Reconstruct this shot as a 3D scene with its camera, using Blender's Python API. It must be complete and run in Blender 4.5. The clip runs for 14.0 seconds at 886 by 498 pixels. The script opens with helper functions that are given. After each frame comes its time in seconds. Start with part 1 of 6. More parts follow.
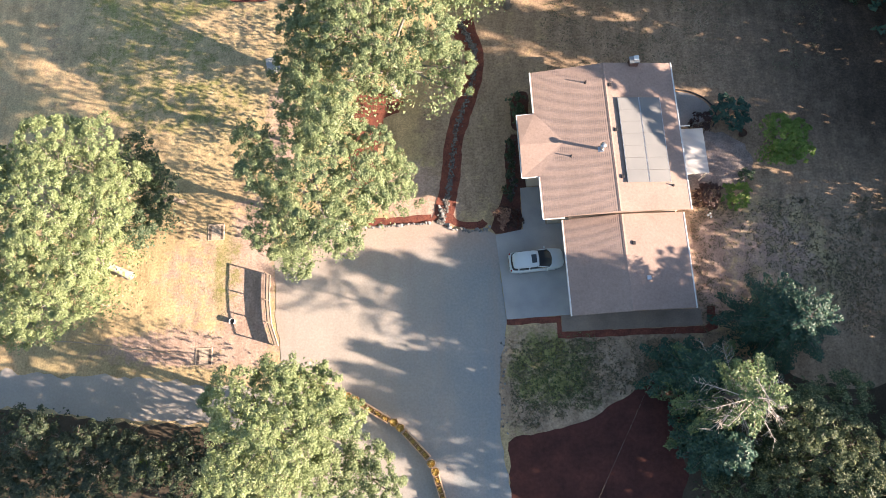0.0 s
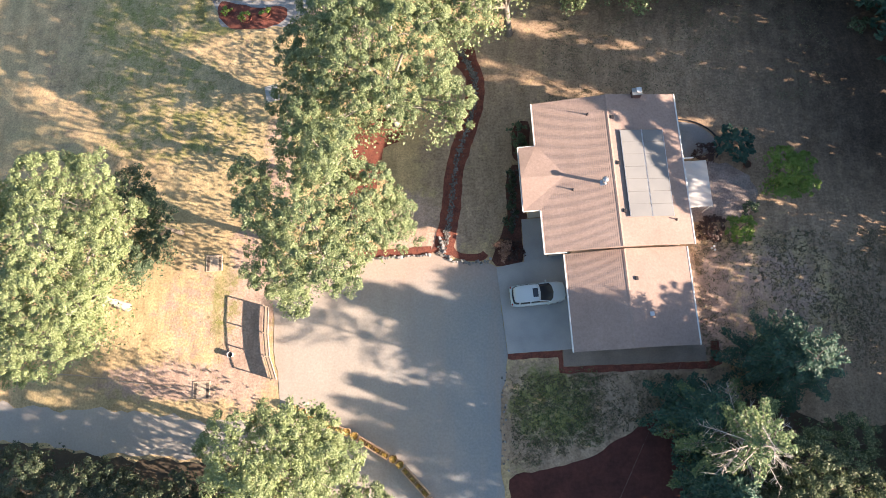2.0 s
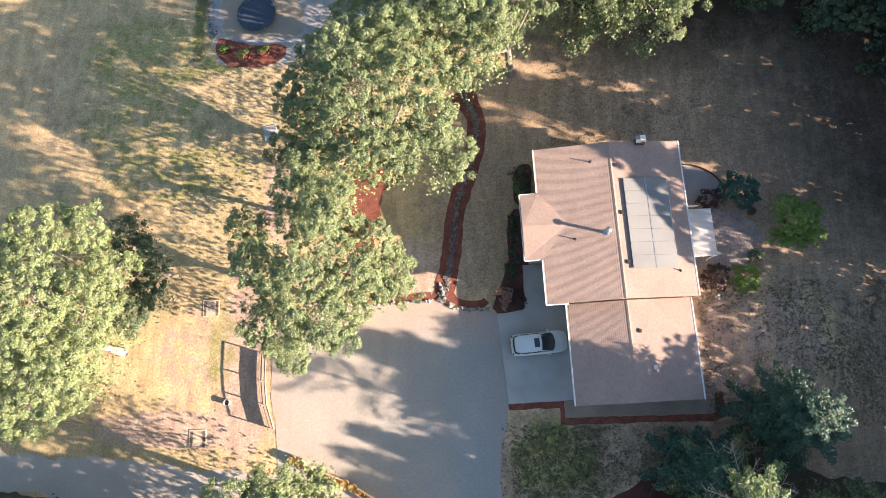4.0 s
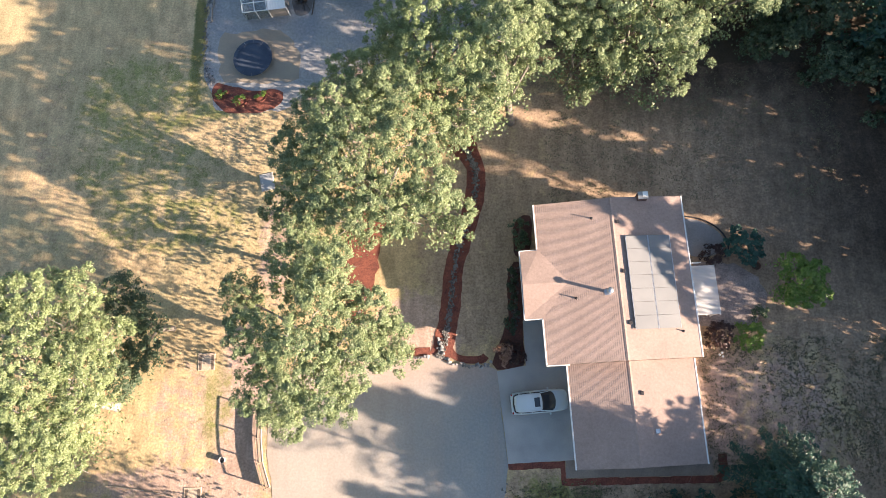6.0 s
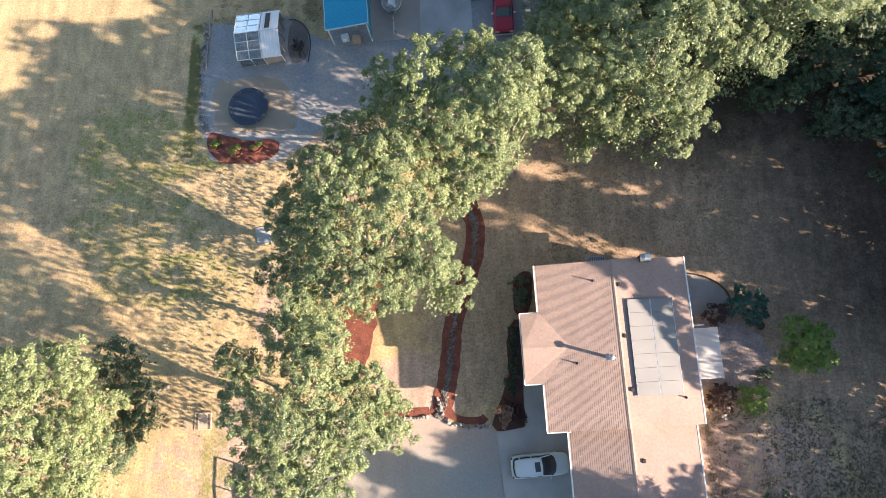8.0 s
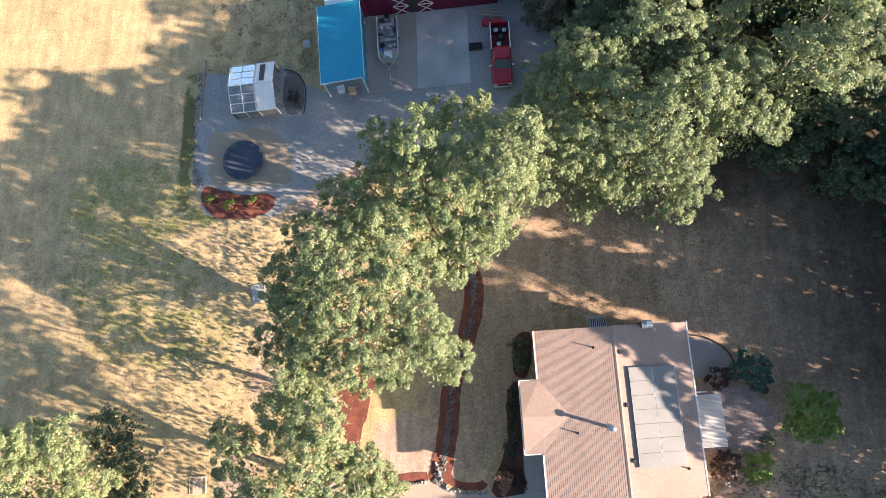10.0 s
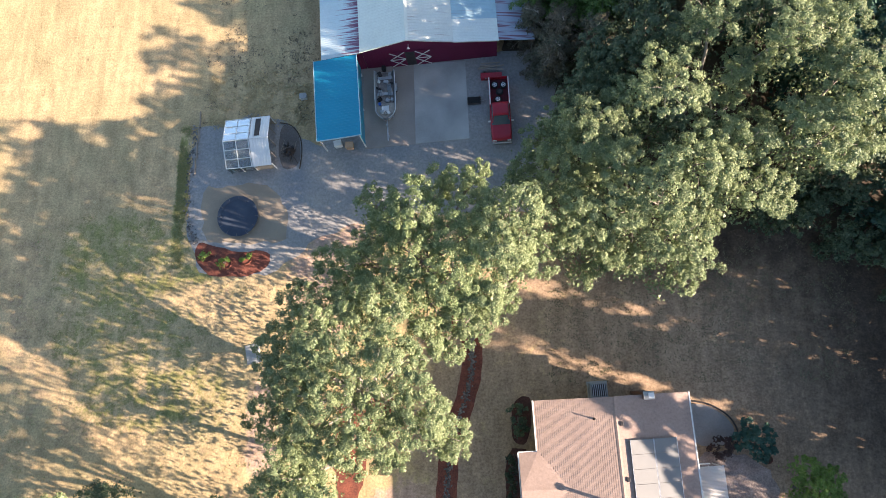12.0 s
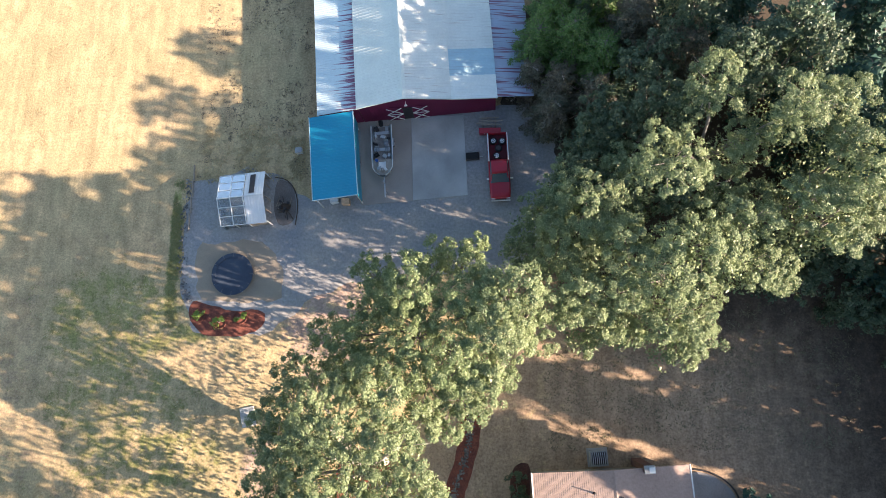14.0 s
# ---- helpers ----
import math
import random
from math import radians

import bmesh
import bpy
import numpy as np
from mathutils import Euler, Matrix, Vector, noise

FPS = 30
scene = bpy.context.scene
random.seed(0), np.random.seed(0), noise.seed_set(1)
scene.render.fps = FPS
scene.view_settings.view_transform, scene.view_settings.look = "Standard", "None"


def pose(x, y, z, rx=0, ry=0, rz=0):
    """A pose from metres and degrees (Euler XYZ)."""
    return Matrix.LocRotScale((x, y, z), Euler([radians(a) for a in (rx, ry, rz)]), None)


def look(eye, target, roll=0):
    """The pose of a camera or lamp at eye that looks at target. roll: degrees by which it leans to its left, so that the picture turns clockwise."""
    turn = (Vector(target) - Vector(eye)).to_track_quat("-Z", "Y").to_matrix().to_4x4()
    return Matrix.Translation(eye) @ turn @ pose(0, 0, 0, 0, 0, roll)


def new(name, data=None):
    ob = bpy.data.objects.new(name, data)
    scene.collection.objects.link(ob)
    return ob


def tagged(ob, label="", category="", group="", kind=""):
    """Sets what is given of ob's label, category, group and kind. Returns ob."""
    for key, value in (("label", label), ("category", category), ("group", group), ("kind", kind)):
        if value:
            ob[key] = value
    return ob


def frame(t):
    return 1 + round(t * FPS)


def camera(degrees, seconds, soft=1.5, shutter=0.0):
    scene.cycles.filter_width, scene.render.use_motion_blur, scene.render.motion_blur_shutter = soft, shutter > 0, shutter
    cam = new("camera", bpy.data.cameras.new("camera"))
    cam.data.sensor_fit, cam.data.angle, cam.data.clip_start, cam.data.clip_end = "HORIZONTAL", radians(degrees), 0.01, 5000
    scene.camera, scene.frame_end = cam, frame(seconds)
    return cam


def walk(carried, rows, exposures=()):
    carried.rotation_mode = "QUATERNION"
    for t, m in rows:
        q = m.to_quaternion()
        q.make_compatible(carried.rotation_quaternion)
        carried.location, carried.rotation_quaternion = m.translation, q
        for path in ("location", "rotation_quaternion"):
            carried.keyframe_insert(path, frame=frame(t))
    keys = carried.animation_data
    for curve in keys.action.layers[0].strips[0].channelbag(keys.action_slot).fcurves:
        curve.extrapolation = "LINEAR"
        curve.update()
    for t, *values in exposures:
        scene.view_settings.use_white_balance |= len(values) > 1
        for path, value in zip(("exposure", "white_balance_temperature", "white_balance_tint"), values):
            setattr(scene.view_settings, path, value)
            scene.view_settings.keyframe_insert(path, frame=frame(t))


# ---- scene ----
cam = camera(70.7, 14.0, soft=0.65)
PATH = [
    (0, (-0.562, -11.693, 54.26), (-0.7, -11.274, 52.309), -19.2),
    (0.5, (-0.572, -11.131, 54.28), (-0.71, -10.712, 52.329), -19.1),
    (1, (-0.52, -10.453, 54.232), (-0.66, -10.034, 52.282), -19.4),
    (1.5, (-0.468, -9.816, 54.202), (-0.61, -9.391, 52.253), -19.3),
    (2, (-0.339, -8.992, 54.168), (-0.485, -8.565, 52.22), -19.8),
    (2.5, (-0.29, -8.109, 54.173), (-0.439, -7.679, 52.226), -19.9),
    (3, (-0.363, -7.052, 54.229), (-0.509, -6.625, 52.28), -19.6),
    (5.5, (-0.134, -1.381, 54.274), (-0.283, -0.951, 52.326), -19.9),
    (6, (-0.061, -0.046, 54.379), (-0.212, 0.38, 52.431), -20.2),
    (6.5, (0.019, 1.45, 54.542), (-0.134, 1.866, 52.592), -21.0),
    (7, (0.079, 2.927, 54.619), (-0.075, 3.336, 52.667), -21.4),
    (9.5, (0.33, 9.689, 54.831), (0.176, 10.089, 52.878), -22.0),
    (10, (0.405, 11.073, 54.859), (0.25, 11.472, 52.905), -22.2),
    (10.5, (0.413, 12.304, 54.893), (0.26, 12.705, 52.94), -21.8),
    (11, (0.439, 13.581, 54.9), (0.287, 13.985, 52.947), -21.5),
    (11.5, (0.491, 14.855, 54.892), (0.339, 15.263, 52.94), -21.3),
    (12, (0.531, 16.178, 54.919), (0.38, 16.589, 52.968), -21.1),
    (12.5, (0.612, 17.583, 54.932), (0.461, 17.993, 52.98), -21.2),
    (13, (0.604, 18.911, 55.017), (0.455, 19.322, 53.065), -20.8),
    (13.5, (0.578, 20.318, 55.057), (0.432, 20.727, 53.105), -20.4),
    (14, (0.618, 21.785, 55.198), (0.473, 22.19, 53.245), -20.6),
]
walk(cam, [(t, look(eye, target, roll)) for t, eye, target, roll in PATH], [(0, 2.18), (9.5, 2.2), (14, 2.3)])

# ---- world, sun ----
SUN_TO = Vector((0.961, -0.276, 0.318)).normalized()
world = bpy.data.worlds.new("sky")
scene.world = world
world.use_nodes = True
wn = world.node_tree.nodes
sky = wn.new("ShaderNodeTexSky")
sky.sky_type = "NISHITA"
sky.sun_disc = False
sky.sun_elevation = math.asin(SUN_TO.z)
sky.sun_rotation = math.atan2(SUN_TO.x, SUN_TO.y)
sky.altitude = 200
sky.ozone_density = 1.7
wn["Background"].inputs["Strength"].default_value = 0.066
world.node_tree.links.new(sky.outputs[0], wn["Background"].inputs["Color"])
sun = new("sun", bpy.data.lights.new("sun", "SUN"))
sun.data.energy = 5.0
sun.data.angle = radians(0.53)
sun.data.color = (1.0, 0.81, 0.665)
sun.matrix_world = look(SUN_TO * 90, (0, 0, 0))

# ---- materials ----


def mat(name, c1, c2, big=0.4, small=6.0, rough=0.85, bump=0.15, metal=0.0, grain=0.35, island=0.0, rand=0.0, spec=0.3, dist=0.02):
    """Two colours mixed by a broad noise, darkened and lightened by a fine one, with fine relief."""
    m = bpy.data.materials.new(name)
    m.use_nodes = True
    nt = m.node_tree
    n, l = nt.nodes, nt.links
    b = n["Principled BSDF"]
    geo = n.new("ShaderNodeNewGeometry")
    nb, ns = n.new("ShaderNodeTexNoise"), n.new("ShaderNodeTexNoise")
    nb.inputs["Scale"].default_value, ns.inputs["Scale"].default_value = big, small
    nb.inputs["Detail"].default_value, ns.inputs["Detail"].default_value = 5, 6
    ns.inputs["Roughness"].default_value = 0.7
    for t in (nb, ns):
        l.new(geo.outputs["Position"], t.inputs["Vector"])
    ramp = n.new("ShaderNodeMapRange")
    ramp.inputs[1].default_value, ramp.inputs[2].default_value = 0.3, 0.7
    l.new(nb.outputs["Fac"], ramp.inputs[0])
    mix = n.new("ShaderNodeMix")
    mix.data_type = "RGBA"
    mix.inputs[6].default_value, mix.inputs[7].default_value = (*c1, 1), (*c2, 1)
    l.new(ramp.outputs[0], mix.inputs[0])
    fine = n.new("ShaderNodeMapRange")
    fine.inputs[1].default_value, fine.inputs[2].default_value = 0.25, 0.75
    fine.inputs[3].default_value, fine.inputs[4].default_value = 1 - grain, 1 + grain
    l.new(ns.outputs["Fac"], fine.inputs[0])
    value = fine.outputs[0]
    for amount, source, socket in ((island, "geo", "Random Per Island"), (rand, "info", "Random")):
        if amount:
            node = geo if source == "geo" else n.new("ShaderNodeObjectInfo")
            r = n.new("ShaderNodeMapRange")
            r.inputs[3].default_value, r.inputs[4].default_value = 1 - amount, 1 + amount
            l.new(node.outputs[socket], r.inputs[0])
            mu = n.new("ShaderNodeMath")
            mu.operation = "MULTIPLY"
            l.new(value, mu.inputs[0])
            l.new(r.outputs[0], mu.inputs[1])
            value = mu.outputs[0]
    mul = n.new("ShaderNodeVectorMath")
    mul.operation = "SCALE"
    l.new(mix.outputs[2], mul.inputs[0])
    l.new(value, mul.inputs["Scale"])
    l.new(mul.outputs[0], b.inputs["Base Color"])
    b.inputs["Roughness"].default_value, b.inputs["Metallic"].default_value = rough, metal
    b.inputs["Specular IOR Level"].default_value = spec
    if bump:
        bp = n.new("ShaderNodeBump")
        bp.inputs["Strength"].default_value, bp.inputs["Distance"].default_value = bump, dist
        l.new(ns.outputs["Fac"], bp.inputs["Height"])
        l.new(bp.outputs[0], b.inputs["Normal"])
    return m


def leaf_mat(name, c1, c2, c3, through_light=0.24):
    """Leaves: the colour varies from leaf to leaf and from bough to bough; some light passes through."""
    m = bpy.data.materials.new(name)
    m.use_nodes = True
    nt = m.node_tree
    n, l = nt.nodes, nt.links
    b = n["Principled BSDF"]
    geo, no = n.new("ShaderNodeNewGeometry"), n.new("ShaderNodeTexNoise")
    no.inputs["Scale"].default_value = 0.55
    no.inputs["Detail"].default_value = 3
    l.new(geo.outputs["Position"], no.inputs["Vector"])
    m1, m2 = n.new("ShaderNodeMix"), n.new("ShaderNodeMix")
    m1.data_type = m2.data_type = "RGBA"
    m1.inputs[6].default_value, m1.inputs[7].default_value, m2.inputs[7].default_value = (*c1, 1), (*c2, 1), (*c3, 1)
    r1, r2 = n.new("ShaderNodeMapRange"), n.new("ShaderNodeMapRange")
    r1.inputs[1].default_value, r1.inputs[2].default_value = 0.35, 0.65
    r2.inputs[1].default_value, r2.inputs[2].default_value = 0.55, 1.0
    l.new(no.outputs["Fac"], r1.inputs[0])
    l.new(r1.outputs[0], m1.inputs[0])
    l.new(geo.outputs["Random Per Island"], r2.inputs[0])
    l.new(r2.outputs[0], m2.inputs[0])
    l.new(m1.outputs[2], m2.inputs[6])
    l.new(m2.outputs[2], b.inputs["Base Color"])
    b.inputs["Roughness"].default_value = 0.48
    b.inputs["Specular IOR Level"].default_value = 0.34
    tr, add = n.new("ShaderNodeBsdfTranslucent"), n.new("ShaderNodeMixShader")
    l.new(m2.outputs[2], tr.inputs["Color"])
    add.inputs[0].default_value = through_light
    l.new(b.outputs[0], add.inputs[1])
    l.new(tr.outputs[0], add.inputs[2])
    l.new(add.outputs[0], n["Material Output"].inputs["Surface"])
    return m


def glass_mat(name, tint, rough=0.05):
    m = bpy.data.materials.new(name)
    m.use_nodes = True
    b = m.node_tree.nodes["Principled BSDF"]
    b.inputs["Base Color"].default_value = (*tint, 1)
    b.inputs["Roughness"].default_value = rough
    b.inputs["Specular IOR Level"].default_value = 0.6
    b.inputs["Coat Weight"].default_value = 0.5
    return m


GRAVEL = mat("grey_gravel", (0.46, 0.405, 0.345), (0.37, 0.33, 0.29), 0.16, 5.0, 0.95, 0.35, grain=0.12)


def drive_mat():
    """Pale gravel dusted with tan earth along the lawn; blue-grey shade painted in before the garage."""
    m = mat("drive_gravel", (0.43, 0.375, 0.32), (0.36, 0.315, 0.27), 0.16, 5.0, 0.95, 0.35, grain=0.16)
    nt = m.node_tree
    n, l = nt.nodes, nt.links
    scale = next(k for k in n if k.type == "VECT_MATH")
    base = scale.inputs[0].links[0].from_socket
    geo, no, sep = n.new("ShaderNodeNewGeometry"), n.new("ShaderNodeTexNoise"), n.new("ShaderNodeSeparateXYZ")
    no.inputs["Scale"].default_value, no.inputs["Detail"].default_value, no.inputs["Roughness"].default_value = 0.3, 8, 0.65
    l.new(geo.outputs["Position"], no.inputs["Vector"])
    l.new(geo.outputs["Position"], sep.inputs[0])
    # X paints the skylit blue-grey shade; Y is tan earth along the lawn
    for axis, gain, lo, hi, top, colour in (("X", 14.0, -3.0, 7.0, 0.85, (0.245, 0.275, 0.285)), ("Y", 9.0, 2.0, 7.5, 0.85, (0.46, 0.325, 0.25))):
        mul, r, mix = n.new("ShaderNodeMath"), n.new("ShaderNodeMapRange"), n.new("ShaderNodeMix")
        mul.operation = "MULTIPLY_ADD"
        mul.inputs[1].default_value = gain
        l.new(no.outputs["Fac"], mul.inputs[0])
        l.new(sep.outputs[axis], mul.inputs[2])
        for k, v in enumerate((lo, hi, 0.0, top)):
            r.inputs[k + 1].default_value = v
        l.new(mul.outputs[0], r.inputs[0])
        mix.data_type = "RGBA"
        l.new(r.outputs[0], mix.inputs[0])
        l.new(base, mix.inputs[6])
        mix.inputs[7].default_value = (*colour, 1)
        base = mix.outputs[2]
    mp, tracks, r, mix = n.new("ShaderNodeMapping"), n.new("ShaderNodeTexNoise"), n.new("ShaderNodeMapRange"), n.new("ShaderNodeMix")
    mp.inputs["Scale"].default_value = (0.5, 0.05, 1.0)  # wheel tracks, worn brown along the way in
    l.new(geo.outputs["Position"], mp.inputs["Vector"])
    l.new(mp.outputs[0], tracks.inputs["Vector"])
    tracks.inputs["Scale"].default_value, tracks.inputs["Detail"].default_value = 1.0, 5
    for k, v in enumerate((0.48, 0.68, 0.0, 0.6)):
        r.inputs[k + 1].default_value = v
    l.new(tracks.outputs["Fac"], r.inputs[0])
    mix.data_type = "RGBA"
    l.new(r.outputs[0], mix.inputs[0])
    l.new(base, mix.inputs[6])
    mix.inputs[7].default_value = (0.36, 0.3, 0.25, 1)
    l.new(mix.outputs[2], scale.inputs[0])
    return m


DRIVE = drive_mat()
YARD = mat("packed_yard_gravel", (0.38, 0.345, 0.305), (0.25, 0.255, 0.262), 0.3, 4.0, 0.95, 0.5, grain=0.3)
CONCRETE = mat("broom_finished_concrete", (0.43, 0.42, 0.4), (0.33, 0.325, 0.315), 0.5, 12.0, 0.8, 0.1, grain=0.12)
OLDCON = mat("stained_concrete", (0.48, 0.47, 0.44), (0.34, 0.325, 0.305), 0.45, 10.0, 0.75, 0.1, grain=0.15)
MULCH = mat("red_bark_mulch", (0.24, 0.08, 0.052), (0.13, 0.046, 0.034), 1.3, 9.0, 0.95, 0.9, grain=0.6)
# red soil lowered in colour to hold the deep shade of the trees
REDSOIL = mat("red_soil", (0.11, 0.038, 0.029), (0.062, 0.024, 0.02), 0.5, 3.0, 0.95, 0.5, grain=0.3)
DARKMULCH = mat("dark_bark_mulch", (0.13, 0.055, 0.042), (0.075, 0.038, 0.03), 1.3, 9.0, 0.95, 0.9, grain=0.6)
STONE = mat("river_stone", (0.27, 0.255, 0.24), (0.18, 0.17, 0.16), 0.8, 9.0, 0.85, 0.3, grain=0.2, rand=0.45, island=0.4)
SHINGLE = mat("tan_roof_shingle", (0.38, 0.278, 0.23), (0.325, 0.237, 0.196), 0.5, 5.0, 0.9, 0.4, grain=0.2, island=0.06)
WHITE = mat("white_paint", (0.78, 0.77, 0.74), (0.7, 0.69, 0.66), 0.6, 8.0, 0.5, 0.05, grain=0.06)
STUCCO = mat("beige_siding", (0.55, 0.47, 0.38), (0.5, 0.42, 0.34), 0.5, 12.0, 0.85, 0.15, grain=0.08)
BARK = mat("oak_bark", (0.25, 0.215, 0.18), (0.14, 0.12, 0.1), 1.2, 12.0, 0.95, 0.8, grain=0.35)
PALEBARK = mat("pale_lichen_bark", (0.36, 0.33, 0.29), (0.22, 0.19, 0.16), 1.0, 9.0, 0.95, 0.8, grain=0.3)
LEAF = leaf_mat("oak_leaf", (0.217, 0.265, 0.118), (0.122, 0.17, 0.078), (0.37, 0.4, 0.21))
LEAFSUN = leaf_mat("sunny_oak_leaf", (0.235, 0.285, 0.122), (0.17, 0.22, 0.09), (0.375, 0.4, 0.21))
DEADWOOD = mat("bleached_dead_wood", (0.55, 0.49, 0.42), (0.42, 0.36, 0.31), 1.0, 9.0, 0.95, 0.4, grain=0.25)
# leaf darkened to carry the shade of the woods below the lane
LEAFDEEP = leaf_mat("darkened_leaf", (0.045, 0.065, 0.035), (0.035, 0.052, 0.03), (0.1, 0.115, 0.06), 0.15)
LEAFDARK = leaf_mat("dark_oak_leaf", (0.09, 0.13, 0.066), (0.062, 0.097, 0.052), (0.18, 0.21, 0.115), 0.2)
LEAFYOUNG = leaf_mat("yellow_green_leaf", (0.195, 0.295, 0.058), (0.135, 0.23, 0.045), (0.3, 0.36, 0.1), 0.35)
NEEDLE = leaf_mat("fir_needle", (0.045, 0.105, 0.07), (0.035, 0.08, 0.055), (0.09, 0.15, 0.08), 0.15)
# fir needles lightened and yellowed to imitate the low sun on them
NEEDLELIT = leaf_mat("sunlit_fir_needle", (0.16, 0.215, 0.08), (0.075, 0.135, 0.06), (0.25, 0.29, 0.12), 0.15)
BROWNLEAF = leaf_mat("maroon_leaf", (0.07, 0.035, 0.03), (0.05, 0.03, 0.025), (0.11, 0.06, 0.045), 0.15)

# ---- mesh helpers ----


class Shape:
    """Gathers boxes, tubes and slabs into one mesh."""

    def __init__(self):
        self.v, self.f = [], []

    def add(self, verts, faces):
        k = len(self.v)
        self.v += [tuple(p) for p in verts]
        self.f += [tuple(i + k for i in q) for q in faces]
        return self

    def box(self, c, s, rz=0.0, bev=0.0, tilt=None):
        x, y, z = (a / 2 for a in s)
        m = Matrix.Translation(c) @ Euler((0, 0, radians(rz))).to_matrix().to_4x4()
        if tilt is not None:
            m = m @ tilt
        if not bev:
            p = [(i, j, k) for k in (-z, z) for j in (-y, y) for i in (-x, x)]
            q = [(0, 2, 3, 1), (4, 5, 7, 6), (0, 1, 5, 4), (2, 6, 7, 3), (0, 4, 6, 2), (1, 3, 7, 5)]
            return self.add([m @ Vector(a) for a in p], q)
        p = []
        for k in (-1, 1):
            for j in (-1, 1):
                for i in (-1, 1):
                    p += [(i * x, j * (y - bev), k * (z - bev)), (i * (x - bev), j * y, k * (z - bev)), (i * (x - bev), j * (y - bev), k * z)]
        return self.hull([m @ Vector(a) for a in p])

    def hull(self, points):
        bm = bmesh.new()
        for p in points:
            bm.verts.new(p)
        bmesh.ops.convex_hull(bm, input=bm.verts)
        bmesh.ops.dissolve_limit(bm, angle_limit=0.02, verts=bm.verts, edges=bm.edges)
        bm.verts.index_update()
        used = [v for v in bm.verts if v.link_faces]
        idx = {v: i for i, v in enumerate(used)}
        self.add([v.co[:] for v in used], [[idx[v] for v in f.verts] for f in bm.faces])
        bm.free()
        return self

    def tube(self, pts, radii, n=8, cap=True):
        pts = [Vector(p) for p in pts]
        rings = []
        radii = list(radii) + [radii[-1]] * len(pts)
        for i, p in enumerate(pts):
            d = (pts[min(i + 1, len(pts) - 1)] - pts[max(i - 1, 0)]).normalized()
            a = d.orthogonal().normalized() if i == 0 else (a - d * a.dot(d)).normalized()
            b = d.cross(a)
            rings += [p + radii[i] * (math.cos(2 * math.pi * j / n) * a + math.sin(2 * math.pi * j / n) * b) for j in range(n)]
        f = [(i * n + j, i * n + (j + 1) % n, (i + 1) * n + (j + 1) % n, (i + 1) * n + j) for i in range(len(pts) - 1) for j in range(n)]
        if cap:
            f += [tuple(range(n - 1, -1, -1)), tuple((len(pts) - 1) * n + j for j in range(n))]
        return self.add(rings, f)

    def slab(self, outline, z0, z1):
        n = len(outline)
        area = sum(outline[i][0] * outline[(i + 1) % n][1] - outline[(i + 1) % n][0] * outline[i][1] for i in range(n))
        o = outline if area > 0 else outline[::-1]
        f = [tuple(range(n, 2 * n)), tuple(range(n - 1, -1, -1))] + [(i, (i + 1) % n, n + (i + 1) % n, n + i) for i in range(n)]
        return self.add([(x, y, z0) for x, y in o] + [(x, y, z1) for x, y in o], f)

    def loft(self, rings, closed=True):
        n = len(rings[0])
        f = [(i * n + j, i * n + (j + 1) % n, (i + 1) * n + (j + 1) % n, (i + 1) * n + j) for i in range(len(rings) - 1) for j in range(n)]
        if closed:
            f += [tuple(range(n - 1, -1, -1)), tuple((len(rings) - 1) * n + j for j in range(n))]
        return self.add([p for r in rings for p in r], f)


def part(name, shape, material, parent=None, label="", smooth=False):
    """Links a shape as one mesh object, under a thing or a part."""
    me = bpy.data.meshes.new(name)
    me.from_pydata(shape.v, [], shape.f)
    me.materials.append(material)
    if smooth:
        me.polygons.foreach_set("use_smooth", [True] * len(me.polygons))
    me.update()
    ob = new(name, me)
    if parent is not None:
        ob.parent = parent
    return tagged(ob, label)


def thing(name, m, label, category, group="", kind=""):
    ob = new(name)
    ob.empty_display_size = 0.3
    ob.matrix_world = m
    return tagged(ob, label, category, group, kind)


def bulk(name, verts, counts, material, parent=None, label=""):
    """One mesh out of many loose polygons of the same number of corners."""
    me = bpy.data.meshes.new(name)
    total = len(verts)
    faces = total // counts
    me.vertices.add(total)
    me.vertices.foreach_set("co", np.asarray(verts, np.float32).ravel())
    me.loops.add(total)
    me.loops.foreach_set("vertex_index", np.arange(total, dtype=np.int32))
    me.polygons.add(faces)
    me.polygons.foreach_set("loop_start", np.arange(0, total, counts, dtype=np.int32))
    me.polygons.foreach_set("loop_total", np.full(faces, counts, dtype=np.int32))
    me.materials.append(material)
    me.update()
    ob = new(name, me)
    if parent is not None:
        ob.parent = parent
    return tagged(ob, label)


def wobble(points, step=0.8, amount=0.25, seed=0, closed=True):
    """An outline through the points, with small irregular bays."""
    out, n = [], len(points)
    for i in range(n if closed else n - 1):
        a, b = Vector(points[i]).to_2d(), Vector(points[(i + 1) % n]).to_2d()
        k = max(1, int((b - a).length / step))
        side = Vector((a.y - b.y, b.x - a.x)).normalized()
        for j in range(k):
            p = a.lerp(b, j / k)
            p = p + side * amount * (noise.noise((p.x * 0.7, p.y * 0.7, seed)) + 0.7 * noise.noise((p.x * 2.3, p.y * 2.3, seed + 9)))
            out.append((p.x, p.y))
    return out


def smooth_line(points, times=2):
    """Rounds the corners of an open line."""
    for _ in range(times):
        out = [points[0]]
        for a, b in zip(points, points[1:]):
            out += [tuple(0.75 * p + 0.25 * q for p, q in zip(a, b)), tuple(0.25 * p + 0.75 * q for p, q in zip(a, b))]
        points = out + [points[-1]]
    return points


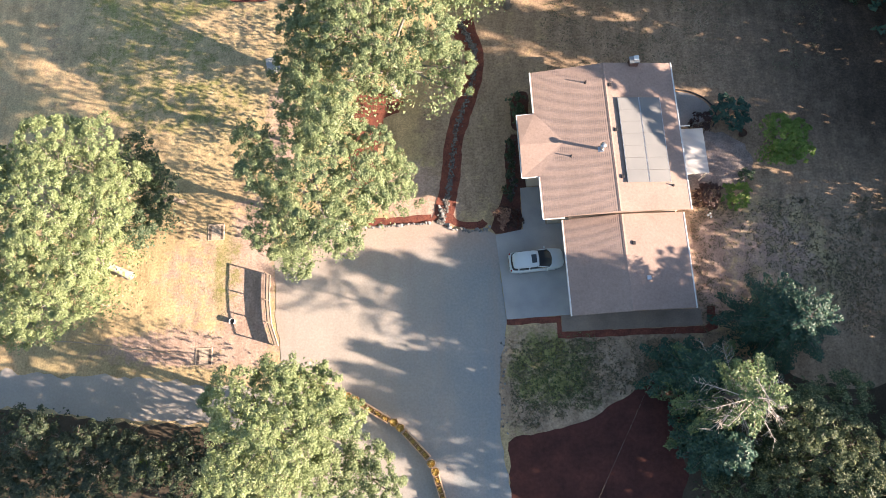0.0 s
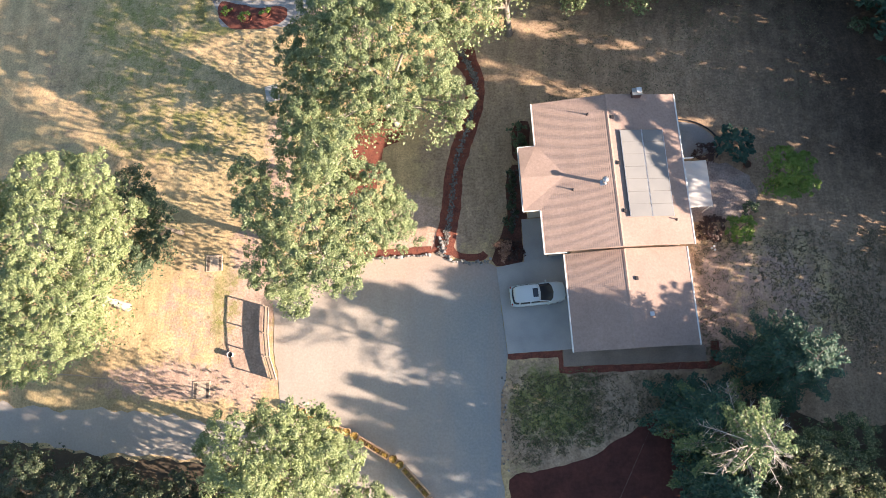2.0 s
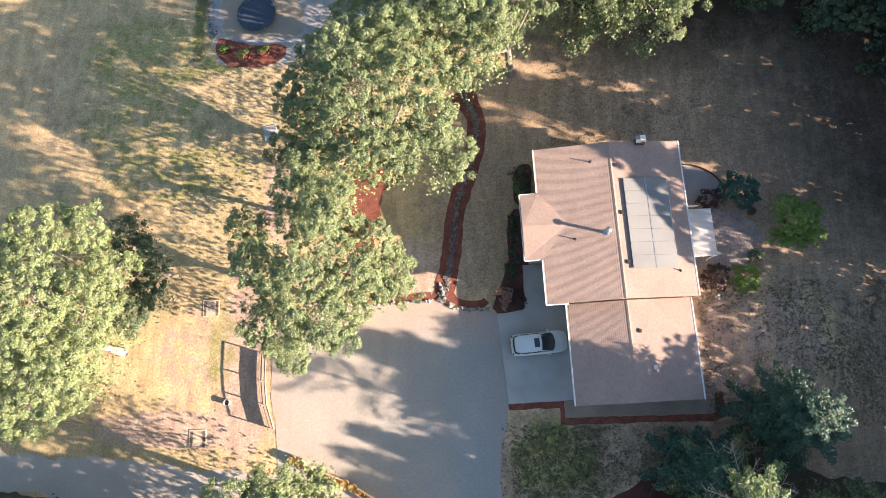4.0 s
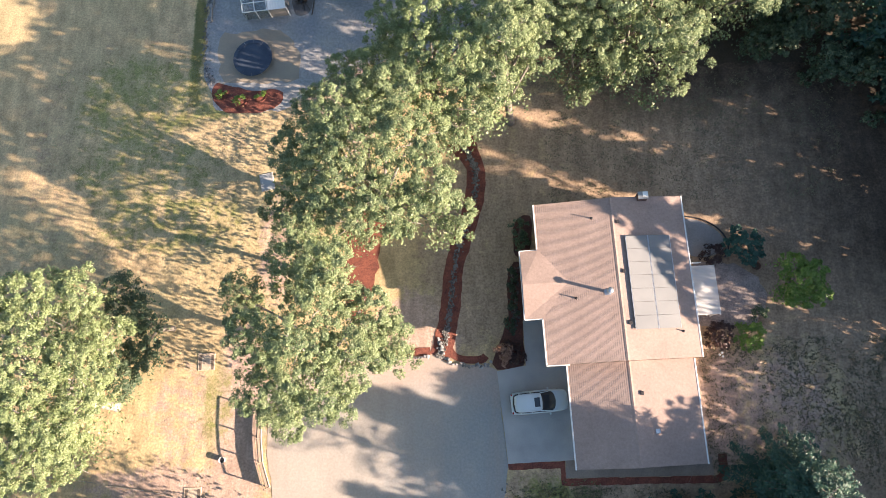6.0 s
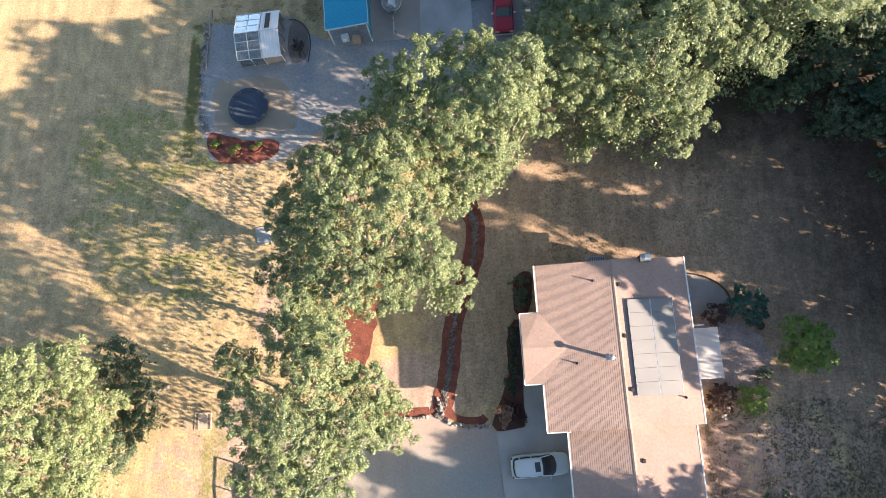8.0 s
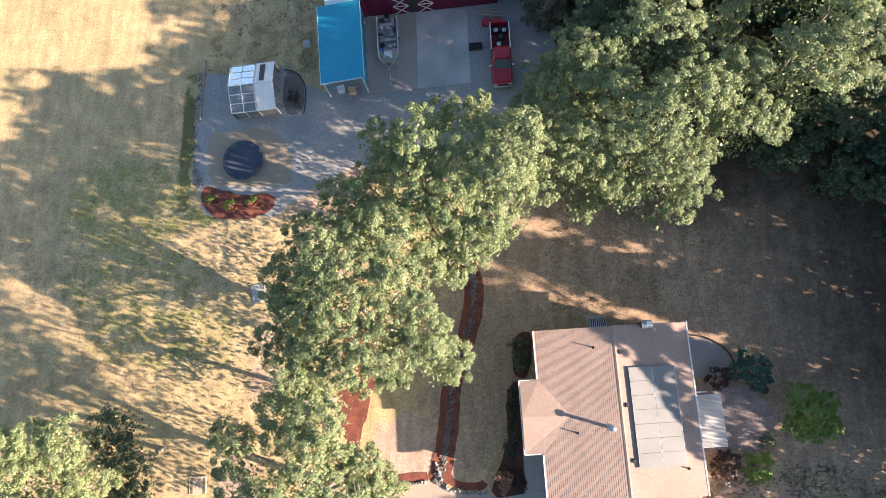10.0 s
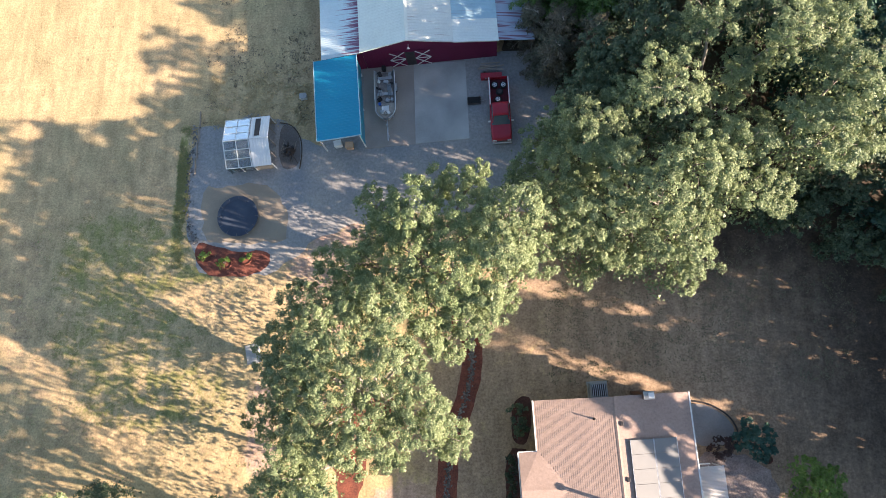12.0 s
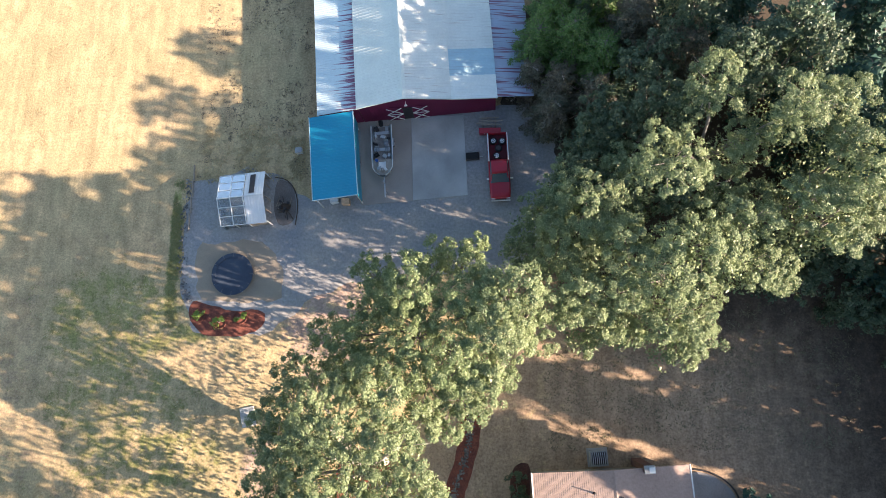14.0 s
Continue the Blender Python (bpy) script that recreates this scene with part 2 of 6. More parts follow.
def smooth_ring(points, times=2):
    for _ in range(times):
        out = []
        for a, b in zip(points, points[1:] + points[:1]):
            out += [tuple(0.75 * p + 0.25 * q for p, q in zip(a, b)), tuple(0.25 * p + 0.75 * q for p, q in zip(a, b))]
        points = out
    return points


# ---- trees ----


def unit(rng, n):
    d = rng.normal(size=(n, 3))
    return d / np.linalg.norm(d, axis=1, keepdims=True)


def leaves(rng, at, out, length, width, up=0.5):
    """A small pointed leaf at each place, facing roughly outwards and upwards."""
    n = len(at)
    nor = out + up * np.array([0, 0, 1.0]) + 0.9 * unit(rng, n)
    nor /= np.linalg.norm(nor, axis=1, keepdims=True) + 1e-9
    a = np.cross(nor, unit(rng, n))
    a /= np.linalg.norm(a, axis=1, keepdims=True) + 1e-9
    b = np.cross(nor, a)
    s = rng.uniform(0.65, 1.3, (n, 1))
    la, wb = a * length * s / 2, b * width * s / 2
    return np.stack([at - la, at + la * 0.5 + wb, at + la * 0.7 - wb], 1).reshape(-1, 3)


def crown_points(rng, lobes, density, clump_r, per, sub=0):
    """Leaf places on clumps that sit over the outer shells of a crown's lobes."""
    lob = np.array(lobes, float)
    lob[:, 2] -= 0.75 * lob[:, 3]
    if sub:
        small = []
        for x, y, z, r in lob:
            d = unit(rng, sub)
            d[:, 2] = np.where(d[:, 2] < -0.3, -d[:, 2], d[:, 2])
            for e in d:
                q = r * rng.uniform(0.36, 0.6)
                small.append((*(np.array([x, y, z]) + e * (r - 0.75 * q) * np.array([1.1, 1.1, 0.85])), q))
            small.append((x, y, z, r * 0.6))
        lob = np.array(small)
    cen = lob[:, :3].copy()
    at, out = [], []
    for i, r in enumerate(lob[:, 3]):
        k = int(density * r * r)
        d = unit(rng, k)
        d[:, 2] = np.where(d[:, 2] < -0.35, -d[:, 2], d[:, 2])
        c = cen[i] + d * r * np.array([1, 1, 0.8]) * rng.uniform(0.64, 1.12, (k, 1))
        keep = np.ones(k, bool)
        for j in range(len(lob)):
            if j != i:
                keep &= np.linalg.norm((c - cen[j]) / np.array([1, 1, 0.8]), axis=1) > 0.72 * lob[j, 3]
        c, d = c[keep], d[keep]
        for p, q in zip(c, d):
            cr = clump_r * rng.uniform(0.6, 1.25)
            m = int(per * rng.uniform(0.6, 1.3))
            e = unit(rng, m)
            e[:, 2] = np.where(e[:, 2] < -0.2, -e[:, 2], e[:, 2])
            at.append(p + e * cr * rng.uniform(0.55, 1.1, (m, 1)) * np.array([1, 1, 0.75]))
            out.append(0.6 * e + 0.5 * q)
        m = int(9 * r * r)
        e = unit(rng, m)
        at.append(cen[i] + e * r * 0.62 * rng.uniform(0.6, 1, (m, 1)))
        out.append(e)
    return np.concatenate(at), np.concatenate(out)


def oak(base, lobes, label, seed, leaf=LEAF, bark=BARK, girth=0.34, density=9.0, per=128, size=0.128, clump=0.34, sub=10, skirt=0.9, fill=0.72, category="tree", name="oak_tree", lean=(0, 0)):
    """A broad-leaved tree: tapered trunk, limbs to every lobe of the crown, and leaves in clumps."""
    rng = np.random.default_rng(seed)
    tree = thing(name, pose(base[0], base[1], 0), label, category)
    o = np.array([base[0], base[1], 0.0])
    lob = [(x - o[0], y - o[1], z, r) for x, y, z, r in lobes]
    top = max(z for *_, z, _ in lob)
    mid = np.mean(lob, axis=0)
    fork = Vector((0.3 * mid[0] + lean[0], 0.3 * mid[1] + lean[1], 0.3 * top))
    s = Shape()
    s.tube([(0, 0, -0.1), (0.05 * fork.x, 0.05 * fork.y, 0.25), (0.45 * fork.x, 0.5 * fork.y, 0.5 * fork.z), fork], [girth * 1.5, girth * 1.1, girth * 0.92, girth * 0.8], 10)
    part("trunk", s, bark, tree, smooth=True)
    s = Shape()
    for x, y, z, r in lob:
        c = Vector((x, y, z - 0.8 * r))
        m = fork.lerp(c, 0.5) + Vector((rng.uniform(-0.5, 0.5), rng.uniform(-0.5, 0.5), 0.12 * (c - fork).length))
        s.tube([fork, m, c], [girth * 0.5, girth * 0.32, girth * 0.16], 6)
        for _ in range(4):
            d = Vector(unit(rng, 1)[0])
            d.z = abs(d.z) * 0.8
            e = c + d * r * 0.9
            s.tube([m.lerp(c, rng.uniform(0.3, 1)), c.lerp(e, 0.5) + Vector((0, 0, 0.15)), e], [girth * 0.16, girth * 0.1, girth * 0.04], 4)
    part("limb", s, bark, tree, smooth=True)
    at, out = crown_points(rng, lob, density, clump, per, sub)
    low = []
    for x, y, z, r in lob:
        for f, g, k, w, cut in ((0.95, 1.0, 52, 0.2, -0.3), (0.78, 1.0, 66, 1.0, -0.18), (0.6, 0.95, 54, 1.2, 0.03), (0.46, 0.85, 40, 1.2, 0.05), (0.33, 0.7, 22, 0.9, 0.08)):
            m = int(fill * k * r * r)
            p = np.array([g * x - w * skirt, g * y, max(f * z - 0.55 * r, 2.2)]) + unit(rng, m) * np.array([1, 1, 0.7]) * r * (0.78 if f > 0.9 else 1.0) * rng.uniform(0.1, 0.9, (m, 1)) ** 0.6
            low.append(p[np.array([noise.noise(q * 0.6) for q in p]) > cut])
    low = np.concatenate(low)
    v = np.concatenate([leaves(rng, at, out, size, size * 0.8), leaves(rng, low, np.zeros_like(low), 0.26, 0.22, 0.3)])
    bulk("crown", v, 3, leaf, tree)
    return tree


def fir(base, height, spread, label, seed, needle=NEEDLE, bare=0.0, name="fir_tree", category="conifer", steps=0.5, fill=95, size=0.26, arms=(5, 8), taper=0.7):
    """A conifer: straight trunk, whorls of boughs like arms, each with flat sprays of needles; bare: share of dead boughs."""
    rng = np.random.default_rng(seed)
    tree = thing(name, pose(base[0], base[1], 0), label, category)
    s = Shape()
    s.tube([(0, 0, -0.1), (0, 0, 0.3), (0.05, 0, height * 0.6), (0, 0, height)], [0.34, 0.26, 0.13, 0.02], 9)
    part("trunk", s, BARK, tree, smooth=True)
    live, dead, at, out = Shape(), Shape(), [], []
    z = 0.1 * height
    while z < height * 0.985:
        k = rng.integers(*arms)
        a0 = rng.uniform(0, 6.28)
        for i in range(k):
            ln = spread * (1 - z / height) ** taper * rng.uniform(0.5, 1.2) + 0.3
            a = a0 + 6.283 * i / k + rng.uniform(-0.3, 0.3)
            d = np.array([math.cos(a), math.sin(a), 0])
            rise = 0.3 if z > 0.7 * height else 0.0
            root = np.array([0, 0, z])
            tip = root + d * ln + np.array([0, 0, ln * (rise - rng.uniform(0.02, 0.22))])
            midp = root + np.array([0, 0, 0.06 * ln]) + d * ln * 0.5
            isdead = rng.uniform() < bare
            (dead if isdead else live).tube([root, midp, tip], [0.05, 0.035, 0.01], 4)
            side = np.array([-d[1], d[0], 0])
            if isdead:
                for f in rng.uniform(0.35, 0.98, 16):
                    p = root * (1 - f) + tip * f + np.array([0, 0, 0.03 * ln * (1 - abs(2 * f - 1))])
                    q = p + (side * rng.uniform(-1, 1) + rng.uniform(0.1, 0.9) * d) * ln * rng.uniform(0.06, 0.22) + np.array([0, 0, rng.uniform(-0.15, 0.2)])
                    e = q + (side * rng.uniform(-1, 1) + rng.uniform(0, 1) * d) * ln * 0.1
                    dead.tube([p, q, e], [0.016, 0.01, 0.004], 3)
                continue
            n = int(fill * ln)
            f = rng.uniform(0.12, 1.03, n)[:, None]
            w = 0.26 * ln * np.clip(1.1 - f, 0.1, 0.75) + 0.14
            p = np.where(f < 0.5, root + (midp - root) * f * 2, midp + (tip - midp) * (f - 0.5) * 2)
            u = rng.uniform(-1, 1, (n, 1))
            p = p + side * w * u + d * 0.35 * w * np.abs(u) + np.array([0, 0, 1]) * rng.normal(size=(n, 1)) * 0.1
            at.append(p)
            out.append(d * 0.35 + side * 0.3 * u + np.array([0, 0, 0.8]))
        z += steps * rng.uniform(0.7, 1.3) * (0.55 + 0.6 * (1 - z / height))
    tagged(part("bough", live, BARK, tree), kind="stuff")
    if dead.v:
        part("dead_bough", dead, DEADWOOD, tree, "bare grey dead boughs")
    at, out = np.concatenate(at), np.concatenate(out)
    bulk("needles", leaves(rng, at, out, size, size * 0.5, 0.7), 3, needle, tree)
    return tree


def bush(base, lobes, label, seed, leaf=LEAFDARK, size=0.16, density=34, per=26, clump=0.22, name="shrub", category="shrub"):
    rng = np.random.default_rng(seed)
    ob = thing(name, pose(base[0], base[1], 0), label, category)
    s = Shape()
    for x, y, z, r in lobes:
        s.tube([(0, 0, 0), (x * 0.4, y * 0.4, z * 0.4), (x, y, z - 0.5 * r)], [0.05, 0.035, 0.012], 5)
    part("stem", s, BARK, ob)
    at, out = crown_points(rng, lobes, density, clump, per)
    at[:, 2] = np.maximum(at[:, 2], 0.06)
    bulk("foliage", leaves(rng, at, out, size * 1.15, size), 3, leaf, ob)
    return ob

# ---- ground ----


def ground_mat():
    """Dry grass over tan earth; the attribute cover tells green growth (r), bare earth (g), brown thatch (b), painted
    shade near the woods (alpha).
    """
    m = bpy.data.materials.new("dry_grass_ground")
    m.use_nodes = True
    nt = m.node_tree
    n, l = nt.nodes, nt.links
    b = n["Principled BSDF"]
    geo, at = n.new("ShaderNodeNewGeometry"), n.new("ShaderNodeAttribute")
    at.attribute_name = "cover"
    sep = n.new("ShaderNodeSeparateColor")
    l.new(at.outputs["Color"], sep.inputs[0])

    def tex(scale, detail=6, rough=0.65):
        t = n.new("ShaderNodeTexNoise")
        t.inputs["Scale"].default_value, t.inputs["Detail"].default_value, t.inputs["Roughness"].default_value = scale, detail, rough
        l.new(geo.outputs["Position"], t.inputs["Vector"])
        return t.outputs["Fac"]

    def rng(src, lo, hi, a=0.0, c=1.0):
        r = n.new("ShaderNodeMapRange")
        for k, v in enumerate((lo, hi, a, c)):
            r.inputs[k + 1].default_value = v
        l.new(src, r.inputs[0])
        return r.outputs[0]

    def mixc(fac, a, c):
        x = n.new("ShaderNodeMix")
        x.data_type = "RGBA"
        for sock, v in ((x.inputs[6], a), (x.inputs[7], c)):
            if isinstance(v, tuple):
                sock.default_value = (*v, 1)
            else:
                l.new(v, sock)
        l.new(fac, x.inputs[0])
        return x.outputs[2]

    def math2(op, a, c):
        x = n.new("ShaderNodeMath")
        x.operation = op
        for sock, v in ((x.inputs[0], a), (x.inputs[1], c)):
            if isinstance(v, float):
                sock.default_value = v
            else:
                l.new(v, sock)
        return x.outputs[0]

    broad, mid, fine, tuft = tex(0.12), tex(0.7), tex(5.0), tex(2.2, 4, 0.8)
    straw = mixc(rng(mid, 0.35, 0.65), (0.59, 0.427, 0.238), (0.42, 0.302, 0.168))
    straw = mixc(rng(broad, 0.4, 0.62), straw, (0.42, 0.332, 0.18))
    earth = mixc(rng(mid, 0.3, 0.7), (0.5, 0.36, 0.28), (0.41, 0.285, 0.22))
    thatch = mixc(rng(tuft, 0.4, 0.6), (0.42, 0.3, 0.2), (0.33, 0.232, 0.155))
    green = mixc(rng(tuft, 0.35, 0.65), (0.33, 0.3, 0.11), (0.23, 0.22, 0.085))

    def edge(ch):
        return rng(math2("ADD", sep.outputs[ch], math2("ADD", math2("MULTIPLY", math2("SUBTRACT", tuft, 0.5), 0.9), math2("MULTIPLY", math2("SUBTRACT", mid, 0.5), 1.3))), 0.35, 0.65)

    col = mixc(edge("Green"), straw, earth)
    col = mixc(edge("Blue"), col, thatch)
    col = mixc(edge("Red"), col, green)
    # deep shade of the woods, painted in as a dark brown ground colour
    wood_shade = rng(math2("ADD", at.outputs["Alpha"], math2("MULTIPLY", math2("SUBTRACT", mid, 0.5), 0.8)), 0.1, 0.95)
    col = mixc(wood_shade, col, mixc(rng(tuft, 0.35, 0.65), (0.12, 0.088, 0.064), (0.082, 0.061, 0.046)))
    sc = n.new("ShaderNodeVectorMath")
    sc.operation = "SCALE"
    l.new(col, sc.inputs[0])
    mow = n.new("ShaderNodeMapping")
    mow.inputs["Scale"].default_value = (1.1, 0.3, 1.0)
    mow.inputs["Rotation"].default_value = (0, 0, 0.06)
    l.new(geo.outputs["Position"], mow.inputs["Vector"])
    stripe = n.new("ShaderNodeTexNoise")
    stripe.inputs["Scale"].default_value, stripe.inputs["Detail"].default_value = 1.0, 4
    l.new(mow.outputs[0], stripe.inputs["Vector"])
    l.new(math2("MULTIPLY", rng(fine, 0.25, 0.75, 0.6, 1.4), rng(stripe.outputs["Fac"], 0.3, 0.7, 0.8, 1.18)), sc.inputs["Scale"])
    l.new(sc.outputs[0], b.inputs["Base Color"])
    b.inputs["Roughness"].default_value = 0.95
    b.inputs["Specular IOR Level"].default_value = 0.1
    bp = n.new("ShaderNodeBump")
    bp.inputs["Strength"].default_value, bp.inputs["Distance"].default_value = 0.6, 0.05
    l.new(fine, bp.inputs["Height"])
    l.new(bp.outputs[0], b.inputs["Normal"])
    return m


def blob(x, y, cx, cy, rx, ry, soft=0.35):
    d = np.sqrt(((x - cx) / rx) ** 2 + ((y - cy) / ry) ** 2)
    return np.clip((1 + soft - d) / (2 * soft), 0, 1)


def build_ground():
    inner = np.arange(-56, 56.01, 0.5)
    ax = np.concatenate([[-1500, -400, -120, -70], inner, [70, 120, 400, 1500]])
    ay = np.concatenate([[-1500, -400, -120, -60], np.arange(-45, 75.01, 0.5), [90, 140, 400, 1500]])
    gx, gy = np.meshgrid(ax, ay)
    x, y = gx.ravel(), gy.ravel()
    nx, ny = len(ax), len(ay)
    idx = np.arange(nx * ny).reshape(ny, nx)
    quads = np.stack([idx[:-1, :-1], idx[:-1, 1:], idx[1:, 1:], idx[1:, :-1]], -1).reshape(-1, 4)
    me = bpy.data.meshes.new("ground")
    me.from_pydata(np.stack([x, y, 0 * x], 1).tolist(), [], quads.tolist())
    green = np.maximum.reduce([
        0.62 * blob(x, y, 4.5, -10.5, 4.0, 3.6),
        0.5 * blob(x, y, -30, 15, 9, 4), 0.52 * blob(x, y, -34, 27, 8, 6), 0.46 * blob(x, y, -33, 20, 9, 5), 0.5 * blob(x, y, -24, -1.5, 1.5, 5),
        0.7 * blob(x, y, -28.7, 33.5, 0.75, 7.5), 0.6 * blob(x, y, -26.5, 26, 3, 1.2)])
    bare = np.maximum.reduce([
        0.8 * blob(x, y, -22, -3, 2.6, 9), 0.75 * blob(x, y, -27, -8.5, 9, 1.8), 0.5 * blob(x, y, -27, -2.5, 4, 5),
        0.75 * blob(x, y, 18, -1, 2.2, 8), 0.6 * blob(x, y, 22, -2.5, 7, 6.5), 0.6 * blob(x, y, -14, 27, 4.5, 8), 0.6 * blob(x, y, -19.5, 12, 2, 6), 0.75 * blob(x, y, -6, 5, 5, 3.5)])
    thatch = np.maximum.reduce([
        0.8 * blob(x, y, 24, 8, 22, 40, 0.2) * (1 - 0.8 * blob(x, y, 22, -2.5, 6.5, 6)), 0.75 * blob(x, y, 6, -11.5, 9, 6), 0.7 * blob(x, y, 10, 20, 16, 9), 0.75 * blob(x, y, -1, 12, 6, 10),
        0.36 * blob(x, y, -34, 22, 15, 15), 0.9 * blob(x, y, -34, -22, 22, 6, 0.2)])
    # shade painted into the ground, deeper towards the eastern and northern woods
    wood_shade = np.maximum(np.clip((x - 19 + 0.25 * (y - 5)) / 17, 0, 0.95) * np.clip((y - 1) / 10, 0, 1), 0.75 * np.clip((x - 30) / 6, 0, 1))
    wood_shade = np.maximum(wood_shade, 0.9 * blob(x, y, 22, 33, 20, 9, 0.3))
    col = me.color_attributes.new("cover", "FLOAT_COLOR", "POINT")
    col.data.foreach_set("color", np.stack([green, bare, thatch, wood_shade], 1).astype(np.float32).ravel())
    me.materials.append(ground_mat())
    tagged(new("ground", me), "dry straw-coloured grass and bare tan earth", "ground", kind="structure")


build_ground()


def patch(name, outline, z, material, label, category, amount=0.2, seed=0, step=0.6, low=-0.05):
    s = Shape().slab(wobble(outline, step, amount, seed) if amount else outline, low, z)
    return tagged(part(name, s, material), label, category, kind="structure")


patch("road", [(-140, -9.5), (-70, -9.8), (-44, -10.3), (-34, -10.9), (-25, -11.7), (-18, -12.2), (-18, -15.6), (-26, -14.8), (-33.5, -14.6), (-44, -13.3), (-70, -12.8), (-140, -12.5)],
      0.016, GRAVEL, "pale grey gravel lane in dappled shade", "road", 0.5, 1)
patch("driveway", [(-19.7, 0.2), (-19.6, -1.2), (-19.3, -5.8), (-18.6, -10.2), (-18.0, -16.5), (-17, -22), (-16, -45), (2.2, -45), (1.0, -21), (0.3, -16), (0.45, -10), (1.05, -6.5), (0.25, 1.1), (-0.4, 1.6), (-3.4, 1.75), (-5.4, 2.5), (-11.5, 2.3), (-14, 2.0), (-17.5, 0.9)],
      0.024, DRIVE, "pale grey gravel turning area before the garage", "driveway", 0.22, 2)
patch("garage_apron", [(0.3, 1.1), (6.6, 2.3), (6.9, -6.05), (1.07, -6.4)], 0.07, CONCRETE, "grey concrete parking apron by the garage", "pavement", 0)
patch("front_walk", [(2.62, 5.4), (4.5, 5.5), (4.75, 1.96), (2.75, 1.57)], 0.062, CONCRETE, "grey concrete front walk", "pavement", 0)
patch("side_walk", [(5.74, -7.5), (17.5, -7.15), (17.4, -5.7), (6.9, -6.0), (5.75, -6.1)], 0.05, mat("brown_walk_concrete", (0.3, 0.24, 0.19), (0.22, 0.175, 0.14), 0.6, 10.0, 0.85, 0.2, grain=0.2), "brown-tan narrow concrete walk beside the garage", "pavement", 0)
patch("yard_pad", [(-27.3, 40.4), (-28, 36), (-27.6, 29.6), (-26.3, 26), (-19.5, 25.7), (-17.6, 27), (-15.5, 29), (-13, 30), (-8, 31), (4, 31), (7, 36), (7, 47), (4.5, 47), (-11, 46), (-14.9, 46), (-15, 38), (-16.5, 38.5), (-18.4, 40.4), (-21.4, 41.5)],
      0.02, YARD, "packed grey gravel yard by the barn", "yard", 0.4, 3)
patch("sand_pad", [(-26.0, 34.4), (-20.2, 34.4), (-18.4, 32), (-18.2, 28.9), (-25.8, 28.9), (-26.6, 31.5)], 0.03, mat("tan_sand", (0.36, 0.29, 0.21), (0.3, 0.24, 0.18), 0.5, 9, 0.95, 0.3, grain=0.15), "tan sand pad under the trampoline", "ground", 0.5, 4)
patch("barn_apron", [(-11.28, 46.0), (-11.02, 37.53), (-6.22, 37.85), (-6.42, 46.02)], 0.088, mat("brown_stained_concrete", (0.38, 0.33, 0.29), (0.28, 0.245, 0.22), 0.35, 10.0, 0.8, 0.1, grain=0.18), "brown-stained concrete apron under the boat", "pavement", 0)
patch("barn_apron", [(-6.39, 46.02), (-6.19, 37.86), (-1.15, 38.21), (-1.45, 46.05)], 0.09, OLDCON, "stained grey concrete apron before the barn", "pavement", 0)
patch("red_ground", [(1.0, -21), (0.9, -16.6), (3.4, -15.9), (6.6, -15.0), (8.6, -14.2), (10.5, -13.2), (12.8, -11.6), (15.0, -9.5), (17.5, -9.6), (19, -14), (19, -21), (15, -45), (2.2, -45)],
      0.014, REDSOIL, "bare red soil with tree shade in its colour", "ground", 0.35, 5)

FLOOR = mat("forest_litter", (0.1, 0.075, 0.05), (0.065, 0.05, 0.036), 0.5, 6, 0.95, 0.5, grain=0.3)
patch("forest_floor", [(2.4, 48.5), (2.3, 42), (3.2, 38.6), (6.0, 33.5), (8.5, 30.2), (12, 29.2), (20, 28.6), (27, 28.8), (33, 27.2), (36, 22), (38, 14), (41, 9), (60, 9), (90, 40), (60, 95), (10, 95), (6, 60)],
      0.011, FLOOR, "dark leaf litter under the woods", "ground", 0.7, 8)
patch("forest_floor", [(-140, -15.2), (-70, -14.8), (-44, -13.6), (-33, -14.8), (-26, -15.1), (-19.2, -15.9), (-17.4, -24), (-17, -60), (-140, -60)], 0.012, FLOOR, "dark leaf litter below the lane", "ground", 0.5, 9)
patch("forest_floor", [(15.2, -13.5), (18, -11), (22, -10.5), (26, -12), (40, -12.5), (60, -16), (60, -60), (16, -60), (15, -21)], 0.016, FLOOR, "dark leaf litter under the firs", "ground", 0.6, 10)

# ---- large trees ----
oak((-33.2, -1.8), [(-32.9, 5.2, 14, 3.0), (-29.8, 5.9, 13, 2.5), (-28.5, 3.6, 12, 2.2), (-32.5, 1.5, 15, 3.2), (-29.4, 0.5, 14, 3), (-31.5, -2.4, 14.5, 3.2), (-29.4, -1.7, 12.5, 2.1), (-33.4, -5.6, 12, 2.8), (-30.5, -5.2, 12, 2.5), (-37.0, -7.3, 9, 2.2), (-37.2, -0.3, 13, 3.5), (-38.9, 5.3, 12, 3), (-38.6, -4.9, 11, 3)],
    "broad oak with pale limbs over dry grass", 11, leaf=LEAFSUN, bark=PALEBARK)
# shaded lobes of the broad oak, built apart; their shade is in the leaf colour
oak((-28.6, 5.0), [(-27.9, 4.8, 8.5, 2.0), (-27.4, 2.2, 7.5, 1.6), (-29.2, 7.4, 8, 1.8), (-28.6, 0.8, 9.5, 2)], "shaded low lobes of the broad oak, given dark leaves", 12, leaf=LEAFDARK, girth=0.2)
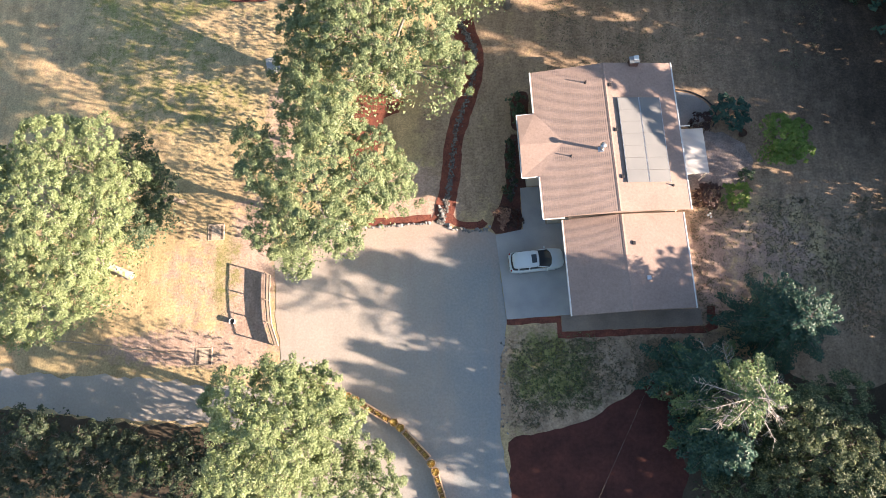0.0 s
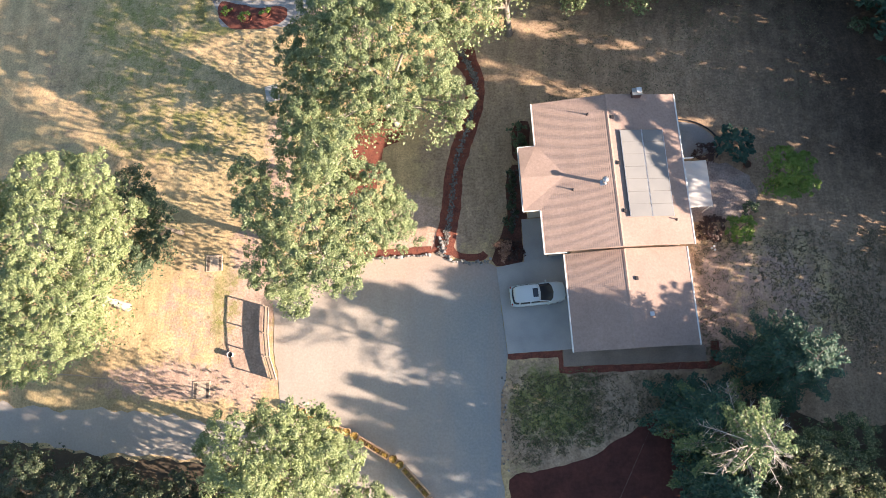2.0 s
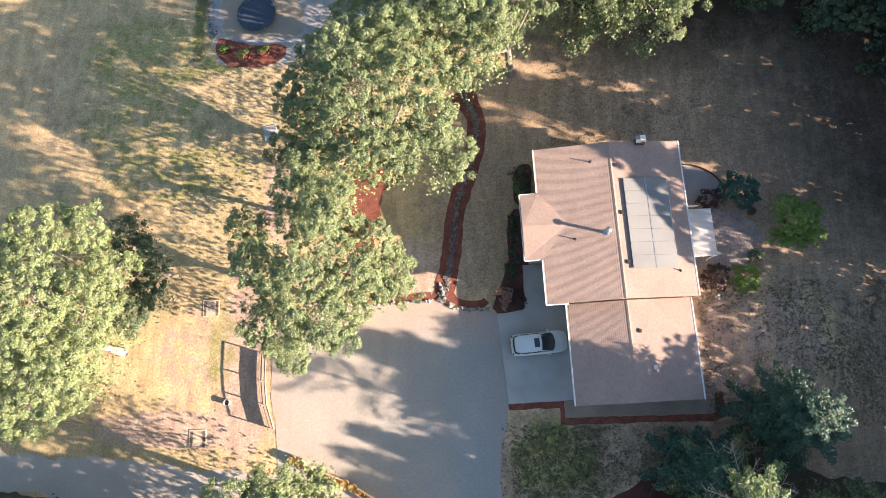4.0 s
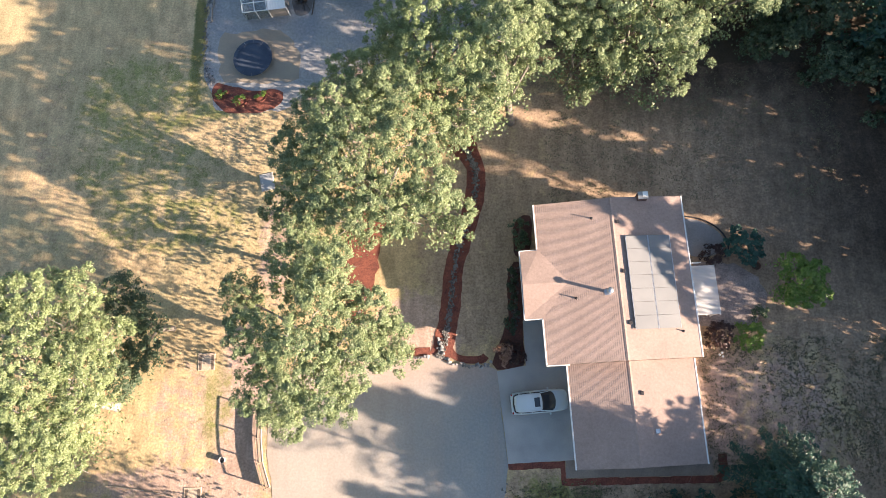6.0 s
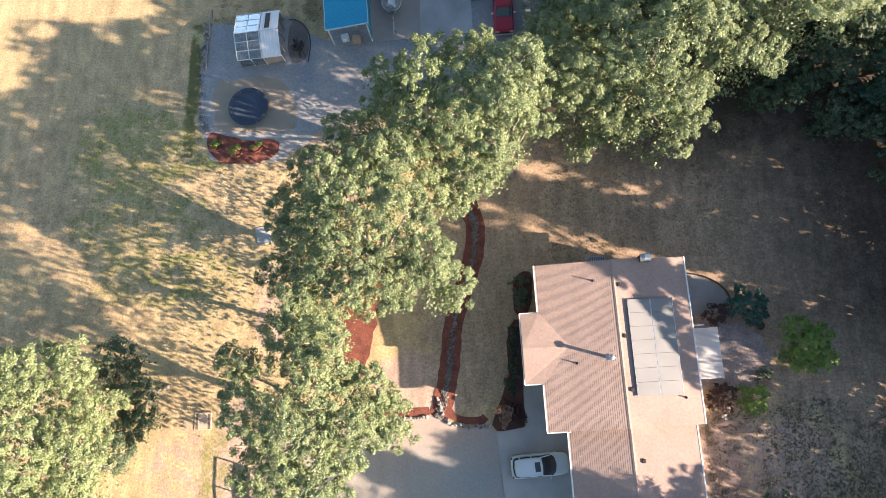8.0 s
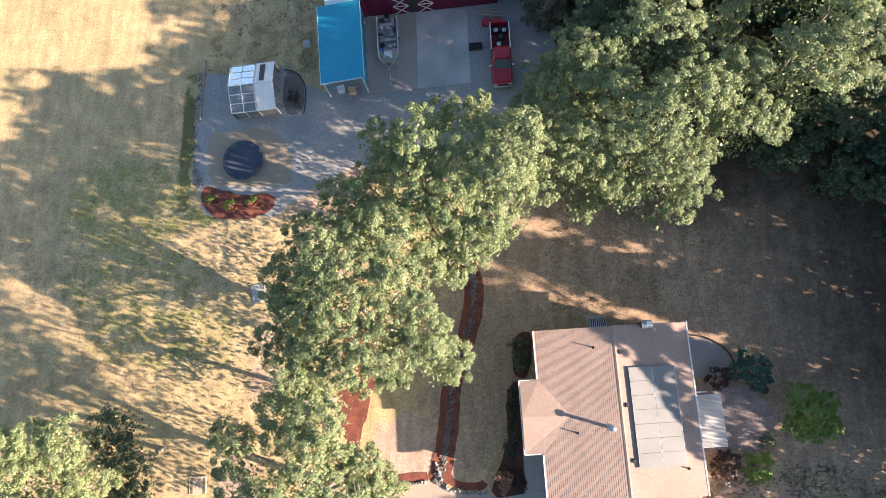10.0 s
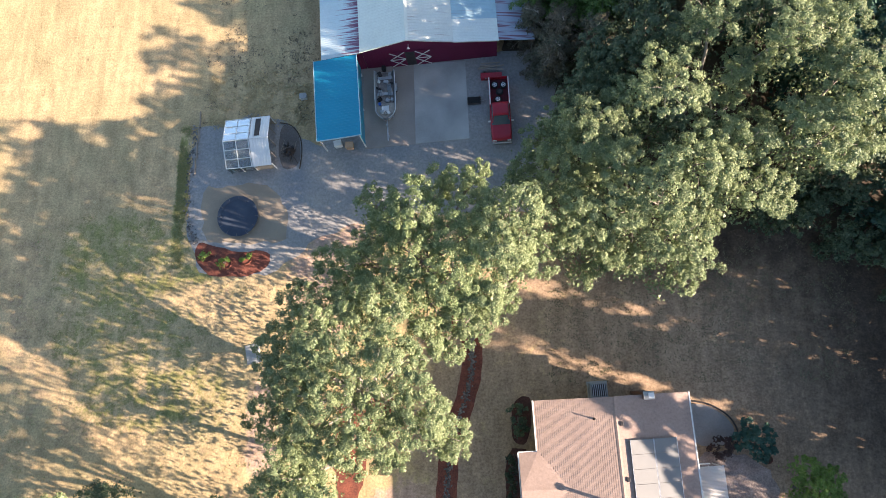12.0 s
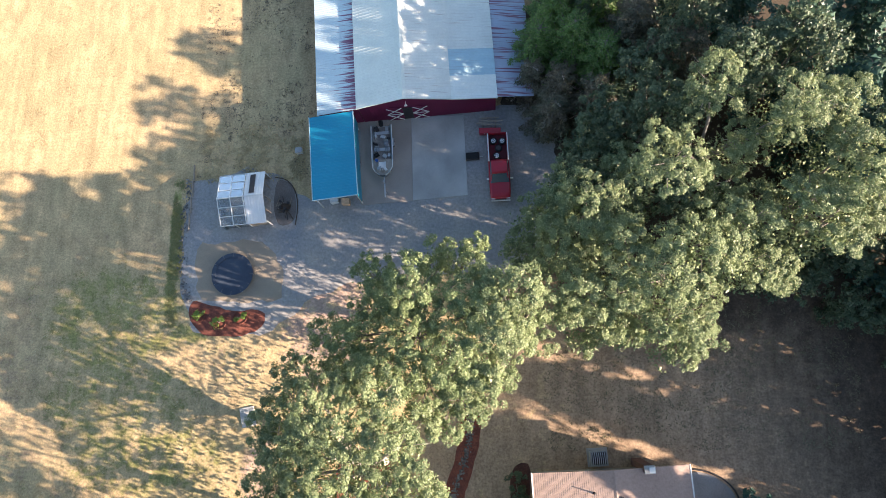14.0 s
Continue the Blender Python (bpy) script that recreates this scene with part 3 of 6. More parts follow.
oak((-13.4, 2.2), [(-18.3, 6.3, 11, 2), (-15.7, 2.9, 14, 2.4), (-15.7, 0.1, 12.5, 2.6), (-14.8, -1.9, 10, 2.0), (-12.2, 0.1, 13.5, 2.8), (-10.9, -0.3, 12, 2.2), (-12.8, 3.0, 14.5, 2.6), (-9.8, 2.5, 13.5, 2.6), (-7.4, 2.9, 11.5, 2.2), (-9.2, 5.0, 13, 2.0), (-11.5, 5.5, 14.5, 2.4)],
    "spreading grey-green oak at the driveway's edge", 13, bark=PALEBARK)
oak((-13.5, 9.2), [(-13.9, 9.7, 13, 2.2), (-11.1, 7.8, 14, 2.2), (-14.5, 8.0, 12, 2), (-14.4, 8.8, 7, 1.7), (-13.0, 10.2, 8, 1.7), (-14.6, 10.4, 5, 1.4)], "slender green oak among larger oaks", 14, girth=0.22)
oak((-8.6, 15.0), [(-14.2, 20.2, 10, 2.2), (-14.9, 16.1, 10, 2), (-10.5, 19.7, 14, 2.4), (-7.2, 20.2, 14.5, 2.4), (-8.8, 17.1, 14, 2.6), (-5.6, 17.4, 14, 2.6), (-10.9, 14.9, 13.5, 2.4), (-8.0, 13.6, 13.5, 2.6), (-5.0, 14.0, 13, 2.4), (-6.7, 11.7, 12, 1.9), (-3.1, 12.4, 11, 1.8), (-2.9, 11.2, 9, 1.2), (-9.8, 11.4, 12.5, 2), (-12.4, 13.3, 12, 2), (-15.6, 18.3, 9, 2.3), (-15.6, 14.0, 9, 2.3), (-13.4, 22.2, 9.5, 2.2), (-14.6, 11.9, 9, 2.1), (-12.3, 17.2, 12, 2.4)],
    "large grey-green oak above the dry creek", 15, bark=PALEBARK)
oak((-4.6, 25.6), [(-4.2, 27.8, 14, 2.6), (-6.1, 27.6, 12, 2), (-0.8, 30.5, 12, 1.6), (-2.9, 30.4, 11, 1.5), (-0.8, 26.2, 14, 2.6), (-2.0, 23.1, 14, 2.4), (-4.3, 24.4, 13.5, 2.4), (-8.1, 27.2, 10, 2), (-8.7, 24.5, 11, 2), (-5.9, 22.6, 13, 2.2), (-8.5, 29.9, 9, 1.8), (-10.6, 24.8, 10, 2.2), (-10.6, 22.4, 9.5, 2), (-8.0, 21.6, 12, 2), (-3.7, 21.2, 13, 2.1)],
    "large yellow-green oak beside the gravel yard", 16, leaf=leaf_mat("bright_oak_leaf", (0.21, 0.26, 0.105), (0.14, 0.19, 0.08), (0.36, 0.4, 0.2)))
oak((2.0, 23.8), [(1.9, 27.7, 15.2, 2.2), (3.4, 26.2, 13.5, 2.2), (3.6, 24.9, 11, 1.7), (1.2, 24.9, 14.5, 2.4), (0.5, 22.2, 13.5, 2.2), (1.2, 21.6, 11, 1.5), (-1.4, 20.2, 12, 1.9), (-2.7, 19.0, 11, 1.5)], "tall oak at the lawn's edge", 17, fill=1.25)
oak((7.2, 26.8), [(7.2, 27.2, 12.9, 1.9), (6.3, 26.6, 11, 1.4), (8.2, 26.2, 11, 1.4), (8.6, 24.6, 5.5, 1.2)], "narrow oak between two larger crowns", 18, fill=1.25, girth=0.2)
oak((12.0, 29.4), [(8.3, 30.6, 9.5, 2.3), (10.2, 31.0, 13.2, 2.0), (11.0, 33.2, 8.5, 2.1), (10.6, 27.8, 13.6, 2.3), (9.4, 25.9, 9.5, 1.8), (12.6, 28.2, 14.5, 2.5), (14.6, 30.4, 15.5, 2.5), (13.4, 25.8, 13, 2.3), (15.3, 24.9, 10.4, 1.9), (14.6, 23.2, 8, 1.2), (11.3, 25.0, 8, 1.6)],
    "very large oak at the north edge of the lawn", 19, fill=1.25)
oak((6.3, 33.0), [(6.1, 31.2, 11, 2.4), (5.0, 34.2, 9, 2), (8.0, 33.8, 13, 2.4), (6.4, 35.5, 10, 2), (3.9, 31.8, 8, 1.8), (8.6, 35.6, 6.6, 1.8), (7.4, 37.0, 6.2, 1.5)], "shaded oak beside a parked truck", 20, fill=1.25)
oak((17.6, 31.2), [(18.2, 31.8, 14.2, 2.2), (18.2, 29.4, 13, 2.0), (20.4, 29.0, 11.5, 1.7), (16.6, 28.2, 10, 1.6)], "oak in the woods behind the lawn", 21, fill=1.25)
oak((22.4, 33.6), [(23.0, 31.6, 15.2, 2.3), (25.4, 34.2, 16.2, 2.6), (25.1, 31.2, 13.5, 1.9), (22.4, 34.0, 14, 1.8), (25.7, 37.2, 15, 2.1), (20.0, 34.0, 10.5, 1.8), (27.6, 32.6, 12, 1.9)], "tall oak deep in the woods", 22, fill=1.25)
oak((17.8, 39.4), [(12.8, 36.0, 15.5, 2.6), (16.5, 41.6, 15, 2.3), (21.8, 39.4, 16, 2.4), (19.2, 38.2, 12.5, 1.9), (24.8, 40.0, 15, 2.2), (17.4, 35.4, 11, 1.8), (11.6, 38.4, 9, 2.0)], "grey-green oak with bare twigs in the woods", 23, fill=1.25, bark=PALEBARK, density=9)
oak((-14.8, -15.0), [(-14.6, -12.0, 14, 2.6), (-16.3, -13.0, 15, 2.6), (-12.6, -11.7, 12, 2.2), (-14.7, -15.2, 17, 3), (-12.7, -14.4, 15, 2.8), (-11.5, -13.4, 10, 1.8), (-17.1, -17.4, 15, 2.6), (-14.3, -17.9, 14, 2.6)],
    "tall bright green oak beside the lane", 24, leaf=LEAFSUN)
oak((-11.2, -17.6), [(-12.2, -17.0, 10, 2.2), (-10.0, -17.1, 9, 1.9), (-8.6, -18.8, 9, 1.9), (-11.2, -19.4, 9, 2), (-12.3, -14.7, 11, 2)], "low round oak beside the driveway", 25)
oak((22.3, -16.4), [(20.9, -14.2, 9.5, 2.4), (23.5, -13.5, 9, 2.4), (24.6, -16.1, 9, 2.6), (21.9, -17.1, 9, 2.4), (24.1, -18.9, 9, 2.6), (20.0, -18.4, 8, 2.4), (19.8, -16.3, 6.5, 2), (17.5, -19.5, 6, 2.2)], "dark oak beside a tall fir", 26, leaf=leaf_mat("half_dark_leaf", (0.075, 0.1, 0.045), (0.05, 0.075, 0.035), (0.28, 0.3, 0.14)))
fir((17.1, -12.9), 12.8, 5.0, "tall fir with sunlit needle colour and bare grey boughs", 31, NEEDLELIT, 0.34, steps=0.85, fill=105, size=0.22, arms=(4, 7), taper=0.5)
fir((22.1, -7.3), 8.8, 4.4, "blue-green fir beside the house", 32, steps=0.42, fill=96, size=0.22, taper=0.5)
fir((15.4, -11.0), 7.8, 3.5, "dark shaded fir on red soil", 33, steps=0.5, fill=88, size=0.26)
fir((16.2, -16.6), 9.6, 2.9, "dark fir in the shade of a taller one", 34, steps=0.5, fill=88, size=0.26)
# woods east and south, many out of view, placed to shade lawn and house
for i, (x, y, h, w) in enumerate(((39.3, 12.3, 14.8, 3.4), (41.0, 10.6, 14.4, 3.4), (38.5, 18.0, 14.2, 3.6), (37.3, 23.6, 14.6, 3.8), (34.0, 29.5, 13, 3.8), (41.5, 15.2, 15, 3.6), (41.0, 21.0, 15.5, 3.8), (40.2, 5.8, 15.2, 3.4), (42.5, 9.6, 14, 3.4),
                                  (42.5, 18.5, 16, 4.0), (43.0, 26.0, 16, 4.2), (29.5, 37.5, 14, 3.6), (31.0, 44.0, 15, 4), (24.5, 47.5, 14, 4), (39.0, -13.0, 10, 3.6), (36.5, 27.0, 16.0, 4.0), (33.0, -17.0, 7, 3.0), (43, 3.5, 11.0, 3.4), (27.0, -21.8, 13.5, 4.2), (31.5, -25.0, 15, 4.4), (24.0, -25.5, 13.5, 4.2), (36.0, -21.0, 12, 4), (29, -30, 12, 4), (36.8, -13.4, 13.2, 3.8), (38.0, -13.0, 13.6, 3.8), (38.4, -14.8, 17.0, 4.4), (38.6, -15.8, 17.6, 4.4), (37.6, -17.6, 15.5, 4.2), (37, 34, 15, 4), (36, 40, 16, 4), (31, 50, 16, 4), (22, 53.5, 15, 4), (27.5, 42.5, 14, 3.6), (16, 55, 14, 3.8), (38, 48, 17, 4.2), (26, 60, 16, 4.2), (12, 60, 13, 3.6), (44, 34, 17, 4))):
    fir((x, y), h, w, "dark fir at the edge of the woods", 200 + i, steps=0.8, fill=48 if x > 36 and (-18 < y < -11 or 5 < y < 13) else 19, size=0.62)
for i, (x, y, h) in enumerate(((40.2, -4.8, 5.2), (40.0, -1.0, 5.2), (40.4, 2.2, 5.6), (40.2, -8.0, 5.2), (40.5, 0.2, 12.0), (41.5, -7.4, 7.2), (40.8, -10.6, 6.8), (43.0, -11.4, 8.5), (41.0, -2.4, 8.2), (41.5, -4.6, 7.6), (42.0, 2.4, 13.0), (43.5, -2.0, 7.0), (44.5, -7.6, 7.8), (31.5, 34.0, 8.0), (28.0, 30.8, 6.0), (24.6, 30.2, 4.6), (20.2, 33.5, 7.5), (31.0, 27.5, 4.6), (19.5, 44.5, 14), (14.5, 43.0, 12.5), (10.5, 42.5, 9.5), (23.5, 44.5, 15), (9.5, 54.5, 8), (18.5, 49.5, 14), (13.4, 46.0, 10.9), (27.0, 37.0, 9), (9.6, 37.2, 9.5), (13.6, 36.2, 10.5), (8.6, 40.6, 8.5), (39.5, 8.6, 6), (35.0, -14.0, 5), (29.5, -18.5, 6))):
    rr = np.random.default_rng(300 + i)
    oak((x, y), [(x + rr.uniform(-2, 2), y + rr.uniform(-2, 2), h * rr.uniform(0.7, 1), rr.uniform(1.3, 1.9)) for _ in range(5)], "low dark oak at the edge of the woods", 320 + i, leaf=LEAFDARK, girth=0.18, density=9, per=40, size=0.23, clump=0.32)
# three unseen oaks, added only to throw shade on roofs and thicket
oak((40.4, 4.0), [(40.5, 5.8, 14.6, 2), (41, 3.8, 13.8, 1.8), (40, 7.6, 15.1, 2), (39.8, 1.6, 12.6, 1.6), (40.2, -0.4, 12, 1.5), (41, 9.6, 14.6, 2)], "unseen oak added to shade the house roof", 44, leaf=LEAFDARK, per=70, size=0.32)
oak((35.8, -11.6), [(35.5, -9.6, 10.4, 1.6), (35.4, -8.2, 10.4, 1.2), (35.6, -7.6, 8.6, 1.2), (35.5, -11.5, 11.0, 1.9), (35.8, -14.3, 13.4, 2.2), (35.5, -10.9, 9.6, 1.8), (35.6, -13.2, 10.6, 2)], "unseen oak added to shade the garage roof", 46, per=40, size=0.32, skirt=0)
oak((-13.5, -25), [(-13.5, -24, 16, 2.8), (-10, -25, 15, 2.6), (-17, -25.5, 16, 2.8), (-20, -24.4, 14, 2.4), (-14, -27, 16, 2.6)], "unseen oak added to shade the thicket below the lane", 45, per=40, size=0.32)
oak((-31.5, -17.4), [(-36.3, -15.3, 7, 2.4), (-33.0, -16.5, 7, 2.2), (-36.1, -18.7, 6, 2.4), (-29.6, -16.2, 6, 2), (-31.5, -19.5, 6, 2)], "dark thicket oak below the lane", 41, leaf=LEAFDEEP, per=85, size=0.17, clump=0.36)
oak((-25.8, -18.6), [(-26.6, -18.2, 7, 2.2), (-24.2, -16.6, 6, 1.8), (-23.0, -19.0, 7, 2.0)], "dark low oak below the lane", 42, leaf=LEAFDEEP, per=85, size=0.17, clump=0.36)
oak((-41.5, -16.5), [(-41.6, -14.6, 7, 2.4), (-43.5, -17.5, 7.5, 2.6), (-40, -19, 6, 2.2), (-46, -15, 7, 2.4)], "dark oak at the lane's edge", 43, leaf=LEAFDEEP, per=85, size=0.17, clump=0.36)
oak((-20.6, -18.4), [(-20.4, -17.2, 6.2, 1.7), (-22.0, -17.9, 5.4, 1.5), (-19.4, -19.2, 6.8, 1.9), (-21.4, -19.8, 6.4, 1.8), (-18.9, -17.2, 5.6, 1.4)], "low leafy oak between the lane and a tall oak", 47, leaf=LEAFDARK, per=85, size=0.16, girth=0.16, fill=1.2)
# young trees beside the barn
OLIVE = leaf_mat("brown_cedar_needle", (0.155, 0.125, 0.085), (0.085, 0.1, 0.06), (0.23, 0.19, 0.12), 0.2)
CEDAR = leaf_mat("cedar_needle", (0.14, 0.24, 0.06), (0.085, 0.165, 0.045), (0.24, 0.33, 0.1), 0.3)
for i, (x, y, h, w, k) in enumerate(((5.4, 50.8, 7.0, 2.4, 0), (8.2, 50.6, 8.0, 2.6, 0), (7.2, 47.2, 5.6, 2.2, 1), (10.6, 48.6, 8.0, 2.6, 0), (13.2, 51.0, 9.0, 2.8, 1), (17.0, 48.0, 10, 3.2, 1), (4.9, 48.4, 4.6, 1.8, 1), (6.6, 44.6, 5.5, 2.0, 1), (10.2, 45.4, 7, 2.2, 1), (6.9, 53.2, 8, 2.6, 0), (10.6, 54, 9, 2.8, 0), (14.5, 47.6, 9, 2.6, 1))):
    fir((x, y), h, 1.3 * w, "bright green young cedar beside the barn" if not k else "brownish green cedar beside the barn", 60 + i, CEDAR if not k else OLIVE, 0.06 * k, "cedar_tree", steps=0.5, fill=80, size=0.2, arms=(5, 9), taper=0.55)

# ---- house ----
HX, HY, HR = 10.24, 1.75, 2.8
house = thing("house", pose(HX, HY, 0, 0, 0, HR), "single-storey house with tan shingle roof and garage wing", "house")
BRICK = mat("chimney_brick", (0.16, 0.09, 0.075), (0.12, 0.07, 0.06), 2.0, 14.0, 0.9, 0.4, grain=0.2)
STEEL = mat("galvanised_steel", (0.6, 0.61, 0.62), (0.5, 0.51, 0.53), 2.0, 12.0, 0.35, 0.03, 0.8, 0.08)
DARK = mat("dark_vent_metal", (0.06, 0.05, 0.05), (0.04, 0.035, 0.035), 2.0, 12.0, 0.5, 0.05, grain=0.1)
GLASS = glass_mat("dark_window_glass", (0.03, 0.035, 0.04))


def slope(name, u0, v0, v1, z0, u1, z1, courses, th=0.12, rise=0.0115):
    """A roof plane from the eave u0 to the ridge u1, laid in stepped courses."""
    s, n = Shape(), courses
    prof = []
    for i in range(n):
        a, b = i / n, (i + 1) / n
        prof.append((u0 + (u1 - u0) * a, z0 + (z1 - z0) * a + rise))
        prof.append((u0 + (u1 - u0) * b, z0 + (z1 - z0) * b))
    k = len(prof)
    pts = [(u, v, z) for v in (v0, v1) for u, z in prof] + [(u, v, z - th) for v in (v0, v1) for u, z in ((u0, z0), (u1, z1))]
    f = [(i, i + 1, k + i + 1, k + i) for i in range(k - 1)]
    if u1 < u0:
        f = [q[::-1] for q in f]
    e = 2 * k
    f += [(e, e + 2, 0 + k, 0), (e + 1, k - 1, 2 * k - 1, e + 3), (e, e + 1, e + 3, e + 2)]
    f += [tuple([e] + list(range(0, k)) + [e + 1]), tuple([e + 2] + list(range(k, 2 * k)) + [e + 3])]
    s.add(pts, f)
    return part(name, s, SHINGLE, house)


RZ, WZ, EZ = 4.65, 4.0, 3.55
GR_, GW, GE_ = 3.7, 2.98, 2.85  # garage ridge, west eave, east eave
slope("roof_plane", -6.03, 0, 13.1, WZ, 0.12, RZ, 38)
slope("roof_plane", 6.04, 0, 13.12, EZ, 0.12, RZ, 38)
slope("roof_plane", -4.36, -8.02, -0.01, GW, 0.35, GR_, 29)
slope("roof_plane", 5.57, -8.0, -0.01, GE_, 0.35, GR_, 33)
# west gable: two planes that die into the main slope
gz = 4.25
s = Shape()
s.add([(-7.46, 6.47, gz), (-3.75, 6.47, gz), (-5.98, 9.25, 4.03), (-7.46, 9.25, 3.94), (-7.46, 6.47, gz - 0.12), (-7.46, 9.25, 3.8), (-5.98, 9.25, 3.8)],
      [(0, 1, 2, 3), (0, 3, 5, 4), (3, 2, 6, 5)])
part("gable_plane", s, SHINGLE, house)
s = Shape()
s.add([(-7.46, 6.47, gz), (-3.75, 6.47, gz), (-5.98, 3.69, 4.03), (-7.46, 3.69, 3.94), (-7.46, 6.47, gz - 0.12), (-7.46, 3.69, 3.8), (-5.98, 3.69, 3.8)],
      [(3, 2, 1, 0), (4, 5, 3, 0), (5, 6, 2, 3)])
part("gable_plane", s, SHINGLE, house)


def caps(u, v0, v1, z):
    """A low ridge strip."""
    a = [(u - 0.14, -0.018), (u, 0.018), (u + 0.14, -0.018)]
    part("ridge_cap", Shape().add([(x, v, z + h) for v in (v0, v1) for x, h in a], [(0, 1, 4, 3), (1, 2, 5, 4)]), SHINGLE, house)


caps(0.12, 0, 13.1, RZ + 0.02)
caps(0.35, -8, -0.05, GR_ + 0.02)
part("wall", Shape().slab([(-5.4, 0.5), (5.6, 0.5), (5.6, 12.6), (-5.4, 12.6), (-5.4, 8.8), (-6.9, 8.8), (-6.9, 4.1), (-5.4, 4.1)], 0, 3.4), STUCCO, house)
part("wall", Shape().slab([(-3.8, -7.5), (5.0, -7.5), (5.0, 0.49), (-3.8, 0.49)], 0, 2.7), STUCCO, house)
for v, us, zs in ((0.1, (-5.9, 6.0, 0.12), (WZ - 0.1, EZ - 0.1, RZ - 0.1)), (12.95, (-5.9, 6.0, 0.12), (WZ - 0.1, EZ - 0.1, RZ - 0.1)), (-7.8, (-4.25, 5.45, 0.35), (GW - 0.1, GE_ - 0.1, GR_ - 0.1))):
    a = [(u, v, z) for u, z in zip(us, zs)]
    part("gable_wall", Shape().add(a + [(x, y + 0.06, z) for x, y, z in a], [(0, 1, 2), (5, 4, 3), (0, 3, 4, 1), (1, 4, 5, 2), (2, 5, 3, 0)]), SHINGLE if v == 0.1 else STUCCO, house)
for u, v0, v1, z in ((-6.08, 9.35, 13.12, WZ), (-7.51, 3.66, 9.28, 3.93), (-6.08, 0.0, 3.6, WZ), (-4.42, -8.05, 0.0, GW), (6.1, 0.0, 13.14, EZ), (5.63, -8.03, -0.02, GE_)):
    part("gutter", Shape().box((u, (v0 + v1) / 2, z - 0.03), (0.11, v1 - v0, 0.13), 0, 0.02), WHITE, house)
for u0, u1, v, z in ((-7.5, -6.0, 9.29, 3.93), (-7.5, -6.0, 3.65, 3.93), (-6.1, -4.3, -0.06, WZ)):
    part("gutter", Shape().box(((u0 + u1) / 2, v, z - 0.03), (u1 - u0, 0.09, 0.13), 0, 0.02), WHITE, house)
gd = part("garage_door", Shape().box((-3.83, -4.0, 1.1), (0.06, 4.9, 2.15), 0, 0.01), WHITE, house, "white sectional garage door")
for k in range(4):
    part("door_panel", Shape().box((-3.875, -4.0, 0.32 + 0.53 * k), (0.03, 4.7, 0.46), 0, 0.01), WHITE, gd)
part("front_door", Shape().box((-5.44, 1.9, 1.05), (0.06, 0.95, 2.05), 0, 0.01), mat("brown_door_paint", (0.2, 0.1, 0.06), (0.16, 0.08, 0.05), 1, 9, 0.5, 0.05), house)
for u, v in ((-6.94, 6.4), (-5.44, 10.8)):
    w = part("window", Shape().box((u, v, 1.6), (0.08, 1.9, 1.25), 0, 0.01), WHITE, house)
    part("pane", Shape().box((u - 0.035, v, 1.6), (0.04, 1.7, 1.05)), GLASS, w)


def roof_z(u, v):
    if v < 0:
        return GW + (u + 4.36) / 4.71 * (GR_ - GW) if u < 0.35 else GE_ + (5.57 - u) / 5.22 * (GR_ - GE_)
    return WZ + (u + 6.03) / 6.15 * (RZ - WZ) if u < 0.12 else EZ + (6.04 - u) / 5.92 * (RZ - EZ)


# flue with a round cap, pipes, square vents
z = roof_z(-0.81, 5.4)
fl = part("flue", Shape().tube([(-0.81, 5.4, z - 0.1), (-0.81, 5.4, z + 0.85)], [0.13, 0.13], 14), STEEL, house, smooth=True)
part("flashing", Shape().box((-0.86, 5.4, z + 0.03), (0.5, 0.45, 0.03), 0, 0.01, tilt=Euler((0, -0.24, 0)).to_matrix().to_4x4()), STEEL, fl)
part("flue_cap", Shape().tube([(-0.81, 5.4, z + 0.9), (-0.81, 5.4, z + 0.98), (-0.81, 5.4, z + 1.06)], [0.25, 0.25, 0.05], 16), STEEL, fl, smooth=True)
for u, v, h in ((-1.49, 11.5, 0.38), (-3.3, 5.1, 0.32), (4.8, 2.05, 0.3)):
    z = roof_z(u, v)
    pp = part("vent_pipe", Shape().tube([(u, v, z - 0.05), (u, v, z + h)], [0.045, 0.045], 10), DARK, house, smooth=True)
    part("boot", Shape().tube([(u, v, z - 0.02), (u, v, z + 0.1)], [0.13, 0.055], 10), DARK, pp, smooth=True)
for u, v in ((0.5, 11.05), (0.55, 7.0), (0.62, 2.9), (1.1, -2.5)):
    part("roof_vent", Shape().box((u, v, roof_z(u, v) + 0.07), (0.26, 0.3, 0.13), 0, 0.03), DARK, house)
part("roof_hatch", Shape().box((2.0, -5.4, roof_z(2, -5.4) + 0.05), (0.35, 0.35, 0.08), 0, 0.02, tilt=Euler((0, 0.16, 0)).to_matrix().to_4x4()), STEEL, house, "small pale metal roof plate")
ch = part("chimney", Shape().box((2.75, 13.05, 2.4), (0.75, 0.55, 4.8), 0, 0.02), BRICK, house, "brick chimney with a white cap")
part("chimney_crown", Shape().box((2.75, 13.05, 4.83), (0.83, 0.63, 0.08), 0, 0.02), CONCRETE, ch)
part("flue_pot", Shape().tube([(2.85, 13.05, 4.86), (2.85, 13.05, 5.08)], [0.14, 0.14], 12), STEEL, ch, smooth=True)
part("flue_lid", Shape().box((2.85, 13.05, 5.14), (0.42, 0.42, 0.05), 0, 0.015), WHITE, ch)

# solar array on the east slope, two columns of grey panels
PANEL = mat("grey_solar_panel", (0.24, 0.235, 0.225), (0.2, 0.198, 0.195), 0.5, 16.0, 0.6, 0.02, 0.0, 0.06, spec=0.2)
tl = math.atan((RZ - EZ) / 5.92)
cells = 7
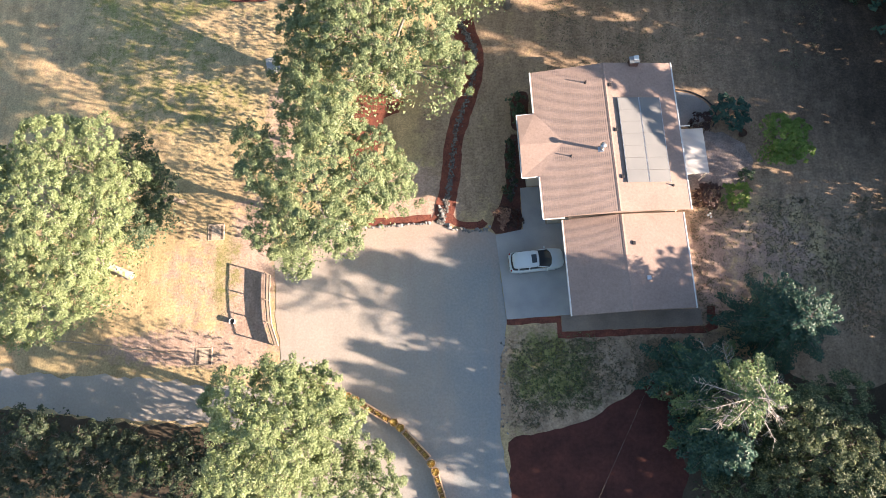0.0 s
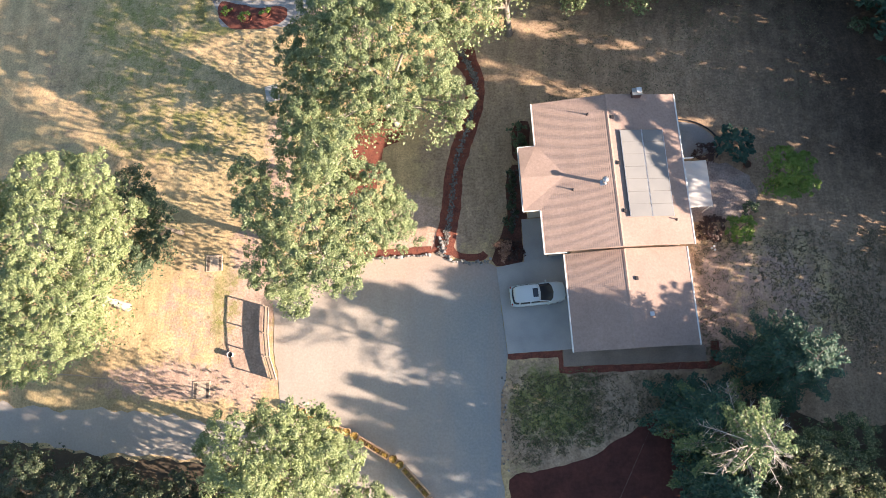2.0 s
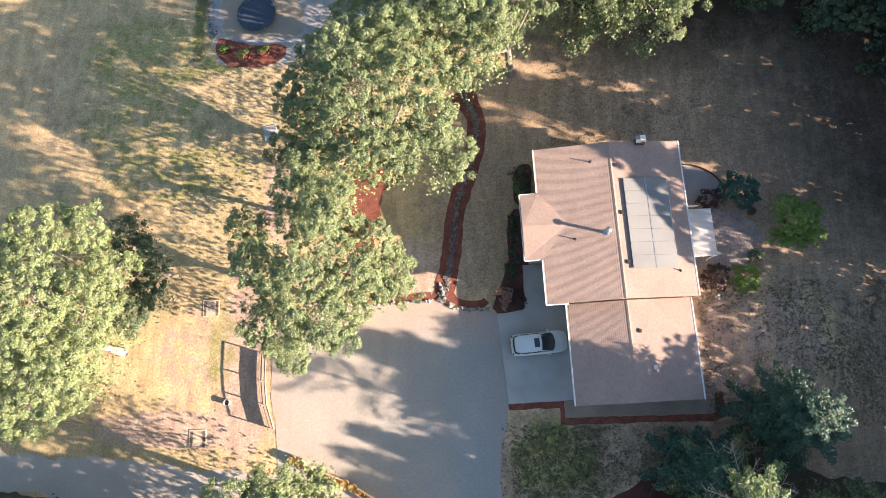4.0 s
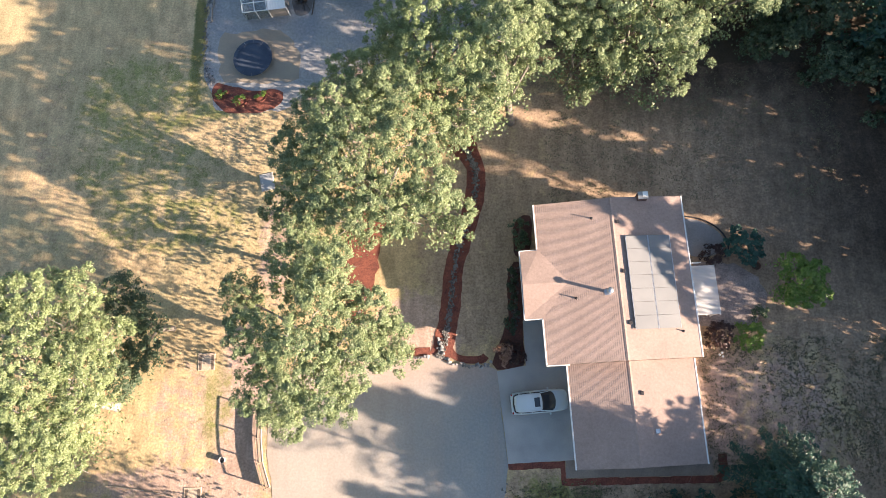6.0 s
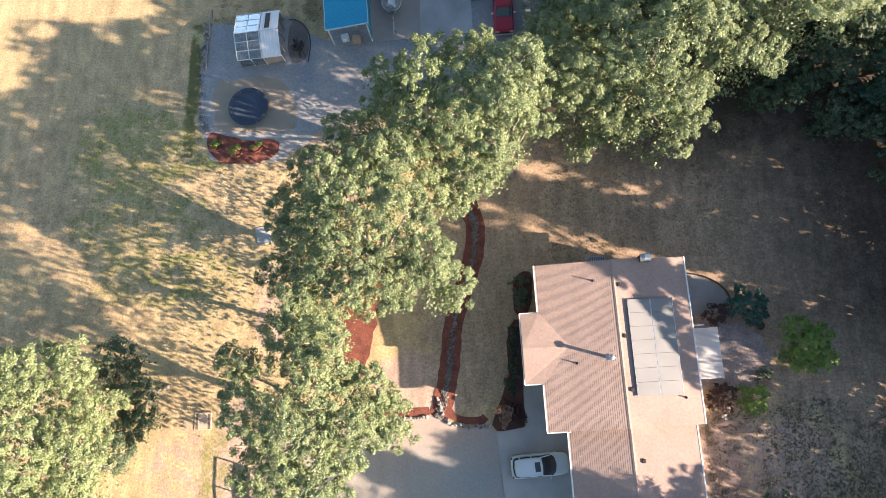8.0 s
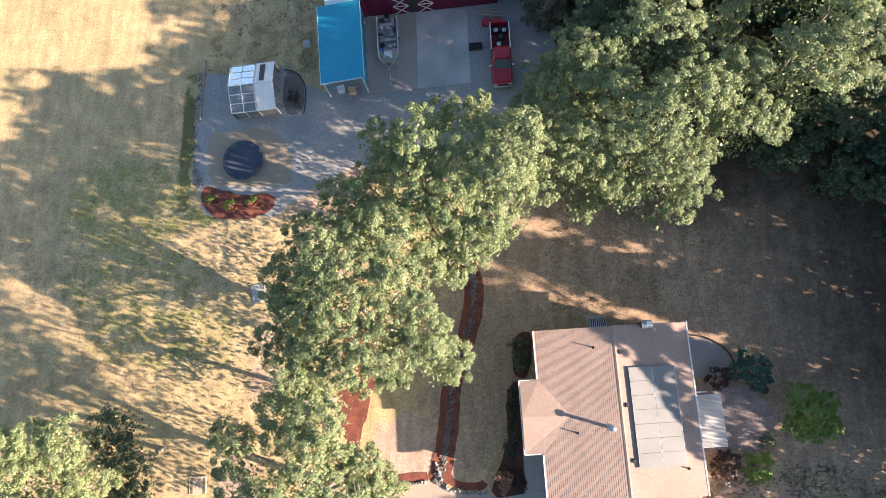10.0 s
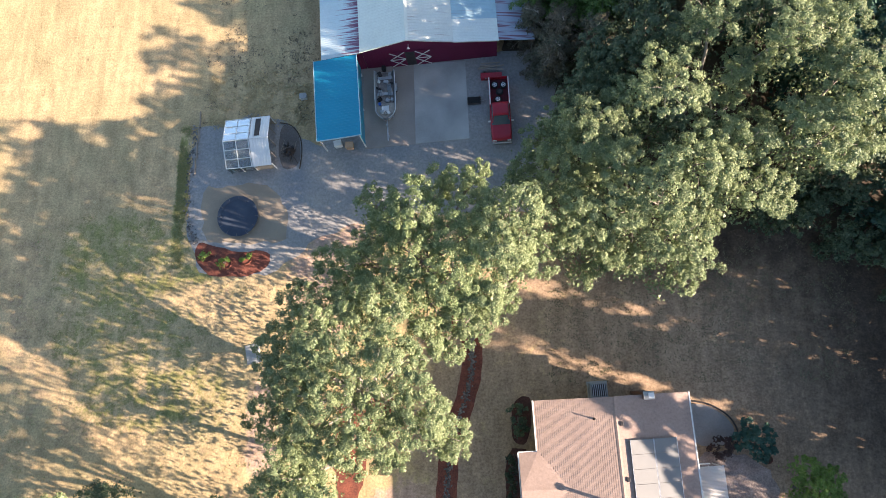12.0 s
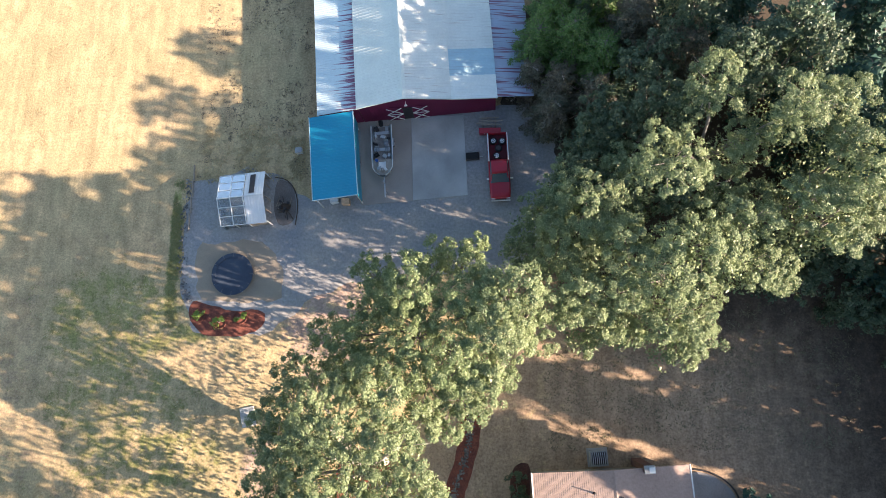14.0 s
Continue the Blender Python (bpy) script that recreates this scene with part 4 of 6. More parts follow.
for c, (ua, ub) in enumerate(((1.0, 2.76), (2.86, 4.6))):
    arr = thing("solar_array", pose(HX, HY, 0, 0, 0, HR) @ pose((ua + ub) / 2, 6.08, roof_z((ua + ub) / 2, 6) + 0.17, 0, math.degrees(tl), 0), "grey solar panels in a column on the roof", "solar panel", "solar columns on the roof")
    wd = (ub - ua) / math.cos(tl)
    ln = 7.5 / cells
    for k in range(cells):
        y = -3.75 + ln * (k + 0.5)
        p = part("panel", Shape().box((0, y, 0), (wd, ln - 0.015, 0.04), 0, 0.008), PANEL, arr)
    for sx in (-0.6, 0.6):
        part("rail", Shape().box((sx, 0, -0.07), (0.05, 7.4, 0.06)), STEEL, arr)
    for sx in ((-wd / 2 - 0.02, wd / 2 + 0.02)):
        part("edge_strip", Shape().box((sx, 0, -0.005), (0.03, 7.52, 0.05)), STEEL, arr)

# patio cover behind the house: white beams and translucent ribbed sheets
cover = thing("patio_cover", pose(HX, HY, 0, 0, 0, HR), "white patio cover with translucent corrugated sheets", "patio cover")
SHEET = bpy.data.materials.new("translucent_sheet")
SHEET.use_nodes = True
nb = SHEET.node_tree.nodes["Principled BSDF"]
nb.inputs["Base Color"].default_value = (0.8, 0.78, 0.74, 1)
nb.inputs["Roughness"].default_value = 0.4
nb.inputs["Transmission Weight"].default_value = 0.45
for k in range(4):
    s = Shape()
    v0 = 3.35 + k * 1.0
    n = 20
    row = [(v0 + 1.02 * i / n, 0.018 * (1 if i % 2 else -1)) for i in range(n + 1)]
    s.add([(u, v, z + h) for u, z in ((6.1, 2.62), (8.35, 2.45)) for v, h in row], [(i, i + 1, n + 2 + i, n + 1 + i)[::-1] for i in range(n)])
    part("sheet", s, SHEET, cover)
for u in (6.3, 7.2, 8.3):
    part("beam", Shape().box((u, 5.35, 2.4 - 0.06 * (u - 6.3) * 0.3), (0.08, 4.1, 0.14), 0, 0.01), WHITE, cover)
for v in (3.4, 4.7, 6.0, 7.3):
    part("rafter", Shape().box((7.2, v, 2.28), (2.4, 0.07, 0.12), 0, 0.01), WHITE, cover)
for v in (3.45, 7.25):
    part("post", Shape().box((8.25, v, 1.12), (0.1, 0.1, 2.24), 0, 0.01), WHITE, cover)
part("beam", Shape().box((6.7, 7.6, 2.7), (1.1, 0.09, 0.12), 0, 0.01), WHITE, cover)

# ---- barn ----
barn = thing("barn", pose(-6.55, 46.0, 0, 0, 0, 3.3), "maroon barn with white metal roof and rusty side sheds", "barn")


def ribbed(name, base, rust, amount, rough=0.38, fringe=None):
    """Painted metal roofing with streaks that run down the slope."""
    m = mat(name, base, tuple(0.88 * c for c in base), 0.4, 5.0, rough, 0.04, 0.0, 0.08, spec=0.5)
    if amount:
        nt = m.node_tree
        n, l = nt.nodes, nt.links
        geo, mp, t, r, mx = n.new("ShaderNodeNewGeometry"), n.new("ShaderNodeMapping"), n.new("ShaderNodeTexNoise"), n.new("ShaderNodeMapRange"), n.new("ShaderNodeMix")
        mp.inputs["Scale"].default_value = (0.3, 6.5, 0.3)
        t.inputs["Scale"].default_value, t.inputs["Detail"].default_value = 1.0, 6
        r.inputs[1].default_value, r.inputs[2].default_value = 0.62 - amount, 0.72 - amount
        mx.data_type = "RGBA"
        mx.inputs[7].default_value = (*rust, 1)
        b = n["Principled BSDF"]
        src = b.inputs["Base Color"].links[0].from_socket
        l.new(geo.outputs["Position"], mp.inputs["Vector"])
        l.new(mp.outputs[0], t.inputs["Vector"])
        l.new(t.outputs["Fac"], r.inputs[0])
        if fringe:
            sx, gr, ad = n.new("ShaderNodeSeparateXYZ"), n.new("ShaderNodeMapRange"), n.new("ShaderNodeMath")
            l.new(geo.outputs["Position"], sx.inputs[0])
            l.new(sx.outputs["X"], gr.inputs[0])
            for k, v in enumerate((*fringe, 0.0, 0.26)):
                gr.inputs[k + 1].default_value = v
            l.new(t.outputs["Fac"], ad.inputs[0])
            l.new(gr.outputs[0], ad.inputs[1])
            l.new(ad.outputs[0], r.inputs[0])
        l.new(r.outputs[0], mx.inputs[0])
        l.new(src, mx.inputs[6])
        l.new(mx.outputs[2], b.inputs["Base Color"])
    return m


METALROOF = ribbed("white_metal_roof", (0.8, 0.83, 0.74), (0.3, 0.2, 0.16), 0.0)
METALGREY = ribbed("worn_metal_roof", (0.79, 0.8, 0.72), (0.5, 0.42, 0.36), -0.01)
METALRUST = ribbed("rusty_metal_roof", (0.42, 0.48, 0.58), (0.24, 0.1, 0.14), 0.1)
METALWORN = ribbed("faded_metal_roof", (0.62, 0.74, 0.76), (0.26, 0.1, 0.16), -0.02, fringe=(-13.6, -10.6))
METALNEW = ribbed("new_metal_sheet", (0.84, 0.87, 0.8), (0.3, 0.2, 0.16), 0.0)
METALBLUE = ribbed("blue_metal_roof", (0.012, 0.28, 0.43), (0.012, 0.26, 0.41), 0.0, 0.4)
METALPALE = ribbed("pale_blue_metal_sheet", (0.44, 0.62, 0.68), (0.36, 0.42, 0.46), 0.02)
MAROON = mat("maroon_barn_siding", (0.17, 0.018, 0.062), (0.14, 0.015, 0.05), 0.6, 8.0, 0.7, 0.1, grain=0.15)


def ribs(x0, z0, x1, z1, y0, y1, material, parent, name="roof_plane", pitch=0.3, th=0.03):
    """A metal roof plane whose ribs run from eave to ridge."""
    n = max(2, int((y1 - y0) / pitch))
    prof = []
    for i in range(n):
        a = y0 + (y1 - y0) * i / n
        w = (y1 - y0) / n
        prof += [(a, 0.0), (a + w * 0.72, 0.0), (a + w * 0.8, 0.014), (a + w * 0.92, 0.014)]
    prof.append((y1, 0.0))
    k = len(prof)
    up = 1 if x1 > x0 else -1
    pts = [(x, y, z + h) for x, z in ((x0, z0), (x1, z1)) for y, h in prof] + [(x, y, z - th) for x, z in ((x0, z0), (x1, z1)) for y in (y0, y1)]
    f = [(i, k + i, k + i + 1, i + 1) for i in range(k - 1)]
    e = 2 * k
    f += [(e, e + 1, e + 3, e + 2), (e, 0, k - 1, e + 1) , (0, e, e + 2, k), (k - 1, 2 * k - 1, e + 3, e + 1)]
    if up < 0:
        f = [q[::-1] for q in f]
    return part(name, Shape().add(pts, f), material, parent)


BL = 26.0
part("wall", Shape().add([(-4.3, 0, 0), (4.15, 0, 0), (8.15, 0, 0), (8.15, 0, 3.2), (4.15, 0, 3.75), (0, 0, 4.8), (-4.3, 0, 3.55), (-4.3, BL, 0), (4.15, BL, 0), (8.15, BL, 0), (8.15, BL, 3.2), (4.15, BL, 3.75), (0, BL, 4.8), (-4.3, BL, 3.55)],
     [(0, 1, 2, 3, 4, 5, 6), (13, 12, 11, 10, 9, 8, 7), (2, 9, 10, 3), (7, 0, 6, 13)]), MAROON, barn)
ribs(-4.42, 3.6, 0, 4.9, -0.25, BL, METALROOF, barn)
ribs(4.2, 3.86, 0, 4.9, -0.25, BL, METALGREY, barn)
ribs(8.3, 3.25, 4.15, 3.8, -0.25, 2.0, METALNEW, barn)
ribs(8.3, 3.25, 4.15, 3.8, 2.0, 4.6, METALPALE, barn)
ribs(8.3, 3.25, 4.15, 3.8, 4.6, BL, METALGREY, barn)
ribs(-8.2, 2.75, -4.35, 3.35, -0.15, BL, METALWORN, barn, "shed_roof", 0.22)
ribs(11.6, 2.5, 8.3, 3.1, -0.1, BL, METALRUST, barn, "shed_roof", 0.22)
part("shed_wall", Shape().box((-8.1, BL / 2, 1.3), (0.08, BL, 2.6)), MAROON, barn)
part("shed_wall", Shape().box((-6.2, 0.05, 1.35), (3.7, 0.08, 2.7)), MAROON, barn)
for k in range(7):
    part("post", Shape().box((11.4, 0.1 + k * 4.2, 1.2), (0.14, 0.14, 2.4), 0, 0.01), mat("weathered_post", (0.2, 0.16, 0.13), (0.15, 0.12, 0.1), 1, 10, 0.9, 0.2) if k == 0 else bpy.data.materials["weathered_post"], barn)
part("ridge_cap", Shape().add([(-0.28, -0.3, 4.86), (0, -0.3, 4.97), (0.28, -0.3, 4.86), (-0.28, BL, 4.86), (0, BL, 4.97), (0.28, BL, 4.86)], [(0, 1, 4, 3), (1, 2, 5, 4)]), METALROOF, barn)
for xa, za, xb, zb in ((-4.45, 3.58, 0, 4.88), (0, 4.88, 4.2, 3.84), (4.2, 3.79, 8.32, 3.24)):
    part("fascia", Shape().loft([[(xa, -0.27, za - 0.12), (xa, -0.22, za - 0.12), (xa, -0.22, za + 0.02), (xa, -0.27, za + 0.02)], [(xb, -0.27, zb - 0.12), (xb, -0.22, zb - 0.12), (xb, -0.22, zb + 0.02), (xb, -0.27, zb + 0.02)]]), METALROOF, barn)
for x0, x1, z in ((-4.2, -1.2, 0), (1.4, 8.0, 0)):
    for k in range(int((x1 - x0) / 0.4)):
        part("batten", Shape().box((x0 + 0.4 * k, -0.02, 1.5), (0.05, 0.03, 3.0)), MAROON, barn)
# flat dark panel stands for the unlit opening
doorway = part("doorway", Shape().box((0.0, -0.03, 1.2), (0.95, 0.07, 2.4)), DARK, barn, "dark panel painted as the unlit gap between the barn doors")
for x in (-1.15, 1.25):
    leaf_ = part("barn_door", Shape().box((x, -0.08, 1.35), (1.5, 0.06, 2.7), 0, 0.01), MAROON, barn, "maroon plank door with white cross braces")
    for sgn in (-1, 1):
        for zc, zh in ((0.72, 1.2), (2.0, 1.2)):
            a = math.degrees(math.atan2(zh, 1.4))
            part("brace", Shape().box((x, -0.125, zc), (1.8, 0.03, 0.1), tilt=Euler((0, radians(a * sgn), 0)).to_matrix().to_4x4()), WHITE, leaf_)
    part("brace", Shape().box((x, -0.125, 1.36), (1.5, 0.034, 0.1)), WHITE, leaf_)
lamp = part("gable_lamp", Shape().tube([(0.1, -0.05, 3.75), (0.1, -0.3, 3.85), (0.1, -0.45, 3.7)], [0.03, 0.03, 0.16], 10), WHITE, barn)
# carport with a blue metal roof
port = thing("carport", pose(-12.95, 41.3, 0, 0, 0, 4.4), "open carport with bright blue ribbed metal roof", "carport")
ribs(-2.05, 3.25, 2.0, 3.65, -3.95, 3.85, METALBLUE, port, "roof", 0.25)
for x, zz in ((-2.08, 3.22), (2.03, 3.62)):
    part("eave_trim", Shape().box((x, -0.05, zz), (0.06, 7.85, 0.16)), METALPALE, port)
part("front_trim", Shape().loft([[(-2.05, -4.0, 3.1), (-2.05, -3.95, 3.1), (-2.05, -3.95, 3.27), (-2.05, -4.0, 3.27)], [(2.0, -4.0, 3.5), (2.0, -3.95, 3.5), (2.0, -3.95, 3.68), (2.0, -4.0, 3.68)]]), METALPALE, port)
part("side_panel", Shape().box((1.9, 0, 2.3), (0.05, 7.7, 2.4)), METALBLUE, port, "blue metal side panel")
for x in (-1.85, 1.85):
    for y in (-3.7, 0, 3.6):
        part("post", Shape().box((x - 0.08, y, 1.6), (0.12, 0.12, 3.2), 0, 0.01), WHITE, port)

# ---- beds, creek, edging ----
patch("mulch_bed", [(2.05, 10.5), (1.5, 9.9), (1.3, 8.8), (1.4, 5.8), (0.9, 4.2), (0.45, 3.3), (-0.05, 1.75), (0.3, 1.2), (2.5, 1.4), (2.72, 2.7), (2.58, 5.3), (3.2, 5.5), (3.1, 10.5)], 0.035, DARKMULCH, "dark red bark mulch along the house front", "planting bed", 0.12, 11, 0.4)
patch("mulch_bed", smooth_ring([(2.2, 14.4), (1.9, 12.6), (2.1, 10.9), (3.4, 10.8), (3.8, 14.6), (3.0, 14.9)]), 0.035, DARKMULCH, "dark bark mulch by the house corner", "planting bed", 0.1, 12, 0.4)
patch("mulch_strip", [(1.05, -6.45), (5.7, -6.15), (5.7, -7.55), (17.6, -7.2), (18.0, -7.0), (17.95, -5.6), (18.6, -5.5), (18.7, -7.4), (17.8, -7.75), (5.4, -8.05), (5.3, -6.75), (1.1, -6.85)], 0.03, MULCH, "narrow red mulch strip round the garage walk", "planting bed", 0.1, 13, 0.4)
bank = smooth_line([(-2.6, 22.2), (-1.75, 20.5), (-1.1, 18.9), (-1.5, 15.5), (-3.2, 11.2), (-3.55, 7.4), (-4.1, 3.6), (-4.7, 2.3)])


def ribbon(line, half):
    """The outline of a band of the given half width along a line."""
    left, right = [], []
    for i, p in enumerate(line):
        a, b = Vector(line[max(i - 1, 0)]), Vector(line[min(i + 1, len(line) - 1)])
        d = (b - a).normalized()
        q = Vector((-d.y, d.x)) * (half(i / (len(line) - 1)) if callable(half) else half)
        left.append(tuple(Vector(p) + q))
        right.append(tuple(Vector(p) - q))
    return left + right[::-1]


patch("creek_mulch", ribbon(bank, lambda t: 0.85 + 0.6 * max(0, 1 - t * 5)), 0.03, MULCH, "red bark mulch on both sides of a dry creek", "planting bed", 0.14, 14, 0.35)
patch("mulch_bed", smooth_ring([(-12.4, 15.6), (-8.0, 15.4), (-8.1, 13.2), (-10.2, 12.6), (-10.2, 10.0), (-10.9, 7.2), (-11.2, 5.0), (-12.6, 5.2), (-13.2, 9.6), (-12.9, 13)]), 0.03, MULCH, "bright red bark mulch under the oaks", "planting bed", 0.35, 15, 0.5)
patch("mulch_border", ribbon(smooth_line([(-12.6, 2.5), (-9, 2.65), (-5.4, 2.85)]), 0.33), 0.034, MULCH, "red mulch strip behind the stone edging", "planting bed", 0.1, 16, 0.3)
patch("mulch_border", ribbon(smooth_line([(-3.95, 4.4), (-3.85, 2.9), (-3.1, 2.15), (-0.9, 2.0), (-0.6, 2.4)]), 0.3), 0.036, MULCH, "red mulch edging round a small lawn", "planting bed", 0.1, 17, 0.3)
patch("mulch_bed", smooth_ring([(-26.9, 28.8), (-25.8, 28.9), (-23, 27.9), (-19.8, 28.1), (-19.6, 26.8), (-20.6, 25.9), (-23.5, 25.5), (-25.6, 25.9), (-26.8, 27.2)]), 0.035, MULCH, "red mulch bed with grass clumps by the yard", "planting bed", 0.2, 18, 0.4)
patch("patio", smooth_ring([(16.6, 10.2), (19.4, 10.3), (21.5, 9.8), (23.2, 8.2), (23.2, 6.0), (22, 4.8), (19.8, 4.8), (16.9, 4.4)]), 0.03, mat("pale_crushed_stone", (0.37, 0.3, 0.265), (0.24, 0.195, 0.175), 1.1, 7, 0.95, 0.9, grain=0.5, dist=0.05), "tan crushed stone patio behind the house", "patio", 0.45, 19, 0.4)
patch("gravel_bed", smooth_ring([(16.2, 14.2), (18.4, 13.9), (19.9, 12.8), (20.2, 11.4), (18.8, 10.6), (16.5, 10.8)]), 0.028, mat("grey_bed_gravel", (0.33, 0.31, 0.3), (0.26, 0.25, 0.24), 0.8, 14, 0.95, 0.6, grain=0.3), "grey gravel bed with curved edging behind the house", "planting bed", 0.1, 20, 0.4)
edge = thing("bed_edging", pose(0, 0, 0), "dark curved edging round a gravel bed", "edging")
part("strip", Shape().tube([(x, y, 0.06) for x, y in smooth_line([(16.4, 14.4), (18.5, 14.1), (20.1, 12.9), (20.5, 11.4), (20.0, 10.6)])], [0.07] * 18, 6), DARK, edge)


def stone_mesh(seed, squash=0.7):
    rng = np.random.default_rng(seed)
    s = Shape().hull([Vector(p) * (0.4 + 0.14 * rng.uniform()) * 1.0 for p in unit(rng, 14) * np.array([1, 1, squash])])
    me = bpy.data.meshes.new("stone")
    me.from_pydata(s.v, [], s.f)
    me.materials.append(STONE)
    me.update()
    return me


STONES = [stone_mesh(k) for k in range(7)]


def stone_row(name, label, line, size, gap, seed, spread=0.06):
    rng = np.random.default_rng(seed)
    row = thing(name, pose(0, 0, 0), label, "stone edging")
    for a, b in zip(line, line[1:]):
        a, b = Vector(a), Vector(b)
        n = max(1, round((b - a).length / gap))
        for i in range(n):
            p = a.lerp(b, i / n)
            ob = new("stone", STONES[rng.integers(7)])
            k = size * rng.uniform(0.7, 1.35)
            ob.parent = row
            ob.matrix_basis = Matrix.LocRotScale((p.x + rng.uniform(-spread, spread), p.y + rng.uniform(-spread, spread), 0.02 + k * 0.22), Euler(rng.uniform(-0.3, 0.3, 3) + np.array([0, 0, rng.uniform(0, 6)])), (k, k, k))
    return row


stone_row("stone_edging", "grey rounded stones along the gravel edge", [(-12.8, 2.05), (-9, 2.2), (-5.3, 2.35)], 0.32, 0.29, 1)
stone_row("stone_edging", "grey rounded stones round a small lawn", [(-4.75, 4.0), (-4.5, 3.1), (-4.15, 2.3), (-3.3, 1.7), (-2.0, 1.55), (-0.5, 1.55), (-0.1, 2.0)], 0.34, 0.22, 2, 0.12)
stone_row("stone_edging", "small pale stones between gravel and lawn", [(0.75, -8.0), (0.6, -10.5), (0.45, -13), (0.7, -16)], 0.22, 0.38, 3, 0.25)


DARKSTONE = mat("dark_stone", (0.12, 0.11, 0.1), (0.07, 0.065, 0.06), 0.8, 9, 0.9, 0.3, grain=0.2, island=0.4)


def scatter_stones(name, label, line, half, count, size, seed, material=STONE):
    """Uncounted small stones over a band, joined."""
    rng = np.random.default_rng(seed)
    base = [np.array([v.co[:] for v in m.vertices]) for m in STONES]
    tris = [[tuple(p.vertices) for p in m.polygons] for m in STONES]
    s = Shape()
    pts = [Vector(p) for p in line]
    for _ in range(count):
        i = rng.integers(len(pts) - 1)
        a, b = pts[i], pts[i + 1]
        d = (b - a).normalized()
        p = a.lerp(b, rng.uniform()) + Vector((-d.y, d.x)) * rng.normal() * half
        k, q, c = rng.integers(7), size * rng.uniform(0.6, 1.4), rng.uniform(0, 6.28)
        m = np.array([[math.cos(c), -math.sin(c), 0], [math.sin(c), math.cos(c), 0], [0, 0, 1]])
        s.add(base[k] @ m.T * q + np.array([p.x, p.y, 0.03 + 0.15 * q]), tris[k])
    return tagged(part(name, s, material), label, "stones", kind="stuff")


scatter_stones("creek_stones", "grey-brown stones in a dry creek bed", bank, 0.14, 1300, 0.18, 5, mat("creek_stone", (0.2, 0.18, 0.16), (0.12, 0.105, 0.095), 0.8, 9, 0.9, 0.3, grain=0.25, island=0.5))
scatter_stones("bed_stones", "dark stones along the house front", [(2.0, 10.2), (1.95, 8), (2.0, 5.8), (1.7, 4.4)], 0.2, 150, 0.2, 6, DARKSTONE)

scatter_stones("yard_stones", "pale stones along the yard's grassy edge", smooth_line([(-27.5, 40.6), (-28.0, 36), (-27.8, 31), (-26.9, 28.8)]), 0.22, 230, 0.2, 7)

# ---- low growth ----


def tufts(name, label, count, region, size, height, material, seed, clump=1, blades=5, avoid=None, category="grass"):
    """Small upright blades in tufts over a region (x0, x1, y0, y1), joined."""
    rng = np.random.default_rng(seed)
    x0, x1, y0, y1 = region
    c = np.stack([rng.uniform(x0, x1, count), rng.uniform(y0, y1, count)], 1)
    keep = np.array([noise.noise((x * 0.22, y * 0.22, seed)) + 0.9 * noise.noise((x * 0.9, y * 0.9, seed + 5)) for x, y in c]) + rng.uniform(-0.5, 0.5, count) > clump
    if avoid is not None:
        keep &= ~avoid(c[:, 0], c[:, 1])
    c = np.repeat(c[keep], blades, 0)
    n = len(c)
    a = rng.uniform(0, 6.28, n)
    w = np.stack([np.cos(a), np.sin(a), 0 * a], 1) * (size * rng.uniform(0.5, 1.2, n))[:, None] / 2
    base = np.concatenate([c + rng.normal(size=(n, 2)) * size, np.full((n, 1), 0.012)], 1)
    top = base + np.concatenate([rng.normal(size=(n, 2)) * size * 0.8, height * rng.uniform(0.5, 1.3, (n, 1))], 1)
    v = np.stack([base - w, base + w, top + w * 0.7, top - w * 0.7], 1).reshape(-1, 3)
    ob = bulk(name, v, 4, material)
    return tagged(ob, label, category, kind="stuff")


WEED = leaf_mat("dry_weed", (0.165, 0.14, 0.08), (0.125, 0.115, 0.065), (0.24, 0.2, 0.11), 0.1)
STRAW = leaf_mat("straw_blade", (0.5, 0.4, 0.22), (0.42, 0.33, 0.18), (0.56, 0.46, 0.27), 0.2)
GRASS = leaf_mat("green_blade", (0.13, 0.16, 0.06), (0.1, 0.13, 0.05), (0.24, 0.24, 0.11), 0.2)
PALEGRASS = leaf_mat("pale_green_blade", (0.27, 0.27, 0.11), (0.22, 0.23, 0.09), (0.36, 0.33, 0.16), 0.2)
tufts("weed_tufts", "small dark weeds on dry ground", 5200, (17.3, 34, -8, 3.8), 0.08, 0.05, WEED, 3, -0.15)
tufts("weed_tufts", "small dark weeds on thin lawn", 2600, (1.2, 15.5, -15.5, -8.2), 0.09, 0.08, WEED, 4, -0.25, avoid=lambda x, y: y < -16.6 + 0.36 * x)
tufts("dry_grass", "sparse straw-coloured grass tufts", 3600, (-48, -16, 4, 62), 0.1, 0.02, STRAW, 6, -0.1, avoid=lambda x, y: ((x > -28.5) & (y > 25) & (y < 42)) | ((x > -17) & (y > 40)))
tufts("dry_grass", "sparse straw-coloured grass tufts", 600, (-38, -23.5, -9, 4), 0.07, 0.014, STRAW, 7, -0.1)
tufts("green_grass", "green grass along the yard edge", 2400, (-29.1, -28.1, 26.5, 40.5), 0.08, 0.05, PALEGRASS, 8, -0.2)
tufts("green_grass", "thin green grass patch on the south lawn", 1300, (1.5, 8.5, -14, -7.5), 0.08, 0.07, GRASS, 9, -0.05)
tufts("green_grass", "thin green grass in the west field", 2200, (-44, -20, 8, 32), 0.07, 0.03, PALEGRASS, 10, 0.15)
tufts("leaf_litter", "brown leaf litter on the north lawn", 3200, (5, 31, 15.8, 28), 0.09, 0.03, WEED, 12, 0.0, category="leaf litter")
